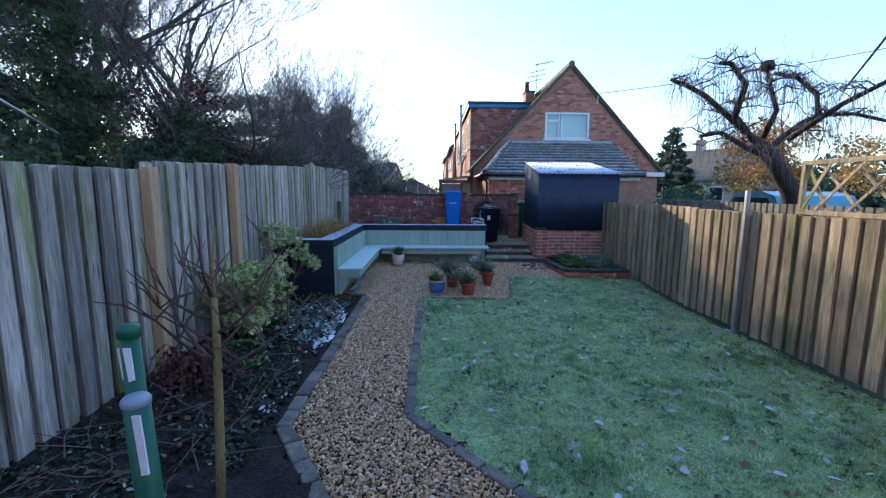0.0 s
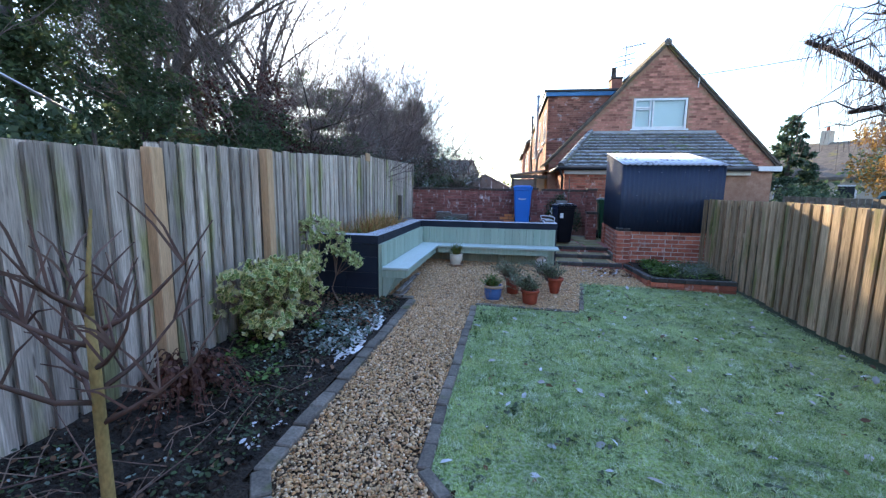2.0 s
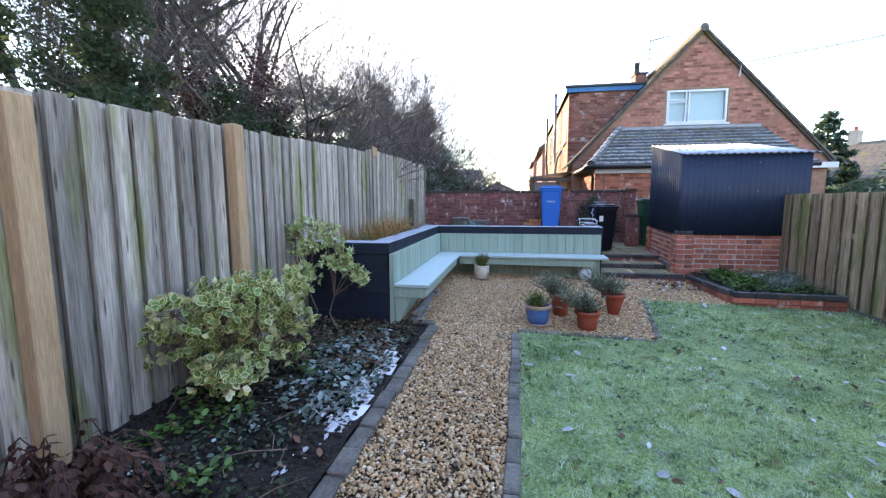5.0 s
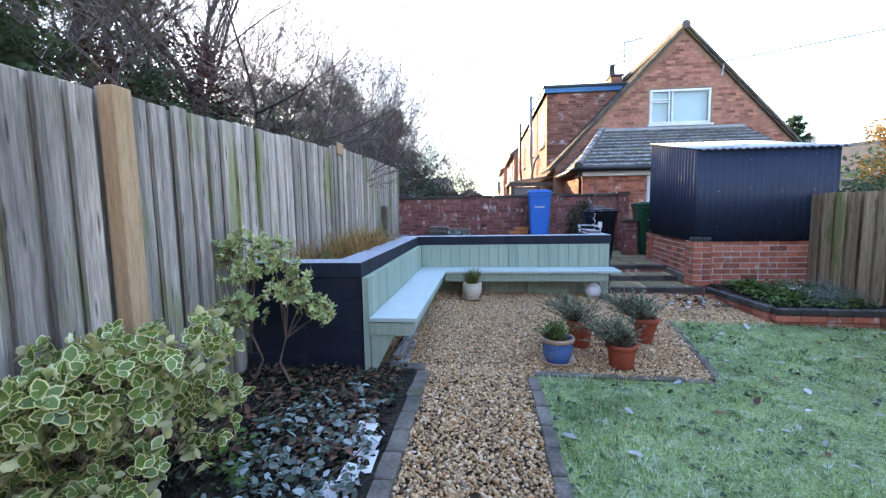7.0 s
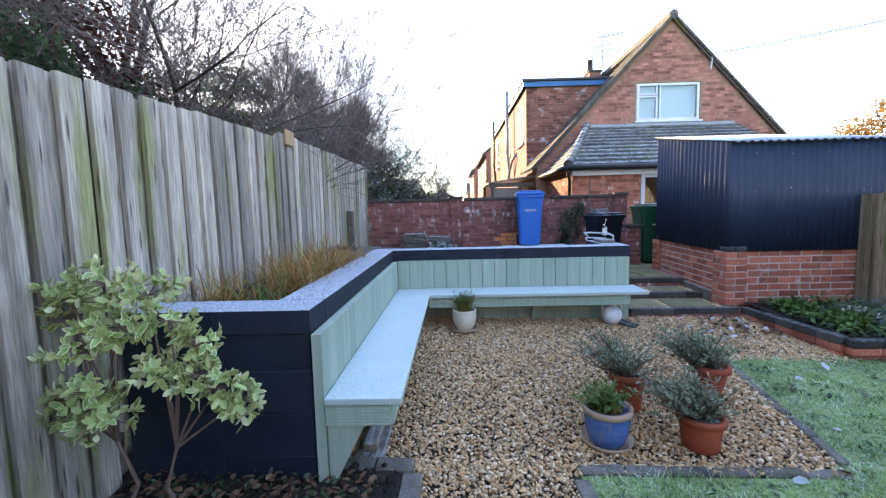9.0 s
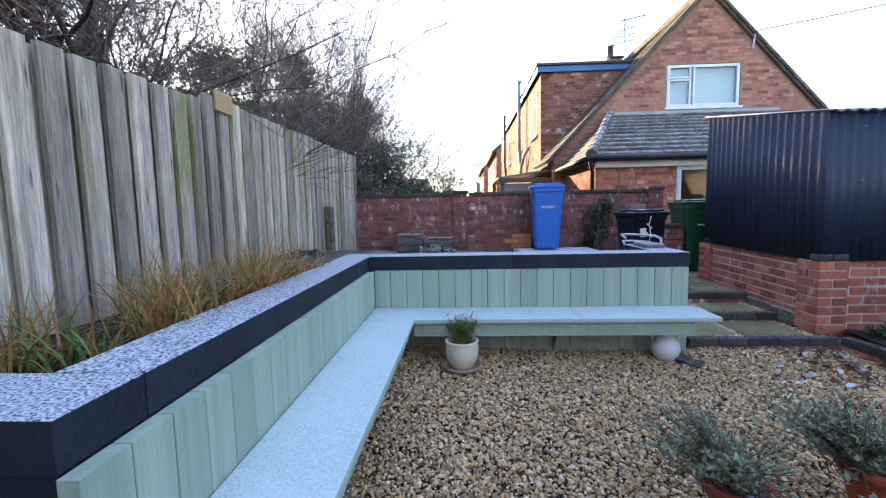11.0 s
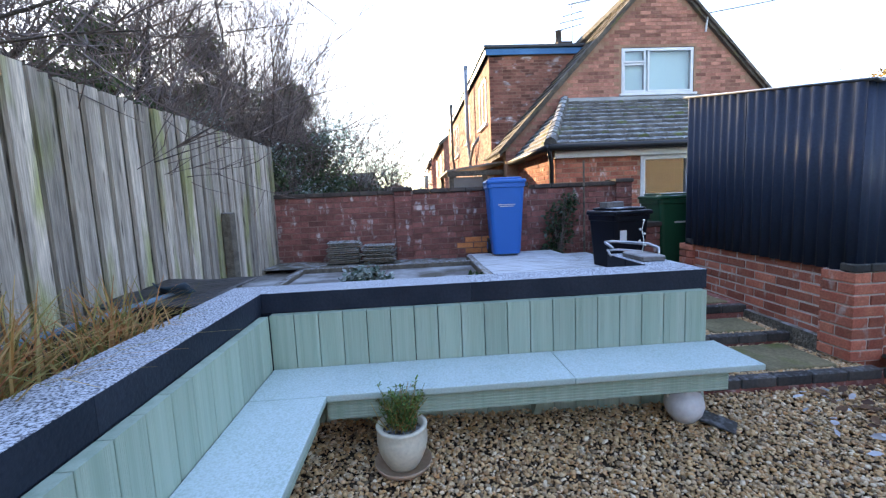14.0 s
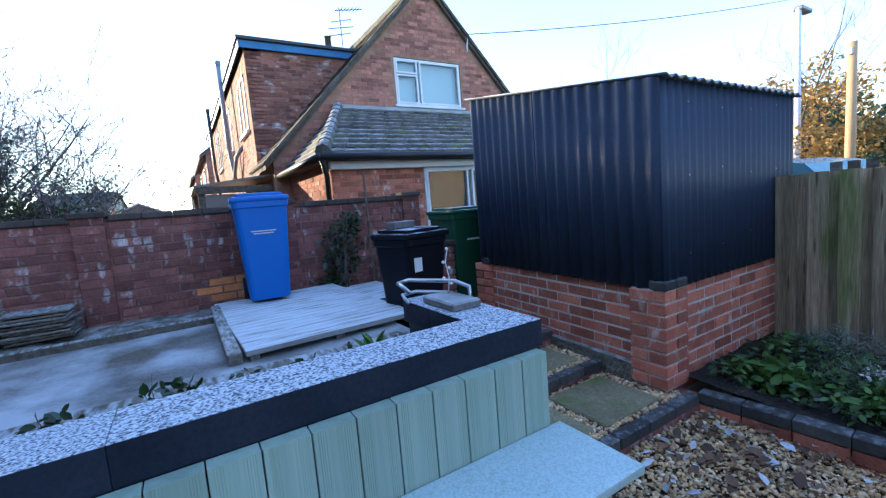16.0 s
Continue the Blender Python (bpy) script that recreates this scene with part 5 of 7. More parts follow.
def window(parent, x0, x1, z0, z1, y, lights, deep=0.06, behind=None, name="window", sill=True):
    """A window that looks to -y: frame, panes and sill; lights: list of (u0, u1, v0, v1) in shares of its size."""
    w = child(name, block("window", x0, y, z0, x1, y + 0.004, z0 + 0.006, M["upvc"], 0), parent, "white plastic window")
    f = Build()
    t = 0.05
    for a, b, c, d in ((x0, x1, z0, z0 + t), (x0, x1, z1 - t, z1), (x0, x0 + t, z0 + t, z1 - t), (x1 - t, x1, z0 + t, z1 - t)):
        f.box(a, y - 0.02, c, b, y + deep, d)
    for u0, u1, v0, v1 in lights:
        a, b, c, d = x0 + (x1 - x0) * u0, x0 + (x1 - x0) * u1, z0 + (z1 - z0) * v0, z0 + (z1 - z0) * v1
        s = 0.035
        for e in ((a, b, c, c + s), (a, b, d - s, d), (a, a + s, c + s, d - s), (b - s, b, c + s, d - s)):
            f.box(e[0], y - 0.03, e[2], e[1], y + deep - 0.01, e[3])
        pane = child("pane", Build().box(a + s, y + 0.01, c + s, b - s, y + 0.016, d - s).mesh("pane", M["glass"]), w)
        pane.visible_shadow = False
    child("window_frame", f.mesh("window_frame", M["upvc"]), w)
    if behind:
        # added panel behind the glass carries the painted sky reflection
        child("blind", Build().box(x0 + .02, y + 0.10, z0 + .02, x1 - .02, y + 0.105, z1 - .02).mesh("blind", behind), w, "pale panel painted as the sky's reflection in the glass")
    else:
        child("room", Build().box(x0 - .3, y + 1.2, z0 - .3, x1 + .3, y + 1.25, z1 + .3).mesh("room", M["dark_room"]), w, "dim room behind the glass")
    if sill:
        child("window_sill", block("window_sill", x0 - .06, y - 0.09, z0 - 0.06, x1 + .06, y + 0.02, z0 - 0.012, M["upvc"], 0.006), w)
    return w


window(house, WX0 + .012, WX1 - .012, WZ0 + .012, WZ1 - .012, GY + 0.03, [(0.02, 0.33, 0.03, 0.66), (0.02, 0.33, 0.68, 0.97), (0.36, 0.98, 0.03, 0.97)], behind=M["blind"])

# flat-roofed dormer and long side wall
DX, DY, DZ = 1.61, 17.0, 4.92
child("side_wall", Build().box(DX + 0.01, DY, -0.16, DX + 0.3, 29.0, DZ - .1).mesh("side_wall", M["mortar_house"]), house)
child("dormer_cheek", Build().prism([(DX, EZ), (4.2, DZ - .08), (DX, DZ - .08)], "y", DY, DY + 0.2).mesh("dormer_cheek", M["mortar_house"]), house)
joined_bricks(house, "dormer_brickwork", M["brick_dormer"], (DX, DY, 2.3), 0, 2.5, 2.5, lambda u, v, h: roof_z(DX + u + h) < 2.3 + v + 0.05, label="dark red brickwork of the dormer cheek")
SIDE_WINS = ((17.5, 18.6, 3.3, 4.45), (20.6, 21.7, 3.3, 4.45), (24.2, 25.6, 3.2, 4.45), (18.6, 20.2, 1.0, 2.2))
joined_bricks(house, "side_brickwork", M["brick_house"], (DX + .01, 29.0, 1.3), -90, 12.0, 3.5, lambda u, v, h: not any(29.0 - b - h < u < 29.0 - a + h and c < 1.3 + v < d for a, b, c, d in SIDE_WINS), label="sunlit brickwork of the side wall")
for a, b, c, d in SIDE_WINS:
    w = child("side_window", block("side_window", DX + .03, a, c, DX + .05, b, d, M["car_glass"], 0), house, "window in the side wall")
    for q in ((a, a + .06, c, d), (b - .06, b, c, d), (a, b, c, c + .06), (a, b, d - .06, d), ((a + b) / 2 - .03, (a + b) / 2 + .03, c, d)):
        child("frame_bar", Build().box(DX - .015, q[0], q[2], DX + .045, q[1], q[3]).mesh("frame_bar", M["upvc"]), w)
    child("window_sill", Build().box(DX - .07, a - .05, c - .07, DX + .02, b + .05, c - .01).mesh("window_sill", M["upvc"]), w)
child("dormer_roof", block("dormer_roof", DX - 0.14, DY - 0.14, DZ + .03, APX, 29.2, DZ + 0.10, M["black_pipe"], 0.01), house, "dark felt flat roof")
child("dormer_fascia", block("dormer_fascia", DX - 0.08, DY - 0.09, DZ - 0.12, 4.3, DY - 0.06, DZ + .028, M["blue_paint"], 0.004), house, "faded blue fascia board")
child("dormer_fascia", block("dormer_fascia", DX - 0.10, DY - 0.09, DZ - 0.12, DX - 0.085, 29.1, DZ + .028, M["blue_paint"], 0.004), house, "faded blue fascia board")
for y, zt, mt in ((19.9, 5.35, "grey_pipe"), (25.0, 5.3, "black_pipe")):
    child("vent_pipe", Build().tube([(DX - 0.16, y, 2.1), (DX - 0.14, y, 2.6), (DX - 0.2, y, 3.3), (DX - 0.2, y, zt)], [0.055] * 4, 10).mesh("vent_pipe", M[mt], True), house, "upright soil vent pipe")
    child("vent_cowl", Build().spin([(.0, .1), (.07, .1), (.07, .0), (.0, .0)], 12, (DX - .2, y, zt)).mesh("vent_cowl", M[mt]), house)
child("branch_pipe", Build().tube([(DX + .02, 18.9, 3.15), (DX - .12, 19.2, 2.95), (DX - .16, 19.85, 2.5)], [0.045] * 3, 8).mesh("branch_pipe", M["grey_pipe"], True), house, "sloping waste pipe")
chim = child("chimney", block("chimney", 4.34, 19.8, 4.9, 4.74, 20.4, 6.02, M["brick_dormer"], 0.01), house, "brick chimney stack")
child("chimney_band", block("chimney_band", 4.31, 19.76, 6.02, 4.77, 20.44, 6.09, M["wall_cap"], 0.01), chim)
child("chimney_pot", Build().spin([(.11, 0), (.13, .05), (.1, .1), (.09, .4), (.11, .42), (.08, .42)], 12, (4.45, 20.1, 6.09)).mesh("chimney_pot", M["wall_cap"], True), chim)
aer = Build().tube([(4.85, 20.0, 6.0), (4.85, 20.0, 7.35)], [.022, .022], 6)
for z, dx0, dx1, y0 in ((7.3, -.15, .75, 20.0), (6.95, -.3, .35, 20.0), (6.75, -.4, .4, 20.0), (6.55, -.4, .3, 20.0)):
    aer.tube([(4.85 + dx0, y0, z - .05), (4.85 + dx1, y0, z + .12)], [.016, .016], 5)
for k in range(6):
    aer.tube([(4.9 + k * .11, 19.8, 7.29 + k * .02), (4.9 + k * .11, 20.2, 7.29 + k * .02)], [.014, .014], 4)
child("aerial", aer.mesh("aerial", M["grey_pipe"]), house, "television aerial on the chimney")

# lean-to extension in front of the gable
annex = thing("house_extension", "single-storey brick extension with hipped, mossy tiled roof", "house extension")
AX0, AX1, AY, AZ = 1.86, 6.45, 12.95, 2.08
child("front_wall", Build().box(AX0, AY + .01, -0.16, 3.25, AY + 0.2, AZ).box(4.93, AY + .01, -0.16, AX1, AY + 0.2, AZ).box(3.25, AY + .01, -0.16, 4.93, AY + .2, 0.95).mesh("front_wall", M["mortar_house"]), annex)
for a, b in ((AX0, AX0 + .2), (AX1 - .2, AX1)):
    child("side_wall", Build().box(a, AY + .2, -0.16, b, GY, AZ).mesh("side_wall", M["mortar_house"]), annex)
lay_bricks(annex, M["brick_shed"], (AX0, AY + .01, 1.10), 0, 1.39, 0.90, None, seed=12)
lay_bricks(annex, M["brick_shed"], (AX0, GY, 1.25), -90, 2.37, 0.825, None, seed=13)
window(annex, 3.26, 4.92, 0.96, 1.93, AY + 0.03, [(0.02, 0.48, 0.03, 0.97), (0.52, 0.98, 0.03, 0.97)], sill=True)
RX0, RY0, RZ0 = AX0 - 0.14, AY - 0.18, 2.10
TX, TZ = 2.88, 3.30
rb = Build()
rb.add([(RX0, RY0, RZ0), (AX1 + .1, RY0, RZ0), (AX1 + .1, GY - .01, TZ), (TX, GY - .01, TZ), (RX0, RY0, RZ0 - .06), (AX1 + .1, RY0, RZ0 - .06), (AX1 + .1, GY - .01, RZ0 - .06), (RX0, GY - .01, RZ0 - .06), (RX0, GY - .01, RZ0)],
       [(0, 1, 2, 3), (0, 3, 8), (7, 6, 5, 4), (0, 4, 5, 1), (1, 5, 6, 2), (2, 6, 7, 8, 3), (8, 7, 4, 0)])
child("roof_deck", rb.mesh("roof_deck", M["tile_far"]), annex)
rows = 11
r = random.Random(4)
for i in range(rows):
    t0, t1 = i / rows, (i + 1) / rows
    xl = RX0 + (TX - RX0) * t0
    ya, yb = RY0 + (GY - RY0) * t0 - .012, RY0 + (GY - RY0) * t1 + 0.02
    za, zb = RZ0 + (TZ - RZ0) * t0, RZ0 + (TZ - RZ0) * t1
    n = round((AX1 + .12 - xl) / 0.31)
    for k in range(n):
        a, b = xl + (AX1 + .12 - xl) * k / n, xl + (AX1 + .12 - xl) * (k + 1) / n
        xm, h = (a + b) / 2, r.uniform(0, .008)
        q = Build()
        pr = [(a + .004, .016), (a + .02, .028), (a + .10, .024), (xm, .022), (b - .10, .024), (b - .03, .031), (b - .004, .018)]
        lo = [(x, ya, za + e + .034 + h) for x, e in pr]
        hi = [(x, yb, zb + e - .004) for x, e in pr]
        un = [(x, ya, za + e + h - .008) for x, e in pr]
        q.add(lo + hi + un, [(j, j + 1, 8 + j, 7 + j) for j in range(6)] + [(14 + j, 15 + j, j + 1, j) for j in range(6)])
        child("tile", q.mesh("tile", M["tile"]), annex)
    # hipped end
    hb = Build()
    ys = RY0 + (GY - RY0) * t0
    hb.add([(RX0 + (TX - RX0) * t0 - .02, ys, za + .045), (RX0 + (TX - RX0) * t0 - .02, GY - .02, za + .045), (RX0 + (TX - RX0) * t1, GY - .02, zb + .02), (RX0 + (TX - RX0) * t1, RY0 + (GY - RY0) * t1, zb + .02),
            (RX0 + (TX - RX0) * t0 - .02, ys, za + .005), (RX0 + (TX - RX0) * t0 - .02, GY - .02, za + .005)], [(3, 2, 1, 0), (0, 1, 5, 4)])
    child("tile_course", hb.mesh("tile_course", M["tile"]), annex)
for k in range(9):
    t0, t1 = k / 9, (k + 1) / 9 + .01
    child("hip_tile", Build().tube([(RX0 + (TX - RX0) * t + .0, RY0 + (GY - RY0) * t, RZ0 + (TZ - RZ0) * t + .045) for t in (t0, t1)], [0.10, 0.085], 8).mesh("hip_tile", M["tile"]), annex, "lichen-grey hip tile")
child("flashing", block("flashing", TX - .05, GY - .06, TZ - .03, AX1 + .12, GY - .008, TZ + .07, M["grey_metal"], 0.01), annex, "grey lead flashing")
child("gutter", Build().tube([(RX0 - .03, RY0 - .05, RZ0 - .02), (AX1 + .1, RY0 - .05, RZ0 - .02)], [.05, .05], 10).mesh("gutter", M["black_pipe"], True), annex, "black plastic gutter")
child("gutter", Build().tube([(RX0 - .05, RY0 - .05, RZ0 - .02), (RX0 - .05, GY, RZ0 - .02)], [.05, .05], 10).mesh("gutter", M["black_pipe"], True), annex, "black plastic gutter")
child("fascia", block("fascia", AX0 - .03, RY0 + .1, RZ0 - .17, AX1 + .03, AY - .0, RZ0 - .065, M["white_paint"], 0.004), annex, "white fascia board")
child("downpipe", Build().tube([(RX0 - .03, RY0 - .03, RZ0 - .05), (AX0 - .06, AY + .02, RZ0 - .25), (AX0 - .06, AY + .05, 0.2)], [.035] * 3, 8).mesh("downpipe", M["black_pipe"], True), annex, "black downpipe")

# porch lean-to against the side wall
porch = thing("porch", "brown timber porch with weathered plastic roof", "porch")
child("roof", Build().prism([(0.35, 1.96), (1.75, 2.14), (1.75, 2.18), (0.35, 2.00)], "y", 15.6, 18.5).mesh("roof", M["polycarb"]), porch)
for x, y in ((0.45, 15.7), (1.2, 15.7), (0.45, 18.4), (1.66, 15.72)):
    child("post", block("post", x - .05, y - .05, -.16, x + .05, y + .05, 1.98, M["old_wood"], 0), porch)
child("beam", block("beam", 0.36, 15.62, 1.86, 1.74, 15.7, 1.97, M["old_wood"], 0), porch)
child("panel", block("panel", 0.5, 15.68, 1.0, 1.15, 15.70, 1.84, M["polycarb"], 0), porch, "cloudy plastic panel")
child("panel", block("panel", 1.3, 16.7, 0.2, 1.6, 16.74, 1.9, M["upvc"], 0), porch, "white door leaf")


# ---- distance ----
def far_house(name, label, x, y, w, d, eave, ridge, turn=0, wallm="brick_house", along="y"):
    h = thing(name, label, "house", (x, y, -0.16), "distant houses", turn=turn)
    wall_m, roof_m = M[wallm], M["tile_far"]
    child("wall", Build().prism([(-w / 2, 0), (w / 2, 0), (w / 2, eave), (0, ridge), (-w / 2, eave)], "y", -d / 2, d / 2).mesh("wall", wall_m), h)
    child("roof", Build().prism([(-w / 2 - .3, eave - .25), (0, ridge + .02), (0, ridge + .2), (-w / 2 - .3, eave - .05)], "y", -d / 2 - .2, d / 2 + .2).prism([(0, ridge + .02), (w / 2 + .3, eave - .25), (w / 2 + .3, eave - .05), (0, ridge + .2)], "y", -d / 2 - .2, d / 2 + .2).mesh("roof", roof_m), h)
    c = child("chimney", block("chimney", -.35, d * .2, ridge - .3, .35, d * .2 + .6, ridge + 1.1, wall_m, .01), h)
    child("chimney_pot", Build().spin([(.12, 0), (.12, .3), (.08, .3)], 8, (0, d * .2 + .3, ridge + 1.1)).mesh("chimney_pot", M["terracotta"]), c)
    for s in (-1, 1):
        for z in ((1.0, 2.2), (3.3, 4.5)):
            if z[1] < eave + .4:
                wdw = child("window", block("window", s * w * .25 - .6, -d / 2 - .03, z[0], s * w * .25 + .6, -d / 2 + .02, z[1], M["upvc"], 0), h)
                child("pane", block("pane", s * w * .25 - .5, -d / 2 - .04, z[0] + .1, s * w * .25 + .5, -d / 2 - .031, z[1] - .1, M["car_glass"], 0), wdw)
                for q in (-d * .25, d * .25):
                    wd2 = child("window", block("window", s * (w / 2 + .03) - .02, q - .6, z[0], s * (w / 2 + .03) + .02, q + .6, z[1], M["upvc"], 0), h)
                    child("pane", block("pane", s * (w / 2 + .055) - .004, q - .5, z[0] + .1, s * (w / 2 + .055) + .004, q + .5, z[1] - .1, M["car_glass"], 0), wd2)
    return h


far_house("distant_house", "brick terraced house further along the row", 4.4, 37.0, 5.6, 9.0, 5.0, 7.2)
far_house("distant_house", "brick terraced house with chimney in the distance", 4.2, 52.0, 5.4, 10.0, 5.2, 7.4)
far_house("distant_house", "distant brick house beyond the trees", 6.5, 98.0, 9.0, 8.0, 4.4, 6.6, 90)
far_house("distant_house", "distant tan house behind hedges", -11.0, 82.0, 9.0, 8.0, 4.2, 6.6, 80, "render_tan")
far_house("distant_house", "brick house behind garden trees across the road", 46.0, 34.0, 8.0, 9.0, 4.6, 7.0, 60)
far_house("distant_house", "low tan house across the road", 26.0, 38.0, 9.0, 8.0, 2.8, 5.4, 30, "render_tan")
far_house("distant_house", "orange brick house across the road", 40.0, 21.0, 7.0, 9.0, 4.0, 6.2, 80)
far_house("garden_house", "brick house at the near end of the garden", 0.6, -10.5, 9.5, 7.0, 4.9, 7.4, 180)
far_house("garden_house", "neighbouring brick house at the near end of the gardens", 19.0, -15.0, 9.5, 7.0, 2.8, 4.7, 180, "render_tan")
structure("road", Build().box(8.2, -120, -0.158, 14.5, 120, -0.148).mesh("road", M["asphalt"]), "grey asphalt road along the gardens", "road")

gh = thing("greenhouse", "small glass and white frame greenhouse beyond the wall", "greenhouse", (-1.3, 31.0, -0.16))
child("frame", Build().prism([(-1.6, 0), (1.6, 0), (1.6, 1.7), (0, 2.5), (-1.6, 1.7)], "y", -2, 2).mesh("frame", M["polycarb"]), gh)
for k in range(6):
    child("glazing_bar", Build().tube([(-1.62, -2.02 + k * .8, 0), (-1.62, -2.02 + k * .8, 1.72), (0, -2.02 + k * .8, 2.53), (1.62, -2.02 + k * .8, 1.72), (1.62, -2.02 + k * .8, 0)], [.04] * 5, 5).mesh("glazing_bar", M["upvc"]), gh)
for x in (-1.2, -.4, .4, 1.2):
    child("glazing_bar", block("glazing_bar", x - .03, -2.06, 0, x + .03, -2.01, 2.3 - abs(x) * .45, M["upvc"], 0), gh)
tagged(new("white_prop", Build().tube([(-1.45, 17.4, 0.4), (-1.95, 17.2, 2.3)], [.03, .03], 6).mesh("white_prop", M["upvc"])), "slanting white pole beyond the wall", "pole")
tagged(new("dark_prop", Build().tube([(-.75, 17.4, 0.4), (-1.12, 17.2, 2.2)], [.025, .02], 6).mesh("dark_prop", M["old_wood"])), "slanting dark pole beyond the wall", "pole")

# street lamp, pole, car
lamp = thing("street_lamp", "tall pale street lamp post", "street lamp", (15.05, 12.4, -0.16))
child("post", Build().tube([(0, 0, 0), (0, 0, 1.2), (0, 0, 1.25), (0, 0, 6.0)], [.1, .1, .085, .065], 12).mesh("post", M["upvc"], True), lamp)
child("lantern", block("lantern", -.06, -.12, 5.93, .62, .12, 6.06, M["grey_metal"], .03), lamp)
pole = thing("telegraph_pole", "brown wooden telegraph pole", "pole", (13.95, 11.0, -0.16))
child("shaft", Build().tube([(0, 0, 0), (0, 0, 4.5)], [.12, .09], 12).mesh("shaft", M["new_post"], True), pole)
for s in (-1, 1):
    child("insulator", block("insulator", s * .12 - .04, -.04, 4.2, s * .12 + .04, .04, 4.35, M["upvc"], .01), pole)
tagged(new("overhead_wire", Build().tube([(5.94 + (16 - 5.94) * t, 15.2 + (12.2 - 15.2) * t, 4.99 + 1.3 * t - .6 * t * (1 - t)) for t in [k / 12 for k in range(13)]], [.012] * 13, 4).mesh("overhead_wire", M["grey_metal"])), "thin overhead cable from the gable", "cable")
tagged(new("overhead_wire", Build().tube([(8.9 - 5.0 * t, 9.15 - 8.1 * t, 3.75 + 1.95 * t) for t in [k / 12 for k in range(13)]], [.02] * 13, 5).mesh("overhead_wire", M["black_pipe"])), "twisted cable rising past the weeping tree", "cable")
br = child("cable_bracket", Build().tube([(5.94, GY - .02, 4.65), (5.94, GY - .1, 5.0)], [.02, .02], 6).mesh("cable_bracket", M["upvc"]), house)


def car(name, label, x, y, turn, paint):
    c = thing(name, label, "car", (x, y, -0.15), turn=turn)
    prof = [(-2.0, .35), (2.05, .35), (2.1, .62), (2.0, .82), (1.2, 1.1), (.55, 1.7), (.2, 1.77), (-.9, 1.79), (-1.5, 1.68), (-1.95, 1.2), (-2.1, 1.0)]
    child("body", Build().prism(prof, "y", -.84, .84).mesh("body", paint), c)
    child("side_glass", Build().prism([(-1.75, 1.16), (1.0, 1.12), (.5, 1.62), (-1.2, 1.62)], "y", -.848, .848).mesh("side_glass", M["car_glass"]), c)
    child("windscreen", Build().add([(1.19, -.7, 1.13), (1.19, .7, 1.13), (.6, .68, 1.67), (.6, -.68, 1.67)], [(0, 1, 2, 3)]).mesh("windscreen", M["car_glass"]), c)
    for sx in (-1.3, 1.35):
        for sy in (-1, 1):
            w = child("wheel", Build().tube([(sx, sy * .7, .32), (sx, sy * .87, .32)], [.32, .32], 20).mesh("wheel", M["rubber"]), c)
            child("rim", Build().tube([(sx, sy * .86, .32), (sx, sy * .885, .32)], [.2, .18], 14).mesh("rim", M["chrome"]), w)
    return c


car("parked_car", "pale blue hatchback parked on the road with frosted roof", 9.6, 11.4, 78, M["car_paint"])


# ---- trees ----
def grow(parts, p, d, length, r, level, levels, rnd, spread, up, kids, droop=0.0):
    """A branch with its side branches. parts: meshes by level: trunk, limbs, twigs."""
    n = 4 if level < 2 else 3 if level < 4 else 2
    pts, radii, heading = [p.copy()], [r], d.copy()
    for k in range(n):
        heading = (heading + Vector((rnd.gauss(0, .16), rnd.gauss(0, .16), rnd.gauss(0, .08) + up * .12 - droop * level * .1))).normalized()
        pts.append(pts[-1] + heading * length / n)
        radii.append(r * (1 - .55 * (k + 1) / n))
    parts[0 if level == 0 else 1 if level < 3 else 2].tube(pts, radii, 7 if level == 0 else 5 if level < 3 else 3, level < 2)
    if level == levels:
        return
    grow(parts, pts[-1], (heading + Vector((rnd.gauss(0, .2), rnd.gauss(0, .2), up * .3))).normalized(), length * .72, max(.0042, radii[-1]), level + 1, levels, rnd, spread, up, kids, droop)
    for k in range(kids + (1 if level == 0 else 0)):
        t = rnd.uniform(.35, 1) if level else rnd.uniform(.3, 1)
        i = min(int(t * n), n - 1)
        q = pts[i].lerp(pts[i + 1], t * n - i)
        side = Vector((rnd.gauss(0, 1), rnd.gauss(0, 1), rnd.gauss(0, .4))).normalized()
        way = (heading * (1 - spread) + side * spread + Vector((0, 0, up * .4))).normalized()
        grow(parts, q, way, length * rnd.uniform(.5, .78), max(.0042, radii[i] * rnd.uniform(.42, .65)), level + 1, levels, rnd, spread, up, kids, droop)


def tree(name, label, at, height, r0, seed, levels=5, spread=.55, up=.5, kids=3, bark="bark", twig="twig_dark", lean=(0, 0), crown=None, stems_n=1, category="tree", first=.5):
    """crown: (material, blobs, leaves, size)."""
    t = thing(name, label, category, at)
    rnd = random.Random(seed)
    parts = [Build(), Build(), Build()]
    for s in range(stems_n):
        d = Vector((lean[0] + rnd.uniform(-.2, .2) * (stems_n > 1), lean[1] + rnd.uniform(-.2, .2) * (stems_n > 1), 1)).normalized()
        grow(parts, Vector((rnd.uniform(-.2, .2) * (stems_n > 1), rnd.uniform(-.2, .2) * (stems_n > 1), -.1)), d, height * first, r0, 0, levels, rnd, spread, up, kids)
    for nm, b, mt in (("trunk", parts[0], bark), ("branchwork", parts[1], bark), ("twigwork", parts[2], twig)):
        if b.v:
            child(nm, b.mesh(nm, M[mt], nm != "twigwork"), t)
    for mt, blobs, n, size in (crown or []):
        v, f = leaf_blobs(blobs, n, size)
        child("crown", mesh_np("crown", v, f, M[mt]), t)
    return t


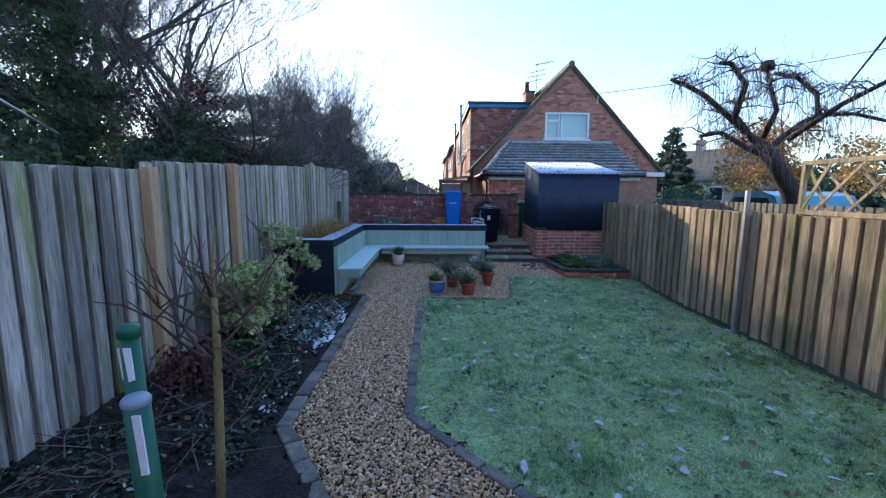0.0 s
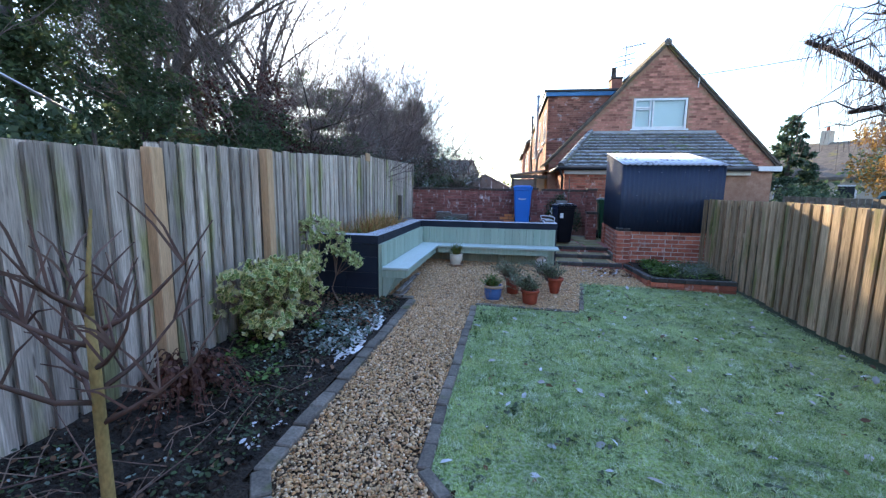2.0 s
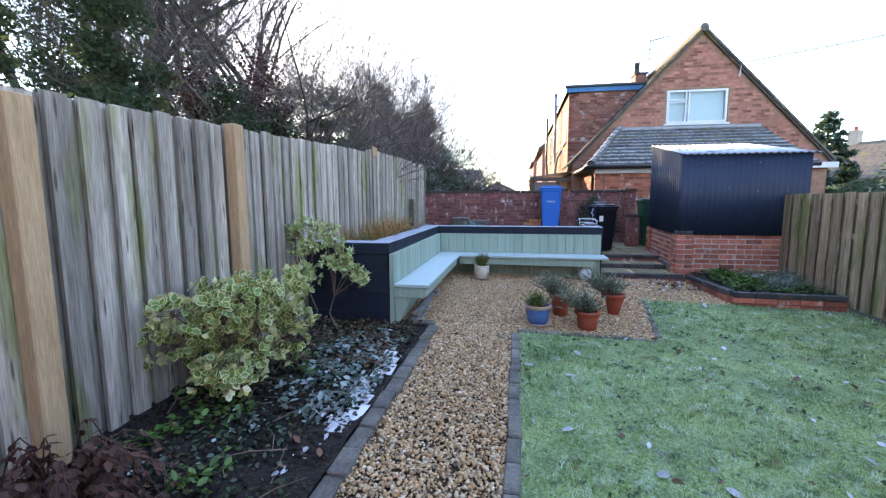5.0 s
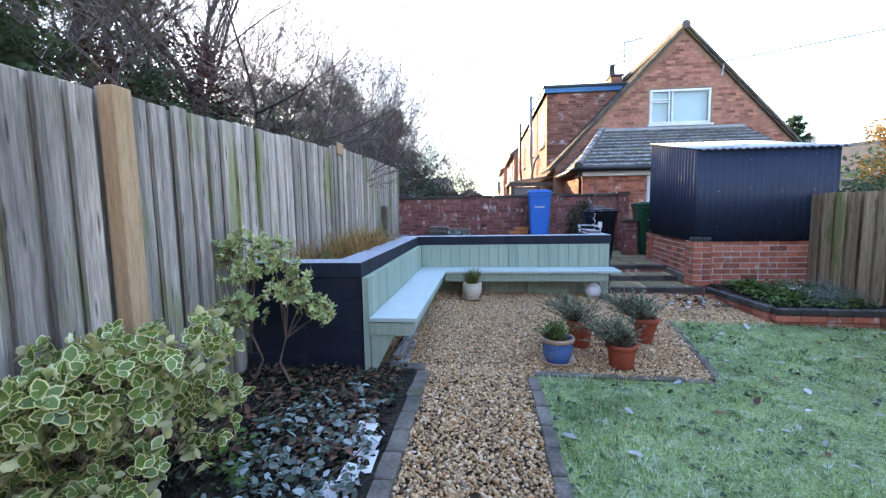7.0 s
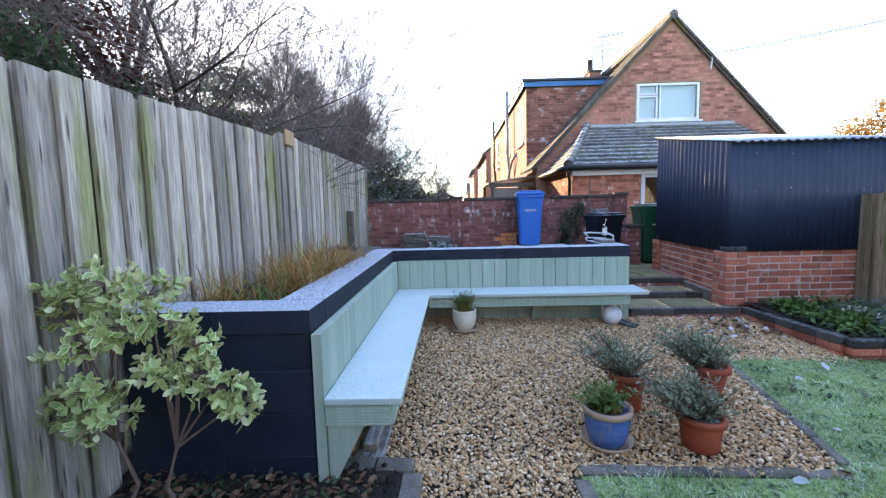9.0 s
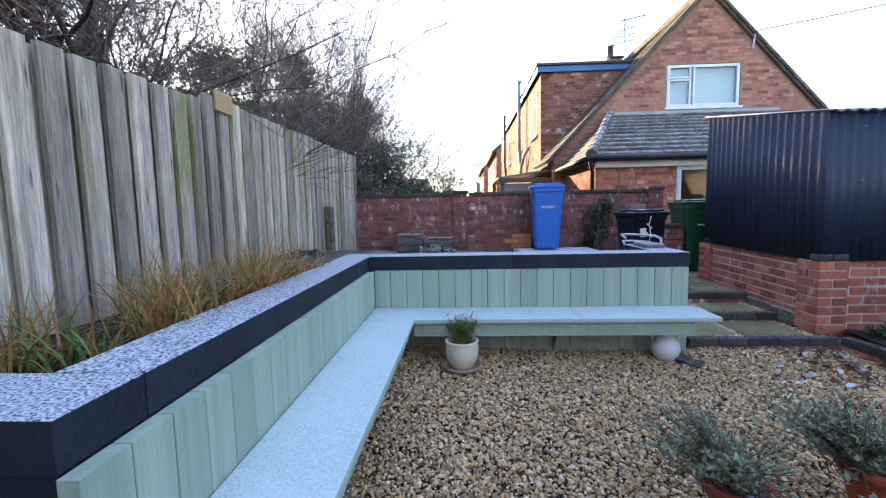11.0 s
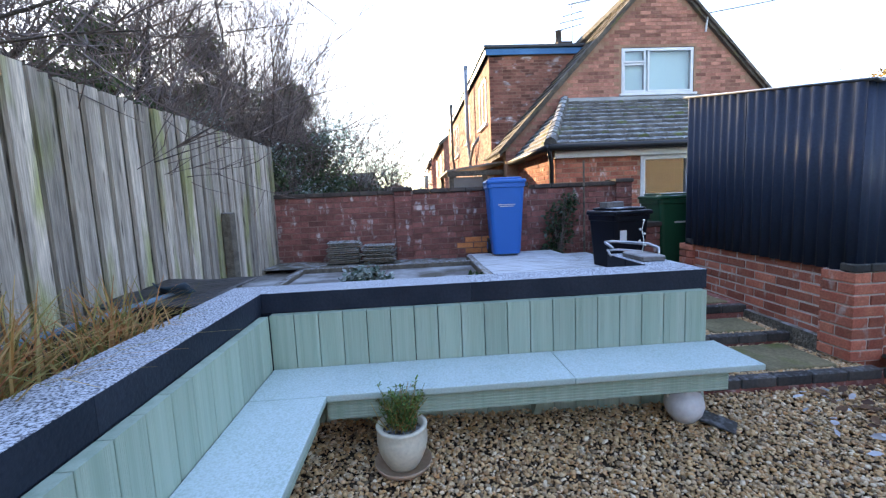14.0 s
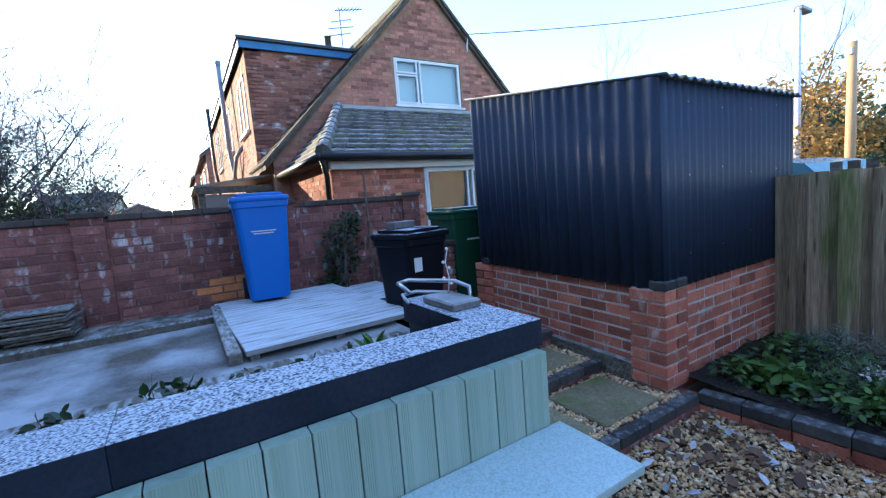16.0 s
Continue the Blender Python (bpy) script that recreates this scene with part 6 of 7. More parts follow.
def column(h0, h1, r, n, seed, wob=.25, x=0, y=0):
    """Uneven blobs stacked up a trunk."""
    q = random.Random(seed)
    return [(x + q.gauss(0, wob), y + q.gauss(0, wob), h0 + (h1 - h0) * k / n + q.uniform(-.2, .2), r * q.uniform(.55, 1.25), r * q.uniform(.55, 1.25), (h1 - h0) / n * q.uniform(.5, .95)) for k in range(n)]


def heap(n, rx, ry, z0, z1, r, seed):
    q = random.Random(seed)
    return [(q.uniform(-rx, rx), q.uniform(-ry, ry), q.uniform(z0, z1), r * q.uniform(.5, 1.2), r * q.uniform(.5, 1.2), r * q.uniform(.4, 1.0)) for _ in range(n)]


IVY = "tall dark ivy-clad tree behind the fence"
for x, y, h, rr, sd, mt, n in ((-4.4, 0.9, 10, .95, 1, "ever", 9000), (-5.2, 2.9, 11, .8, 2, "ever", 12000), (-6.0, 4.6, 11, .75, 3, "ivy", 24000), (-6.6, 6.1, 12, .62, 4, "ivy", 22000),
                               (-6.4, 7.7, 12, .62, 5, "ivy", 20000), (-9.5, 10.8, 13, .9, 6, "ivy", 22000), (-9.0, 13.3, 15, .62, 7, "ever", 22000), (-10.6, 13.6, 15, .6, 9, "ever", 18000), (-9.5, 9.5, 10, .9, 8, "ever", 16000)):
    tree("ivy_tree", IVY, (x, y, -.16), h, .17, 10 + sd, 4, .5, .4, 2, first=.45, crown=[(mt, column(.6, h * .92, rr, 22, sd, .22), n, (.05, .13))])
tree("bare_tree", "tall leafless tree with wide spreading branches", (-6.2, 10.9, -.16), 10.5, .17, 21, 6, .5, .3, 3, stems_n=2, first=.36, crown=[("ivy", column(.3, 3.4, .6, 11, 6), 8000, (.05, .11))])
tree("bare_tree", "tall leafless tree, fine twigs against the sky", (-7.9, 13.4, -.16), 10, .16, 22, 6, .5, .3, 2, stems_n=3, first=.36, crown=[("ivy", column(.3, 3.4, .7, 11, 7), 7000, (.05, .11))])
tree("red_leaved_tree", "small tree with a few dark red leaves", (-4.9, 9.2, -.16), 4.6, .08, 23, 5, .6, .3, 3, stems_n=3, crown=[("redleaf", heap(26, .9, 1.0, 2.0, 3.9, .5, 8), 5200, (.04, .09)), ("ivy", heap(22, 1.0, 1.6, .8, 3.3, .6, 9), 18000, (.05, .11))])
tree("ivy_tree", "bushy dark ivy-covered tree beyond the fence", (-5.3, 13.2, -.16), 5.8, .11, 24, 5, .5, .4, 2, stems_n=4, first=.4, crown=[("ivy", column(.4, 4.6, .7, 15, 10, .4), 13000, (.05, .11))])
tree("bare_tree", "many-stemmed leafless tree with upright fine twigs", (-4.5, 15.2, -.16), 7.4, .09, 25, 6, .48, .35, 2, stems_n=7, first=.34, crown=[("ivy", column(.4, 5.2, .45, 16, 11, .3), 8000, (.05, .10))])
tree("bare_tree", "many-stemmed leafless tree with rounded twiggy crown", (-3.5, 16.6, -.16), 5.8, .08, 26, 6, .5, .3, 2, stems_n=6, first=.34, crown=[("ivy", column(.4, 3.4, .5, 11, 12, .4), 6000, (.05, .10))])
# several of these are added to keep the sun off shed and fence
for x, y, h, sd in ((-5.2, 20.5, 6.4, 31), (-4.3, 22.2, 6.4, 38), (-5.6, 24.6, 7.0, 39), (-6.8, 18.5, 6.0, 32), (-7.3, 22.7, 6.6, 33), (-9.5, 17.5, 6.6, 34), (-10.5, 22, 8.5, 35), (-7.7, 26, 7.4, 36), (-12, 13, 9.5, 37)):
    tree("wood_tree", "bare ivy-hung tree of the wood beyond the fence", (x, y, -.16), h, .12, sd, 4, .5, .35, 2, stems_n=4, first=.38, crown=[("ivy", column(.4, h * .9, .85, 15, sd, .5), 8500, (.06, .13))])
# added tree, its crown sized and placed to block the sun from the shed
tree("ivy_tree", "dense ivy-smothered tree added beyond the wall to keep the sun off the shed", (-4.8, 23.0, -.16), 6.2, .12, 55, 4, .5, .35, 2, stems_n=3, first=.4, crown=[("ivy", heap(34, .6, 1.4, 1.2, 5.9, .6, 55), 26000, (.06, .13))])
tree("frosted_bush", "dense frosted evergreen bush behind the brick wall", (-2.9, 14.3, -.16), 3.5, .04, 27, 5, .6, .4, 2, stems_n=6, category="bush", crown=[("ivy", heap(24, 1.1, .8, .5, 2.5, .5, 13), 19000, (.04, .09)), ("frosty", heap(26, 1.3, .9, 1.2, 3.2, .45, 14), 6500, (.03, .07))])
tree("frosted_bush", "straggly frosted bush with arching twigs", (-1.6, 15.0, -.16), 2.8, .03, 28, 5, .65, .3, 2, stems_n=6, category="bush", crown=[("ivy", heap(18, .8, .7, .4, 1.7, .42, 15), 11000, (.04, .09)), ("frosty", heap(18, 1.0, .7, .8, 2.4, .35, 16), 4200, (.03, .07))])
tree("frosted_bush", "low evergreen bush along the fence", (-4.0, 11.6, -.16), 3.4, .05, 29, 5, .6, .4, 2, stems_n=4, category="bush", crown=[("ivy", heap(24, 1.0, 1.4, .4, 2.7, .55, 17), 18000, (.05, .11))])
tree("slender_tree", "slim leafless sapling with a few hanging leaves", (-0.2, 19.5, -.16), 3.6, .04, 30, 5, .55, .35, 2, twig="twig", crown=[("deadleaf", heap(8, .9, .9, 1.6, 3.2, .4, 18), 120, (.05, .1))])
hedge = thing("hedge_row", "dark evergreen hedge close behind the timber fence", "hedge", (-3.6, 5.5, -.16))
v, f = leaf_blobs([(rng.uniform(-.9, .3), y, rng.uniform(.6, 1.9), .7, .7, .6) for y in np.arange(-7, 6, .45)], 24000, (.05, .11))
child("crown", mesh_np("crown", v, f, M["ever"]), hedge)
for k in range(14):
    child("stem", Build().tube([(rng.uniform(-.3, .3), -6.8 + k * .95, 0), (rng.uniform(-.3, .3), -6.8 + k * .95, 2.2)], [.05, .02], 6).mesh("stem", M["bark"]), hedge)
v, f = leaf_blobs([(rng.uniform(-34, -8), y, rng.uniform(.5, 3.5), 2.2, 2.2, 1.8) for y in rng.uniform(18, 75, 60)] + [(rng.uniform(-8, 0), y, rng.uniform(.3, 1.8), 1.6, 1.6, 1.1) for y in rng.uniform(36, 70, 26)], 20000, (.4, .75))
tagged(new("far_woods", mesh_np("far_woods", v, f, M["ever"])), "dark hedges and woods in the distance", "woods", kind="stuff")
v, f = leaf_blobs([(rng.uniform(17, 40), y, rng.uniform(.5, 3.2), 2.0, 2.0, 1.5) for y in rng.uniform(6, 62, 55)], 22000, (.25, .5))
tagged(new("far_hedges", mesh_np("far_hedges", v, f, M["ever"])), "dark hedges along the gardens across the road", "hedge", kind="stuff")
tree("autumn_tree", "tree with golden brown autumn leaves across the road", (17.0, 20.0, -.16), 6.0, .14, 41, 5, .55, .45, 2, crown=[("yellow", heap(30, 2.4, 2.4, 1.4, 5.0, .9, 19), 9000, (.1, .2))])
tree("autumn_tree", "tree with golden brown autumn leaves across the road", (21.5, 14.0, -.16), 6.0, .14, 42, 5, .55, .45, 2, crown=[("yellow", heap(26, 2.0, 2.0, 2.0, 5.4, .9, 20), 6000, (.1, .2))])
tree("autumn_tree", "bare orange-twigged tree across the road", (19.0, 9.0, -.16), 7.5, .16, 43, 5, .5, .5, 2, twig="twig", crown=[("yellow", heap(20, 2.0, 2.0, 2.5, 6.0, .9, 21), 2500, (.1, .2))])
tree("autumn_tree", "golden willow-like tree across the road", (15.0, 12.2, -.16), 5.0, .12, 44, 5, .55, .3, 2, twig="twig", crown=[("yellow", heap(20, 1.5, 1.5, 1.4, 4.0, .7, 22), 3500, (.08, .16))])
con = thing("conifer", "slender dark conifer with layered branches", "conifer", (14.2, 25.0, -.16))
child("trunk", Build().tube([(0, 0, 0), (0, 0, 5.5)], [.16, .02], 8).mesh("trunk", M["bark"]), con)
v, f = leaf_blobs([(math.cos(k * 2.4) * (1.3 - k * .034), math.sin(k * 2.4) * (1.3 - k * .034), 1.4 + k * .115, .55 - k * .012, .55 - k * .012, .14) for k in range(35)], 6000, (.14, .28))
child("crown", mesh_np("crown", v, f, M["ever"]), con)
for k in range(3):
    plant("garden_bush", "dark evergreen garden bush beyond the fence", "bush", (6.6 + k * .75, 10.9 + (k % 3) * 1.1, -.16), M["ivy"], [(rng.uniform(-.5, .5), rng.uniform(-.5, .5), .3 + .25 * j, .5, .5, .35) for j in range(6)], 2600, (.05, .12), stem=(8, .5, 1.6, .02, M["twig_dark"]), group="garden bushes", seed=60 + k)

# weeping tree beyond the east fence
weep = thing("weeping_tree", "leafless weeping crab apple with gnarled dark limbs", "tree", (6.75, 7.2, -.16))
tb, lb, wb = Build(), Build(), Build()
W = lambda x, z, y=0.0: Vector((x - 6.75, y, z + .16))
rnd = random.Random(5)
tb.tube([W(6.78, -.16), W(6.62, .8), W(6.36, 1.65), W(6.02, 2.12), W(5.68, 2.46)], [.2, .17, .15, .13, .12], 10)
WEEPING = [
    [W(5.70, 2.45), W(5.26, 2.86, .1), W(4.85, 3.25, .2), W(4.5, 3.42, .2), W(4.2, 3.50, .15)],
    [W(5.75, 2.48), W(5.80, 2.95, -.2), W(5.66, 3.3, -.2), W(5.53, 3.58, -.25)],
    [W(5.85, 2.3), W(6.3, 2.6, .2), W(6.7, 2.85, .3), W(7.1, 3.0, .4), W(7.6, 3.0, .3), W(8.2, 2.85, .2)],
    [W(6.0, 2.1), W(5.6, 2.25, -.2), W(5.2, 2.33, -.4), W(4.78, 2.56, -.4), W(4.45, 2.5, -.4)],
    [W(5.5, 2.62), W(5.6, 3.0, .5), W(5.9, 3.3, .9), W(6.4, 3.45, 1.2)],
    [W(6.2, 2.5), W(6.6, 3.0, -.5), W(7.0, 3.3, -.8), W(7.5, 3.3, -1.0)],
    [W(5.25, 2.86), W(5.1, 3.3, -.4), W(4.7, 3.55, -.6), W(4.4, 3.5, -.8)],
    [W(6.7, 2.85), W(6.8, 3.3, .2), W(6.5, 3.6, .3), W(6.1, 3.66, .3)]]
for limb in WEEPING:
    r0 = rnd.uniform(.048, .066)
    lb.tube(limb, [r0 * (1 - .6 * k / len(limb)) for k in range(len(limb))], 7)
    for _ in range(11):
        k = rnd.randrange(len(limb) - 1)
        p = limb[k].lerp(limb[k + 1], rnd.random())
        a, q = rnd.uniform(0, 2 * math.pi), [p]
        sp = rnd.uniform(.25, .8)
        for j in range(1, 6):
            t = j / 5
            q.append(p + Vector((math.cos(a) * sp * t + rnd.gauss(0, .04), math.sin(a) * sp * t + rnd.gauss(0, .04), .42 * t * rnd.uniform(.6, 1.3) - .55 * t * t)))
        lb.tube(q, [.015, .012, .010, .008, .006, .004], 4)
        for _ in range(10):
            i = rnd.randrange(1, 5)
            s, b2 = q[i], rnd.uniform(0, 2 * math.pi)
            w, ln = rnd.uniform(.1, .35), rnd.uniform(.2, .65)
            wb.tube([s, s + Vector((math.cos(b2) * w * .6, math.sin(b2) * w * .6, .06)), s + Vector((math.cos(b2) * w, math.sin(b2) * w, -ln * .45)), s + Vector((math.cos(b2) * w * 1.2, math.sin(b2) * w * 1.2, -ln))], [.0045, .0035, .003, .002], 3, False)
child("trunk", tb.mesh("trunk", M["bark_crab"], True), weep)
child("branchwork", lb.mesh("branchwork", M["bark_crab"], True), weep)
child("twigwork", wb.mesh("twigwork", M["twig_dark"]), weep)
child("knob", Build().spin([(.0, -.1), (.09, -.06), (.11, 0), (.08, .08), (0, .1)], 10, tuple(W(5.53, 3.62, -.25))).mesh("knob", M["bark_crab"], True), weep, "pruned knob")


# ---- plants in the garden ----
def shrub(name, label, at, centre, rim, clumps, n, size, seed, stem, trunks=((0, 0, .12),), flat=1.0, width=1.3):
    """A variegated shrub: leaves with a pale margin in whorls at the shoot tips."""
    t = thing(name, label, "shrub", at)
    q = random.Random(seed)
    b = Build()
    places, turns, sizes = [], [], []
    for k in trunks:
        b.tube([(k[0] * 1.3, k[1] * 1.2, -.04), (k[0] * .5 + q.uniform(-.03, .03), k[1] * .6, k[2] * .5), k], [stem * 1.2, stem, stem * .8], 6)
    for cx, cy, cz, cr in clumps:
        node = min(trunks, key=lambda k: (k[0] - cx) ** 2 + (k[1] - cy) ** 2 + .3 * (k[2] - cz) ** 2)
        b.tube([node, ((cx + node[0]) / 2 + q.uniform(-.03, .03), (cy + node[1]) / 2, (cz * .6 + node[2] * .4)), (cx, cy, cz)], [stem * .7, stem * .55, stem * .35], 5)
        for _ in range(n):
            d = Vector((q.gauss(0, 1), q.gauss(0, 1), q.gauss(0, .8) + .3)).normalized()
            tip = Vector((cx, cy, cz)) + Vector((d.x, d.y, d.z * flat)) * cr * q.uniform(.5, 1.0)
            b.tube([(cx, cy, cz), tip], [stem * .3, stem * .15], 3, False)
            k = q.randint(5, 8)
            rot = d.to_track_quat("Z", "Y").to_matrix()
            for j in range(k):
                m = rot @ Matrix.Rotation(2 * math.pi * j / k + q.uniform(-.3, .3), 3, "Z") @ Matrix.Rotation(radians(q.uniform(5, 60)), 3, "X")
                places.append(tuple(tip + d * q.uniform(-.02, .02)))
                turns.append([list(row) for row in m])
                sizes.append(q.uniform(*size))
    places, turns, sizes = np.array(places), np.array(turns), np.array(sizes)
    child("stemwork", b.mesh("stemwork", M["twig"]), t)
    v, f = many(LEAF * (width, 1, 1), LEAFF, places, turns, sizes)
    child("foliage_margin", mesh_np("foliage_margin", v, f, M[rim]), t, "cream leaf margins")
    v, f = many(LEAF * (.76 * width, .84, 1) + (0, .08, .02), LEAFF, places, turns, sizes)
    child("foliage_centre", mesh_np("foliage_centre", v, f, M[centre]), t, "green leaf centres")
    return t


q = random.Random(3)
shrub("variegated_shrub", "bushy yellow-edged variegated shrub by the fence", (-1.78, 4.36, .05), "euonymus", "euonymus_rim", [(q.uniform(-.3, .24), q.uniform(-.38, .36), q.uniform(.20, .69), .15) for _ in range(32)], 22, (.040, .062), 1, .010)
shrub("pale_shrub", "tall pale-edged evergreen shrub with bare lower stems", (-1.9, 5.72, .06), "pale_leaf", "pale_rim",
      [(-.18, -.02, .96, .13), (-.05, .0, 1.02, .14), (.10, .0, .97, .13), (.2, -.04, .88, .11), (-.26, .04, .88, .11), (.02, -.06, .86, .13), (.26, .02, .76, .1), (-.1, -.08, .80, .12),
       (-.08, -.1, .62, .12), (-.2, -.04, .56, .11), (-.02, -.12, .52, .1), (-.3, .0, .50, .08), (.36, -.02, .60, .10), (.44, .0, .53, .09), (.3, -.04, .66, .08), (.14, -.06, .68, .09)],
      18, (.036, .056), 2, .009, ((-.1, .02, .36), (.16, .0, .34)), .7, .85)

sap = thing("sapling", "young leafless fruit tree with yellow-green stem", "tree", (-.84, 1.79, 0.0))
rnd = random.Random(12)
tb, lb, wb = Build(), Build(), Build()
tb.tube([(0, 0, -.05), (.02, 0, .35), (.045, -.02, .7), (.06, -.03, 1.0), (.06, -.03, 1.15)], [.024, .021, .019, .016, .012], 8)
tb.tube([(.06, -.03, 1.15), (.05, -.01, 1.28), (.07, 0, 1.46)], [.012, .008, .004], 6)
for k in range(11):
    a, z0 = k * 2.4 + rnd.uniform(-.3, .3), .80 + .036 * k
    L = rnd.uniform(.26, .42) * (1.15 - .03 * k)
    p = [Vector((.045, -.02, z0))]
    for j in range(1, 5):
        t = j / 4
        p.append(Vector((.045 + math.cos(a) * L * t * 1.05, -.02 + math.sin(a) * L * t * 1.05, z0 + L * (.45 * t + .5 * t * t) * rnd.uniform(.85, 1.1))))
    lb.tube(p, [.0095, .008, .006, .004, .002], 5)
    for _ in range(5):
        i = rnd.randrange(1, 4)
        e = Vector((rnd.gauss(0, .1), rnd.gauss(0, .1), rnd.uniform(.06, .22)))
        wb.tube([p[i], p[i] + e * .5 + Vector((0, 0, .02)), p[i] + e], [.005, .004, .002], 3, False)
for k in range(5):
    a, z0 = -1.2 + k * 1.3, .3 + .09 * k
    wb.tube([(.03, 0, z0), (.03 + math.cos(a) * .25, math.sin(a) * .25, z0 + .02), (.03 + math.cos(a) * .55, math.sin(a) * .55, z0 + .1)], [.004, .003, .0015], 4, False)
child("trunk", tb.mesh("trunk", M["sap_bark"], True), sap)
child("branchwork", lb.mesh("branchwork", M["sap_twig"], True), sap)
child("twigwork", wb.mesh("twigwork", M["sap_twig"]), sap)

fern = thing("dead_fern", "collapsed reddish-brown dead fern in the bed", "plant", (-1.74, 3.2, .06))
rnd = random.Random(14)
pl, tu, si, st = [], [], [], Build()
for k in range(60):
    a, L, h = rnd.uniform(0, 6.28), rnd.uniform(.2, .50), rnd.uniform(.12, .36)
    pv = None
    for j in range(9):
        t = j / 8
        c = Vector((math.cos(a) * L * t, math.sin(a) * L * t, h * math.sin(math.pi * min(1, t * 1.05)) * .9 + .02))
        if pv:
            st.tube([pv, c], [.003, .0025], 3, False)
            for s in (-1, 1, 0):
                pl.append(tuple(c)), si.append(rnd.uniform(.03, .07) * (1.1 - .6 * t))
                m = Matrix.Rotation(a - math.pi / 2 + s * 1.1, 3, "Z") @ Matrix.Rotation(rnd.uniform(-1.4, -.2), 3, "X")
                tu.append([list(r2) for r2 in m])
        pv = c
child("stemwork", st.mesh("stemwork", M["dead_fern"]), fern)
v, f = many(LEAF, LEAFF, np.array(pl), np.array(tu), np.array(si))
child("foliage", mesh_np("foliage", v, f, M["dead_fern"]), fern)


def grass_tuft(name, label, at, n, length, material, seed, wide=.0055, spreadr=.16):
    t = thing(name, label, "ornamental grass", at, "grass tufts")
    q = random.Random(seed)
    fresh, dead = Build(), Build()
    for k in range(n):
        b = dead if k % 3 == 0 else fresh
        a, L, out = q.uniform(0, 6.28), length * q.uniform(.35, .95), q.uniform(.25, 1.2)
        x0, y0 = q.gauss(0, spreadr * .5), q.gauss(0, spreadr * .5)
        ca, sa, k = math.cos(a), math.sin(a), len(b.v)
        for j in range(5):
            s = j / 4
            rr, zz, w = out * L * s ** 1.4, L * (s - .55 * out * s * s), wide * (1 - s * .85)
            b.v += [(x0 + ca * rr - sa * w, y0 + sa * rr + ca * w, zz), (x0 + ca * rr + sa * w, y0 + sa * rr - ca * w, zz)]
        b.f += [(k + 2 * j, k + 2 * j + 1, k + 2 * j + 3, k + 2 * j + 2) for j in range(4)]
    child("foliage", fresh.mesh("foliage", M[material]), t)
    child("dead_foliage", dead.mesh("dead_foliage", M["rust_blades"]), t, "red-brown withered blades")
    return t


for i, (x, y, n, L, mt) in enumerate(((-1.92, 6.5, 90, .4, "straw"), (-1.64, 6.85, 170, .52, "straw"), (-1.85, 7.15, 150, .50, "straw"), (-1.62, 7.45, 190, .54, "straw"), (-1.82, 7.75, 150, .48, "straw"), (-1.64, 8.05, 150, .46, "straw"), (-1.85, 8.35, 80, .34, "straw"), (-1.72, 6.5, 70, .36, "green"))):
    grass_tuft("sedge_tuft", "arching tuft of straw and green sedge in the planter", (x, y, .80), n, L, mt, i)

in_bed = lambda x, y: x < path_left(y) - .12
strew("ground_cover", "low dark ground-cover leaves in the border", "ground cover", M["darkgreen"], 6000, (-2.15, 1.0, -.9, 6.0), lambda x, y: in_bed(x, y) and noise.noise((x * 1.6, y * 1.6, 5)) > -.12, (.018, .042), .06, 1.1, low=lambda x, y: gz(x, y) + .03)
strew("soil_clods", "crumbly dark clods of soil in the border", "soil", M["soil"], 5000, (-2.15, 1.0, -.9, 6.1), in_bed, (.015, .05), .03, 1.5, PEB, PEBF, low=lambda x, y: gz(x, y) + .02)
strew("green_seedlings", "patch of fresh green leaves in the border", "ground cover", M["green"], 1600, (-2.15, 3.4, -1.3, 5.0), lambda x, y: noise.noise((x * 2, y * 2, 9)) > .12, (.03, .06), .09, 1.0, low=lambda x, y: gz(x, y) + .03)
strew("frosted_groundcover", "patch of frosted grey-white leaves by the edging", "ground cover", M["frosty"], 2000, (-1.6, 3.9, -.92, 5.7), lambda x, y: ((x + 1.2) / .34) ** 2 + ((y - 4.85) / .75) ** 2 < 1 + 1.2 * noise.noise((x * 6, y * 6, 1)) and noise.noise((x * 8, y * 8, 7)) > -.1, (.024, .064), .08, 1.0, low=lambda x, y: gz(x, y) + .04)
strew("frosted_leaf_litter", "white frosted leaf litter along the edging", "leaves", M["ice"], 420, (-1.1, 2.6, -.9, 5.4), lambda x, y: noise.noise((x * 9, y * 6, 2)) > .25 or ((x + .96) / .07) ** 2 + ((y - 4.3) / .5) ** 2 < 1, (.02, .05), .05, .9, low=lambda x, y: gz(x, y) + .035)
strew("leaf_litter", "brown leaf litter under the shrubs", "leaves", M["deadleaf"], 900, (-2.15, 4.8, -1.0, 6.0), in_bed, (.03, .065), .05, .8, low=lambda x, y: gz(x, y) + .035)
strew("bed_litter", "scattered dead leaves and bits in the border", "leaves", M["deadleaf"], 260, (-2.15, 1.2, -.9, 5.0), in_bed, (.03, .06), .05, .8, low=lambda x, y: gz(x, y) + .035)
strew("frosted_seedlings", "small blue-green frosted leaves dotted over the soil", "ground cover", M["frosty"], 1500, (-2.1, 1.3, -.9, 4.6), lambda x, y: in_bed(x, y) and noise.noise((x * 3, y * 3, 4)) > .12, (.018, .036), .05, 1.0, low=lambda x, y: gz(x, y) + .03)
twigs = Build()
rnd = random.Random(31)
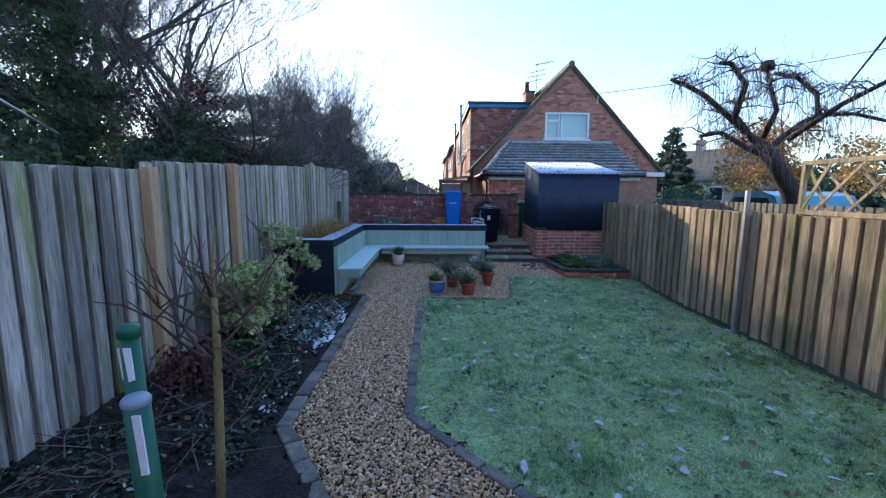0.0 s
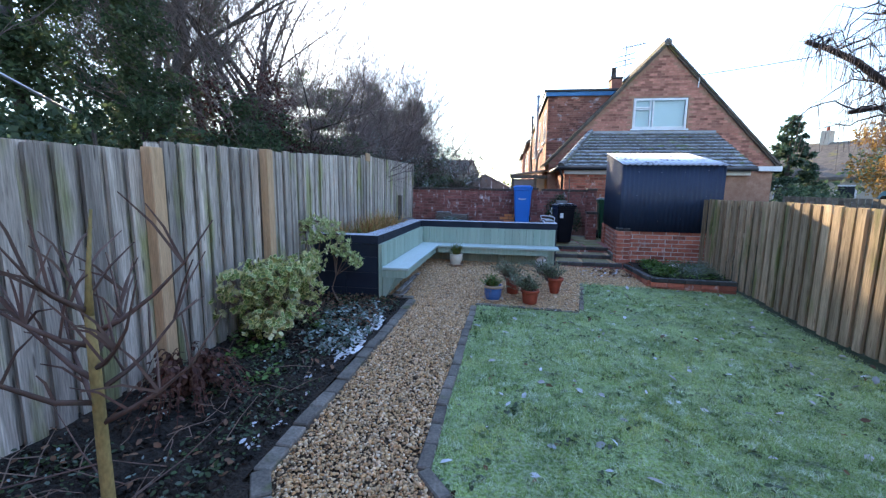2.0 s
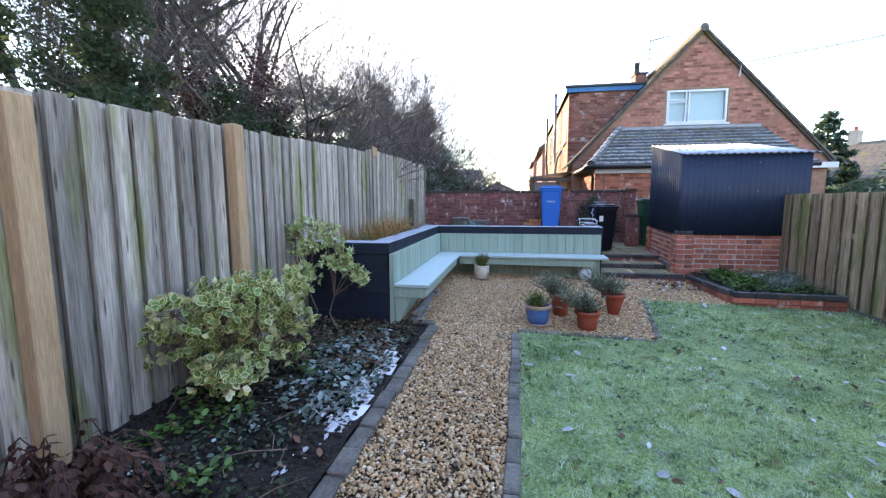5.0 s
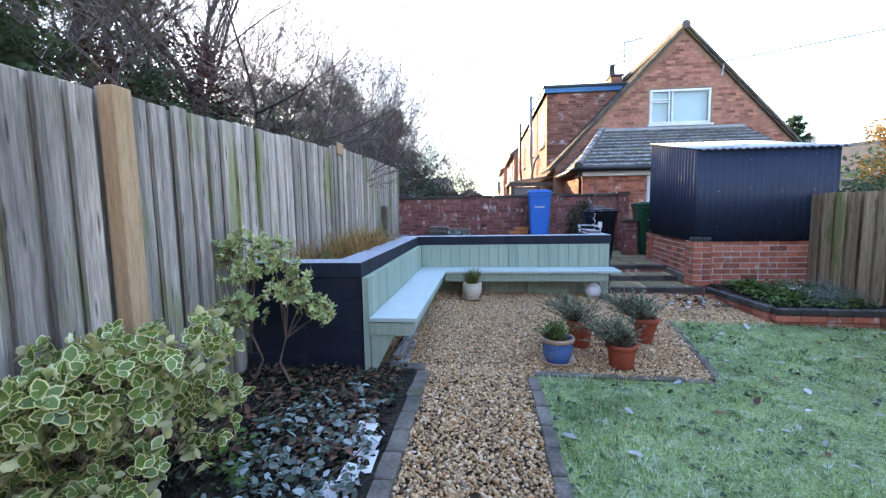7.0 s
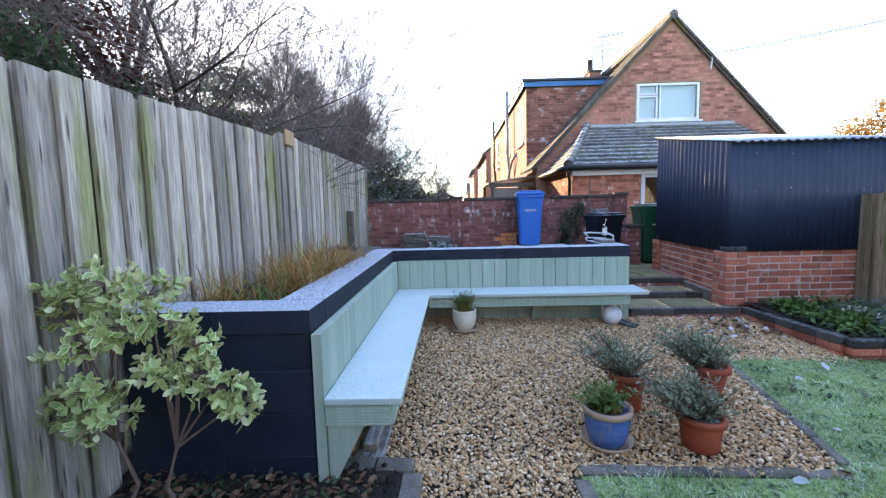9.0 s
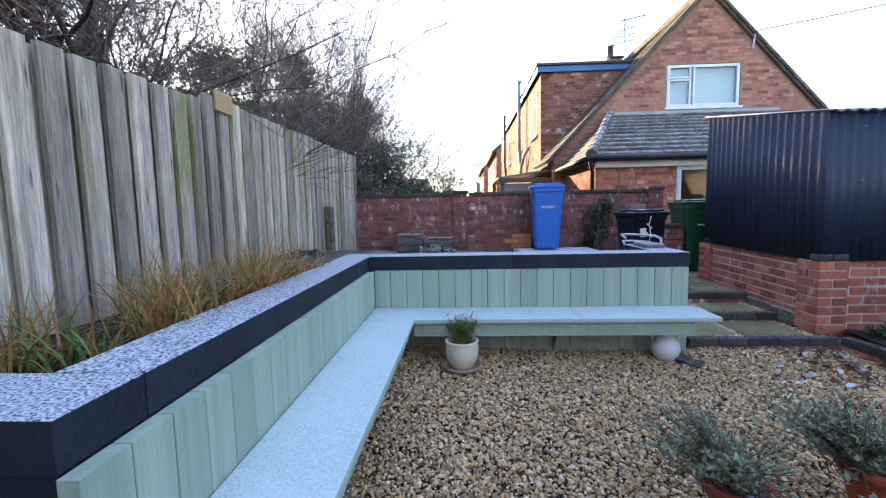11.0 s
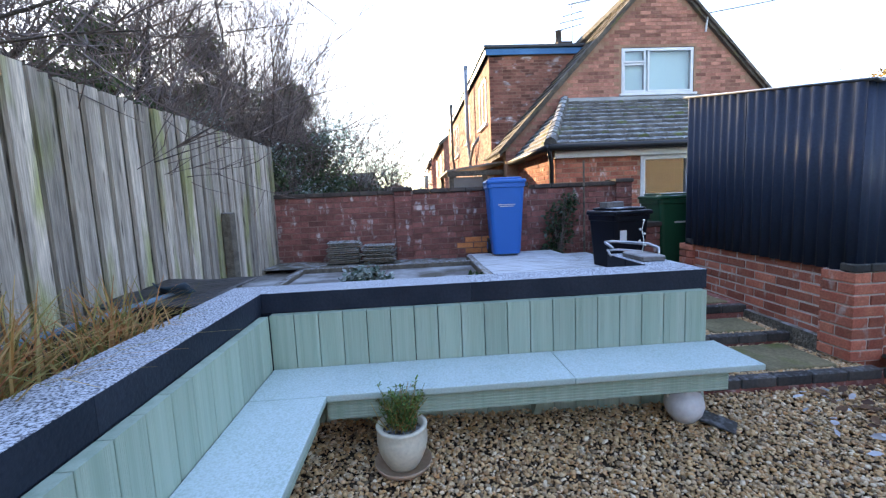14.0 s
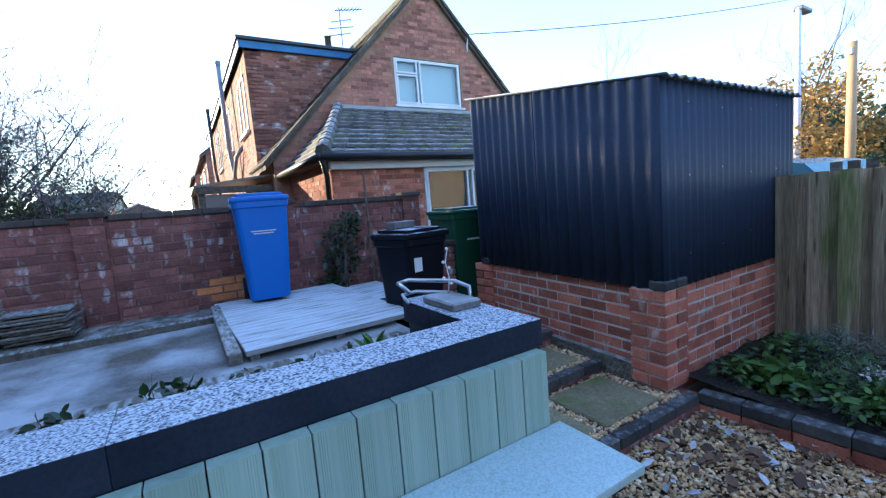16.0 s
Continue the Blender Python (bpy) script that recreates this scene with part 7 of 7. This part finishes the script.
for k in range(110):
    x, y, a, L = rnd.uniform(-2.05, -1.05), rnd.uniform(1.4, 5.6), rnd.uniform(0, 6.28), rnd.uniform(.1, .38)
    if in_bed(x, y):
        g, ca, sa = gz(x, y) + .05, math.cos(a), math.sin(a)
        twigs.tube([(x, y, g), (x + ca * L * .5 - sa * .02, y + sa * L * .5 + ca * .02, g + rnd.uniform(.01, .07)), (x + ca * L, y + sa * L, g + rnd.uniform(0, .12))], [.0035, .003, .0018], 4, False)
tagged(new("fallen_twigs", twigs.mesh("fallen_twigs", M["twig"])), "thin tan twigs and dead stems lying over the soil", "twigs", kind="stuff")
fleece = thing("torn_fleece", "torn strip of white frosted fleece beside the edging", "fleece", (-.985, 4.0, .06))
for k in range(9):
    y0, x0 = .13 * k, .05 * math.sin(k * 1.3)
    strip = Build().add([(x0 - .05, y0, .002 + .01 * (k % 2)), (x0 + .045, y0 + .02, -.002), (x0 + .05 + .02 * math.sin(k), y0 + .18, .015), (x0 - .04, y0 + .17, .01 + .012 * (k % 3))], [(0, 1, 2, 3)])
    child("strip", strip.mesh("strip", M["label_white"]), fleece).modifiers.new("thick", "SOLIDIFY").thickness = .002

# small bed by the shed
for i, (nm, lb2, x, y, mt, n, sz, rr) in enumerate((("primrose", "fresh green leafy plant in the brick bed", 2.86, 8.42, "green", 420, (.05, .09), .17), ("low_bush", "low grey-green bush with white flowers", 3.1, 8.1, "herb", 1200, (.03, .06), .23), ("lavender_bush", "frosted grey lavender in the brick bed", 3.3, 7.85, "frosty", 900, (.03, .07), .22), ("lavender_bush", "frosted grey lavender in the brick bed", 3.55, 7.95, "herb", 900, (.03, .07), .2), ("low_bush", "low dark green plant by the kerb", 2.95, 7.95, "green", 700, (.03, .06), .17), ("low_bush", "low frosted plant by the fence", 3.6, 8.35, "frosty", 900, (.03, .06), .24))):
    plant(nm, lb2, "bedding plant", (x, y, .15), M[mt], [(0, 0, rr * .5, rr, rr, rr * .55)], n, sz, LEAF if mt in ("green", "darkgreen") else NEEDLE, LEAFF if mt in ("green", "darkgreen") else NEEDLEF, (8, rr, rr, .004, M["twig"]), "bed plants", seed=i)
strew("bed_leaves", "low green leaves covering the small bed", "ground cover", M["green"], 900, (2.68, 7.62, 3.72, 8.7), lambda x, y: noise.noise((x * 4, y * 4, 2)) > -.1, (.03, .07), .10, 1.0, low=lambda x, y: gz(x, y) + .13)
strew("bed_dark_leaves", "dark ground cover in the small bed", "ground cover", M["darkgreen"], 1500, (2.66, 7.6, 3.74, 8.72), lambda x, y: True, (.025, .05), .07, 1.0, low=lambda x, y: gz(x, y) + .13)
v, f = leaf_blobs([(3.08, 8.05, .32, .1, .1, .03), (3.18, 7.95, .28, .06, .06, .03)], 46, (.02, .035))
tagged(new("white_flowers", mesh_np("white_flowers", v, f, M["petal"])), "few small white flowers above the bed", "flowers", kind="stuff")
tagged(new("stone_slab", block("stone_slab", 3.05, 8.5, .12, 3.5, 8.76, .17, M["slab"], .01)), "mossy stone slab at the foot of the shed", "slab")
strew("patio_leaves", "dark curled leaves blown into the corner of the gravel", "leaves", M["deadleaf"], 120, (1.9, 8.0, 2.6, 8.6), lambda x, y: True, (.04, .08), .04, .9)
strew("patio_pale_leaves", "pale frosted leaves in the corner of the gravel", "leaves", M["ice"], 40, (1.6, 7.9, 2.6, 8.6), lambda x, y: True, (.04, .08), .04, .9)

# planting strip and clutter on the terrace
for i, (x, y, n, rr) in enumerate(((-.75, 9.1, 1300, .19), (-.32, 9.14, 90, .11), (-.02, 9.08, 150, .13), (.24, 9.15, 70, .09), (.40, 9.06, 120, .11), (.64, 9.16, 60, .08), (.88, 9.1, 80, .09), (-1.1, 9.1, 140, .11), (-.5, 9.03, 110, .1))):
    plant("rosette_plant", "small frosted plant in the soil strip", "bedding plant", (x, y, .69), M["frosty"] if i == 0 else M["darkgreen"], [(0, 0, rr * .7, rr, rr * .7, rr * .7)], n, (.025, .05), LEAF, LEAFF, (10, rr, rr * 1.6, .004, M["twig_dark"]), "strip plants", seed=80 + i)
sp = thing("spiky_plant", "green spiky rosette at the edge of the strip", "plant", (.78, 9.2, .70))
pl = np.zeros((14, 3))
tu = np.array([[list(r2) for r2 in (Matrix.Rotation(k * .9, 3, "Z") @ Matrix.Rotation(radians(30 + 20 * (k % 3)), 3, "X"))] for k in range(14)])
v, f = many(LEAF * (.5, 1, 1), LEAFF, pl, tu, np.full(14, .15))
child("foliage", mesh_np("foliage", v, f, M["green"]), sp)


def slate_stack(x, y, z, n, w, d, seed, turn):
    t = thing("slate_stack", "stack of old grey roof slates against the wall", "slates", (x, y, z), "slate stacks", turn=turn)
    q = random.Random(seed)
    for k in range(n):
        child("slate", block("slate", -w / 2, -d / 2, 0, w / 2, d / 2, .014, M["old_wood"], .002), t, "", pose(q.uniform(-.02, .02), q.uniform(-.02, .02), k * .024, q.uniform(-1.2, 1.2), q.uniform(-1.2, 1.2), q.uniform(-4, 4)))


slate_stack(-1.29, 11.62, .645, 11, .38, .3, 1, 2)
slate_stack(-.87, 11.6, .636, 9, .38, .3, 2, -3)
tagged(new("dark_block", block("dark_block", 1.08, 8.98, .895, 1.24, 9.26, .935, M["concrete"], .008)), "dark frosted paving block lying on the wall", "block")
rack = thing("bent_tube_frame", "bent galvanised tube lying on the wall end", "tube frame", (1.12, 9.3, .90))
child("tube", Build().tube([(-.1, -.02, .06), (-.1, .1, .09), (-.02, .14, .09), (.12, -.1, .09), (.14, -.2, .07), (.13, -.22, .0)], [.011] * 6, 8).mesh("tube", M["chrome"], True), rack)
child("tube", Build().tube([(-.1, .0, .0), (-.09, .08, .03), (0, .1, .03), (.1, -.06, .03)], [.009] * 4, 8).mesh("tube", M["chrome"], True), rack)
orn = Build().tube([(0, 0, 0), (.01, 0, .08), (-.005, 0, .16), (.01, .0, .22)], [.003] * 4, 6)
for dx, z in ((.03, .06), (-.03, .1), (.02, .16), (-.025, .2), (.012, .28)):
    orn.spin([(0, -.009), (.008, -.004), (.009, .002), (.0, .009)], 8, (dx * .7, 0, z * .8))
o2 = thing("dried_stem", "dried flower stem with pale seed heads", "dried flower", (1.2, 9.2, .934))
child("stem", orn.mesh("stem", M["white_paint"], True), o2)
tarp = new("black_sheet", sheet("black_sheet", -2.1, 8.55, -1.5, 9.3, .06, M["tarp"], .70, None, .022))
tarp.modifiers.new("thick", "SOLIDIFY").thickness = .006
tagged(tarp, "crumpled black plastic sheet in the planter corner", "plastic sheet")
shovel = thing("plastic_scoop", "grey-blue plastic snow scoop lying by the fence", "scoop", (-1.86, 8.60, .815), turn=-12)
bl = Build()
for i in range(9):
    u = -1 + i / 4
    for k in range(5):
        v2 = k / 4
        bl.v.append((u * (.12 - .02 * v2), .26 - .10 * v2 + .03 * u * u, .01 + .17 * v2 - .05 * v2 * v2 + .02 * u * u))
bl.f = [(i * 5 + k, i * 5 + k + 1, i * 5 + k + 6, i * 5 + k + 5) for i in range(8) for k in range(4)]
blade = child("blade", bl.mesh("blade", M["scoop_dark"], True), shovel, "dark curved blade")
blade.modifiers.new("thick", "SOLIDIFY").thickness = .008
child("handle", Build().tube([(0, .24, .07), (-.03, -.1, .055), (-.08, -.75, .03)], [.022, .019, .019], 10).mesh("handle", M["can_blue"], True), shovel)
tagged(new("loose_slate", block("loose_slate", -.10, -.05, 0, .10, .05, .014, M["kerb"], .003)), "dark broken slate leaning beside the white jug", "slate").matrix_basis = pose(1.125, 8.34, gz(1.12, 8.34) + .02, 8, 10, -42)

# things at the start of the walk
post = thing("green_post", "green enamelled post with white frosted edge in the bed", "post", (-.385, .70, .0))
child("pole", Build().tube([(.02, .02, -.05), (-.012, .035, 1.0), (-.02, .035, 1.35)], [.019, .018, .017], 16).mesh("pole", M["green_paint"], True), post, "taller green tube")
child("cap", Build().spin([(.0, .014), (.018, .012), (.021, .004), (.021, -.010), (.018, -.012)], 16, (-.02, .035, 1.352)).mesh("cap", M["green_paint"], True), post)
child("sleeve", Build().tube([(.05, 0, -.05), (.022, -.005, 0.95), (.012, -.008, 1.235)], [.024, .023, .0225], 18).mesh("sleeve", M["green_paint"], True), post, "shorter green tube")
child("sleeve_cap", Build().spin([(.0, .008), (.020, .006), (.0245, .0), (.0245, -.010), (.022, -.012)], 18, (.012, -.008, 1.236)).mesh("sleeve_cap", M["grey_pipe"], True), post, "pale grey cap")
child("frost_strip", Build().prism([(.018, 1.215), (.033, 1.215), (.036, 1.165), (.0395, 1.10), (.026, 1.098), (.022, 1.16)], "y", -.0325, -.0285).mesh("frost_strip", M["label_white"]), post, "white sticker strip")
child("frost_strip", Build().prism([(-.020, 1.325), (-.006, 1.325), (-.003, 1.262), (-.014, 1.258)], "y", .0135, .0165).mesh("frost_strip", M["label_white"]), post, "white frosted strip")
child("frost_strip", Build().prism([(-.038, 1.32), (-.034, 1.32), (-.029, 1.262), (-.033, 1.258)], "y", .024, .028).mesh("frost_strip", M["label_white"]), post, "white frosted strip")
tagged(new("washing_line_arm", Build().tube([(-2.9, 2.9, 2.32), (-3.0, 3.68, 2.07)], [.012, .012], 8).mesh("washing_line_arm", M["chrome"], True)), "slanting pale metal arm above the fence", "washing line")
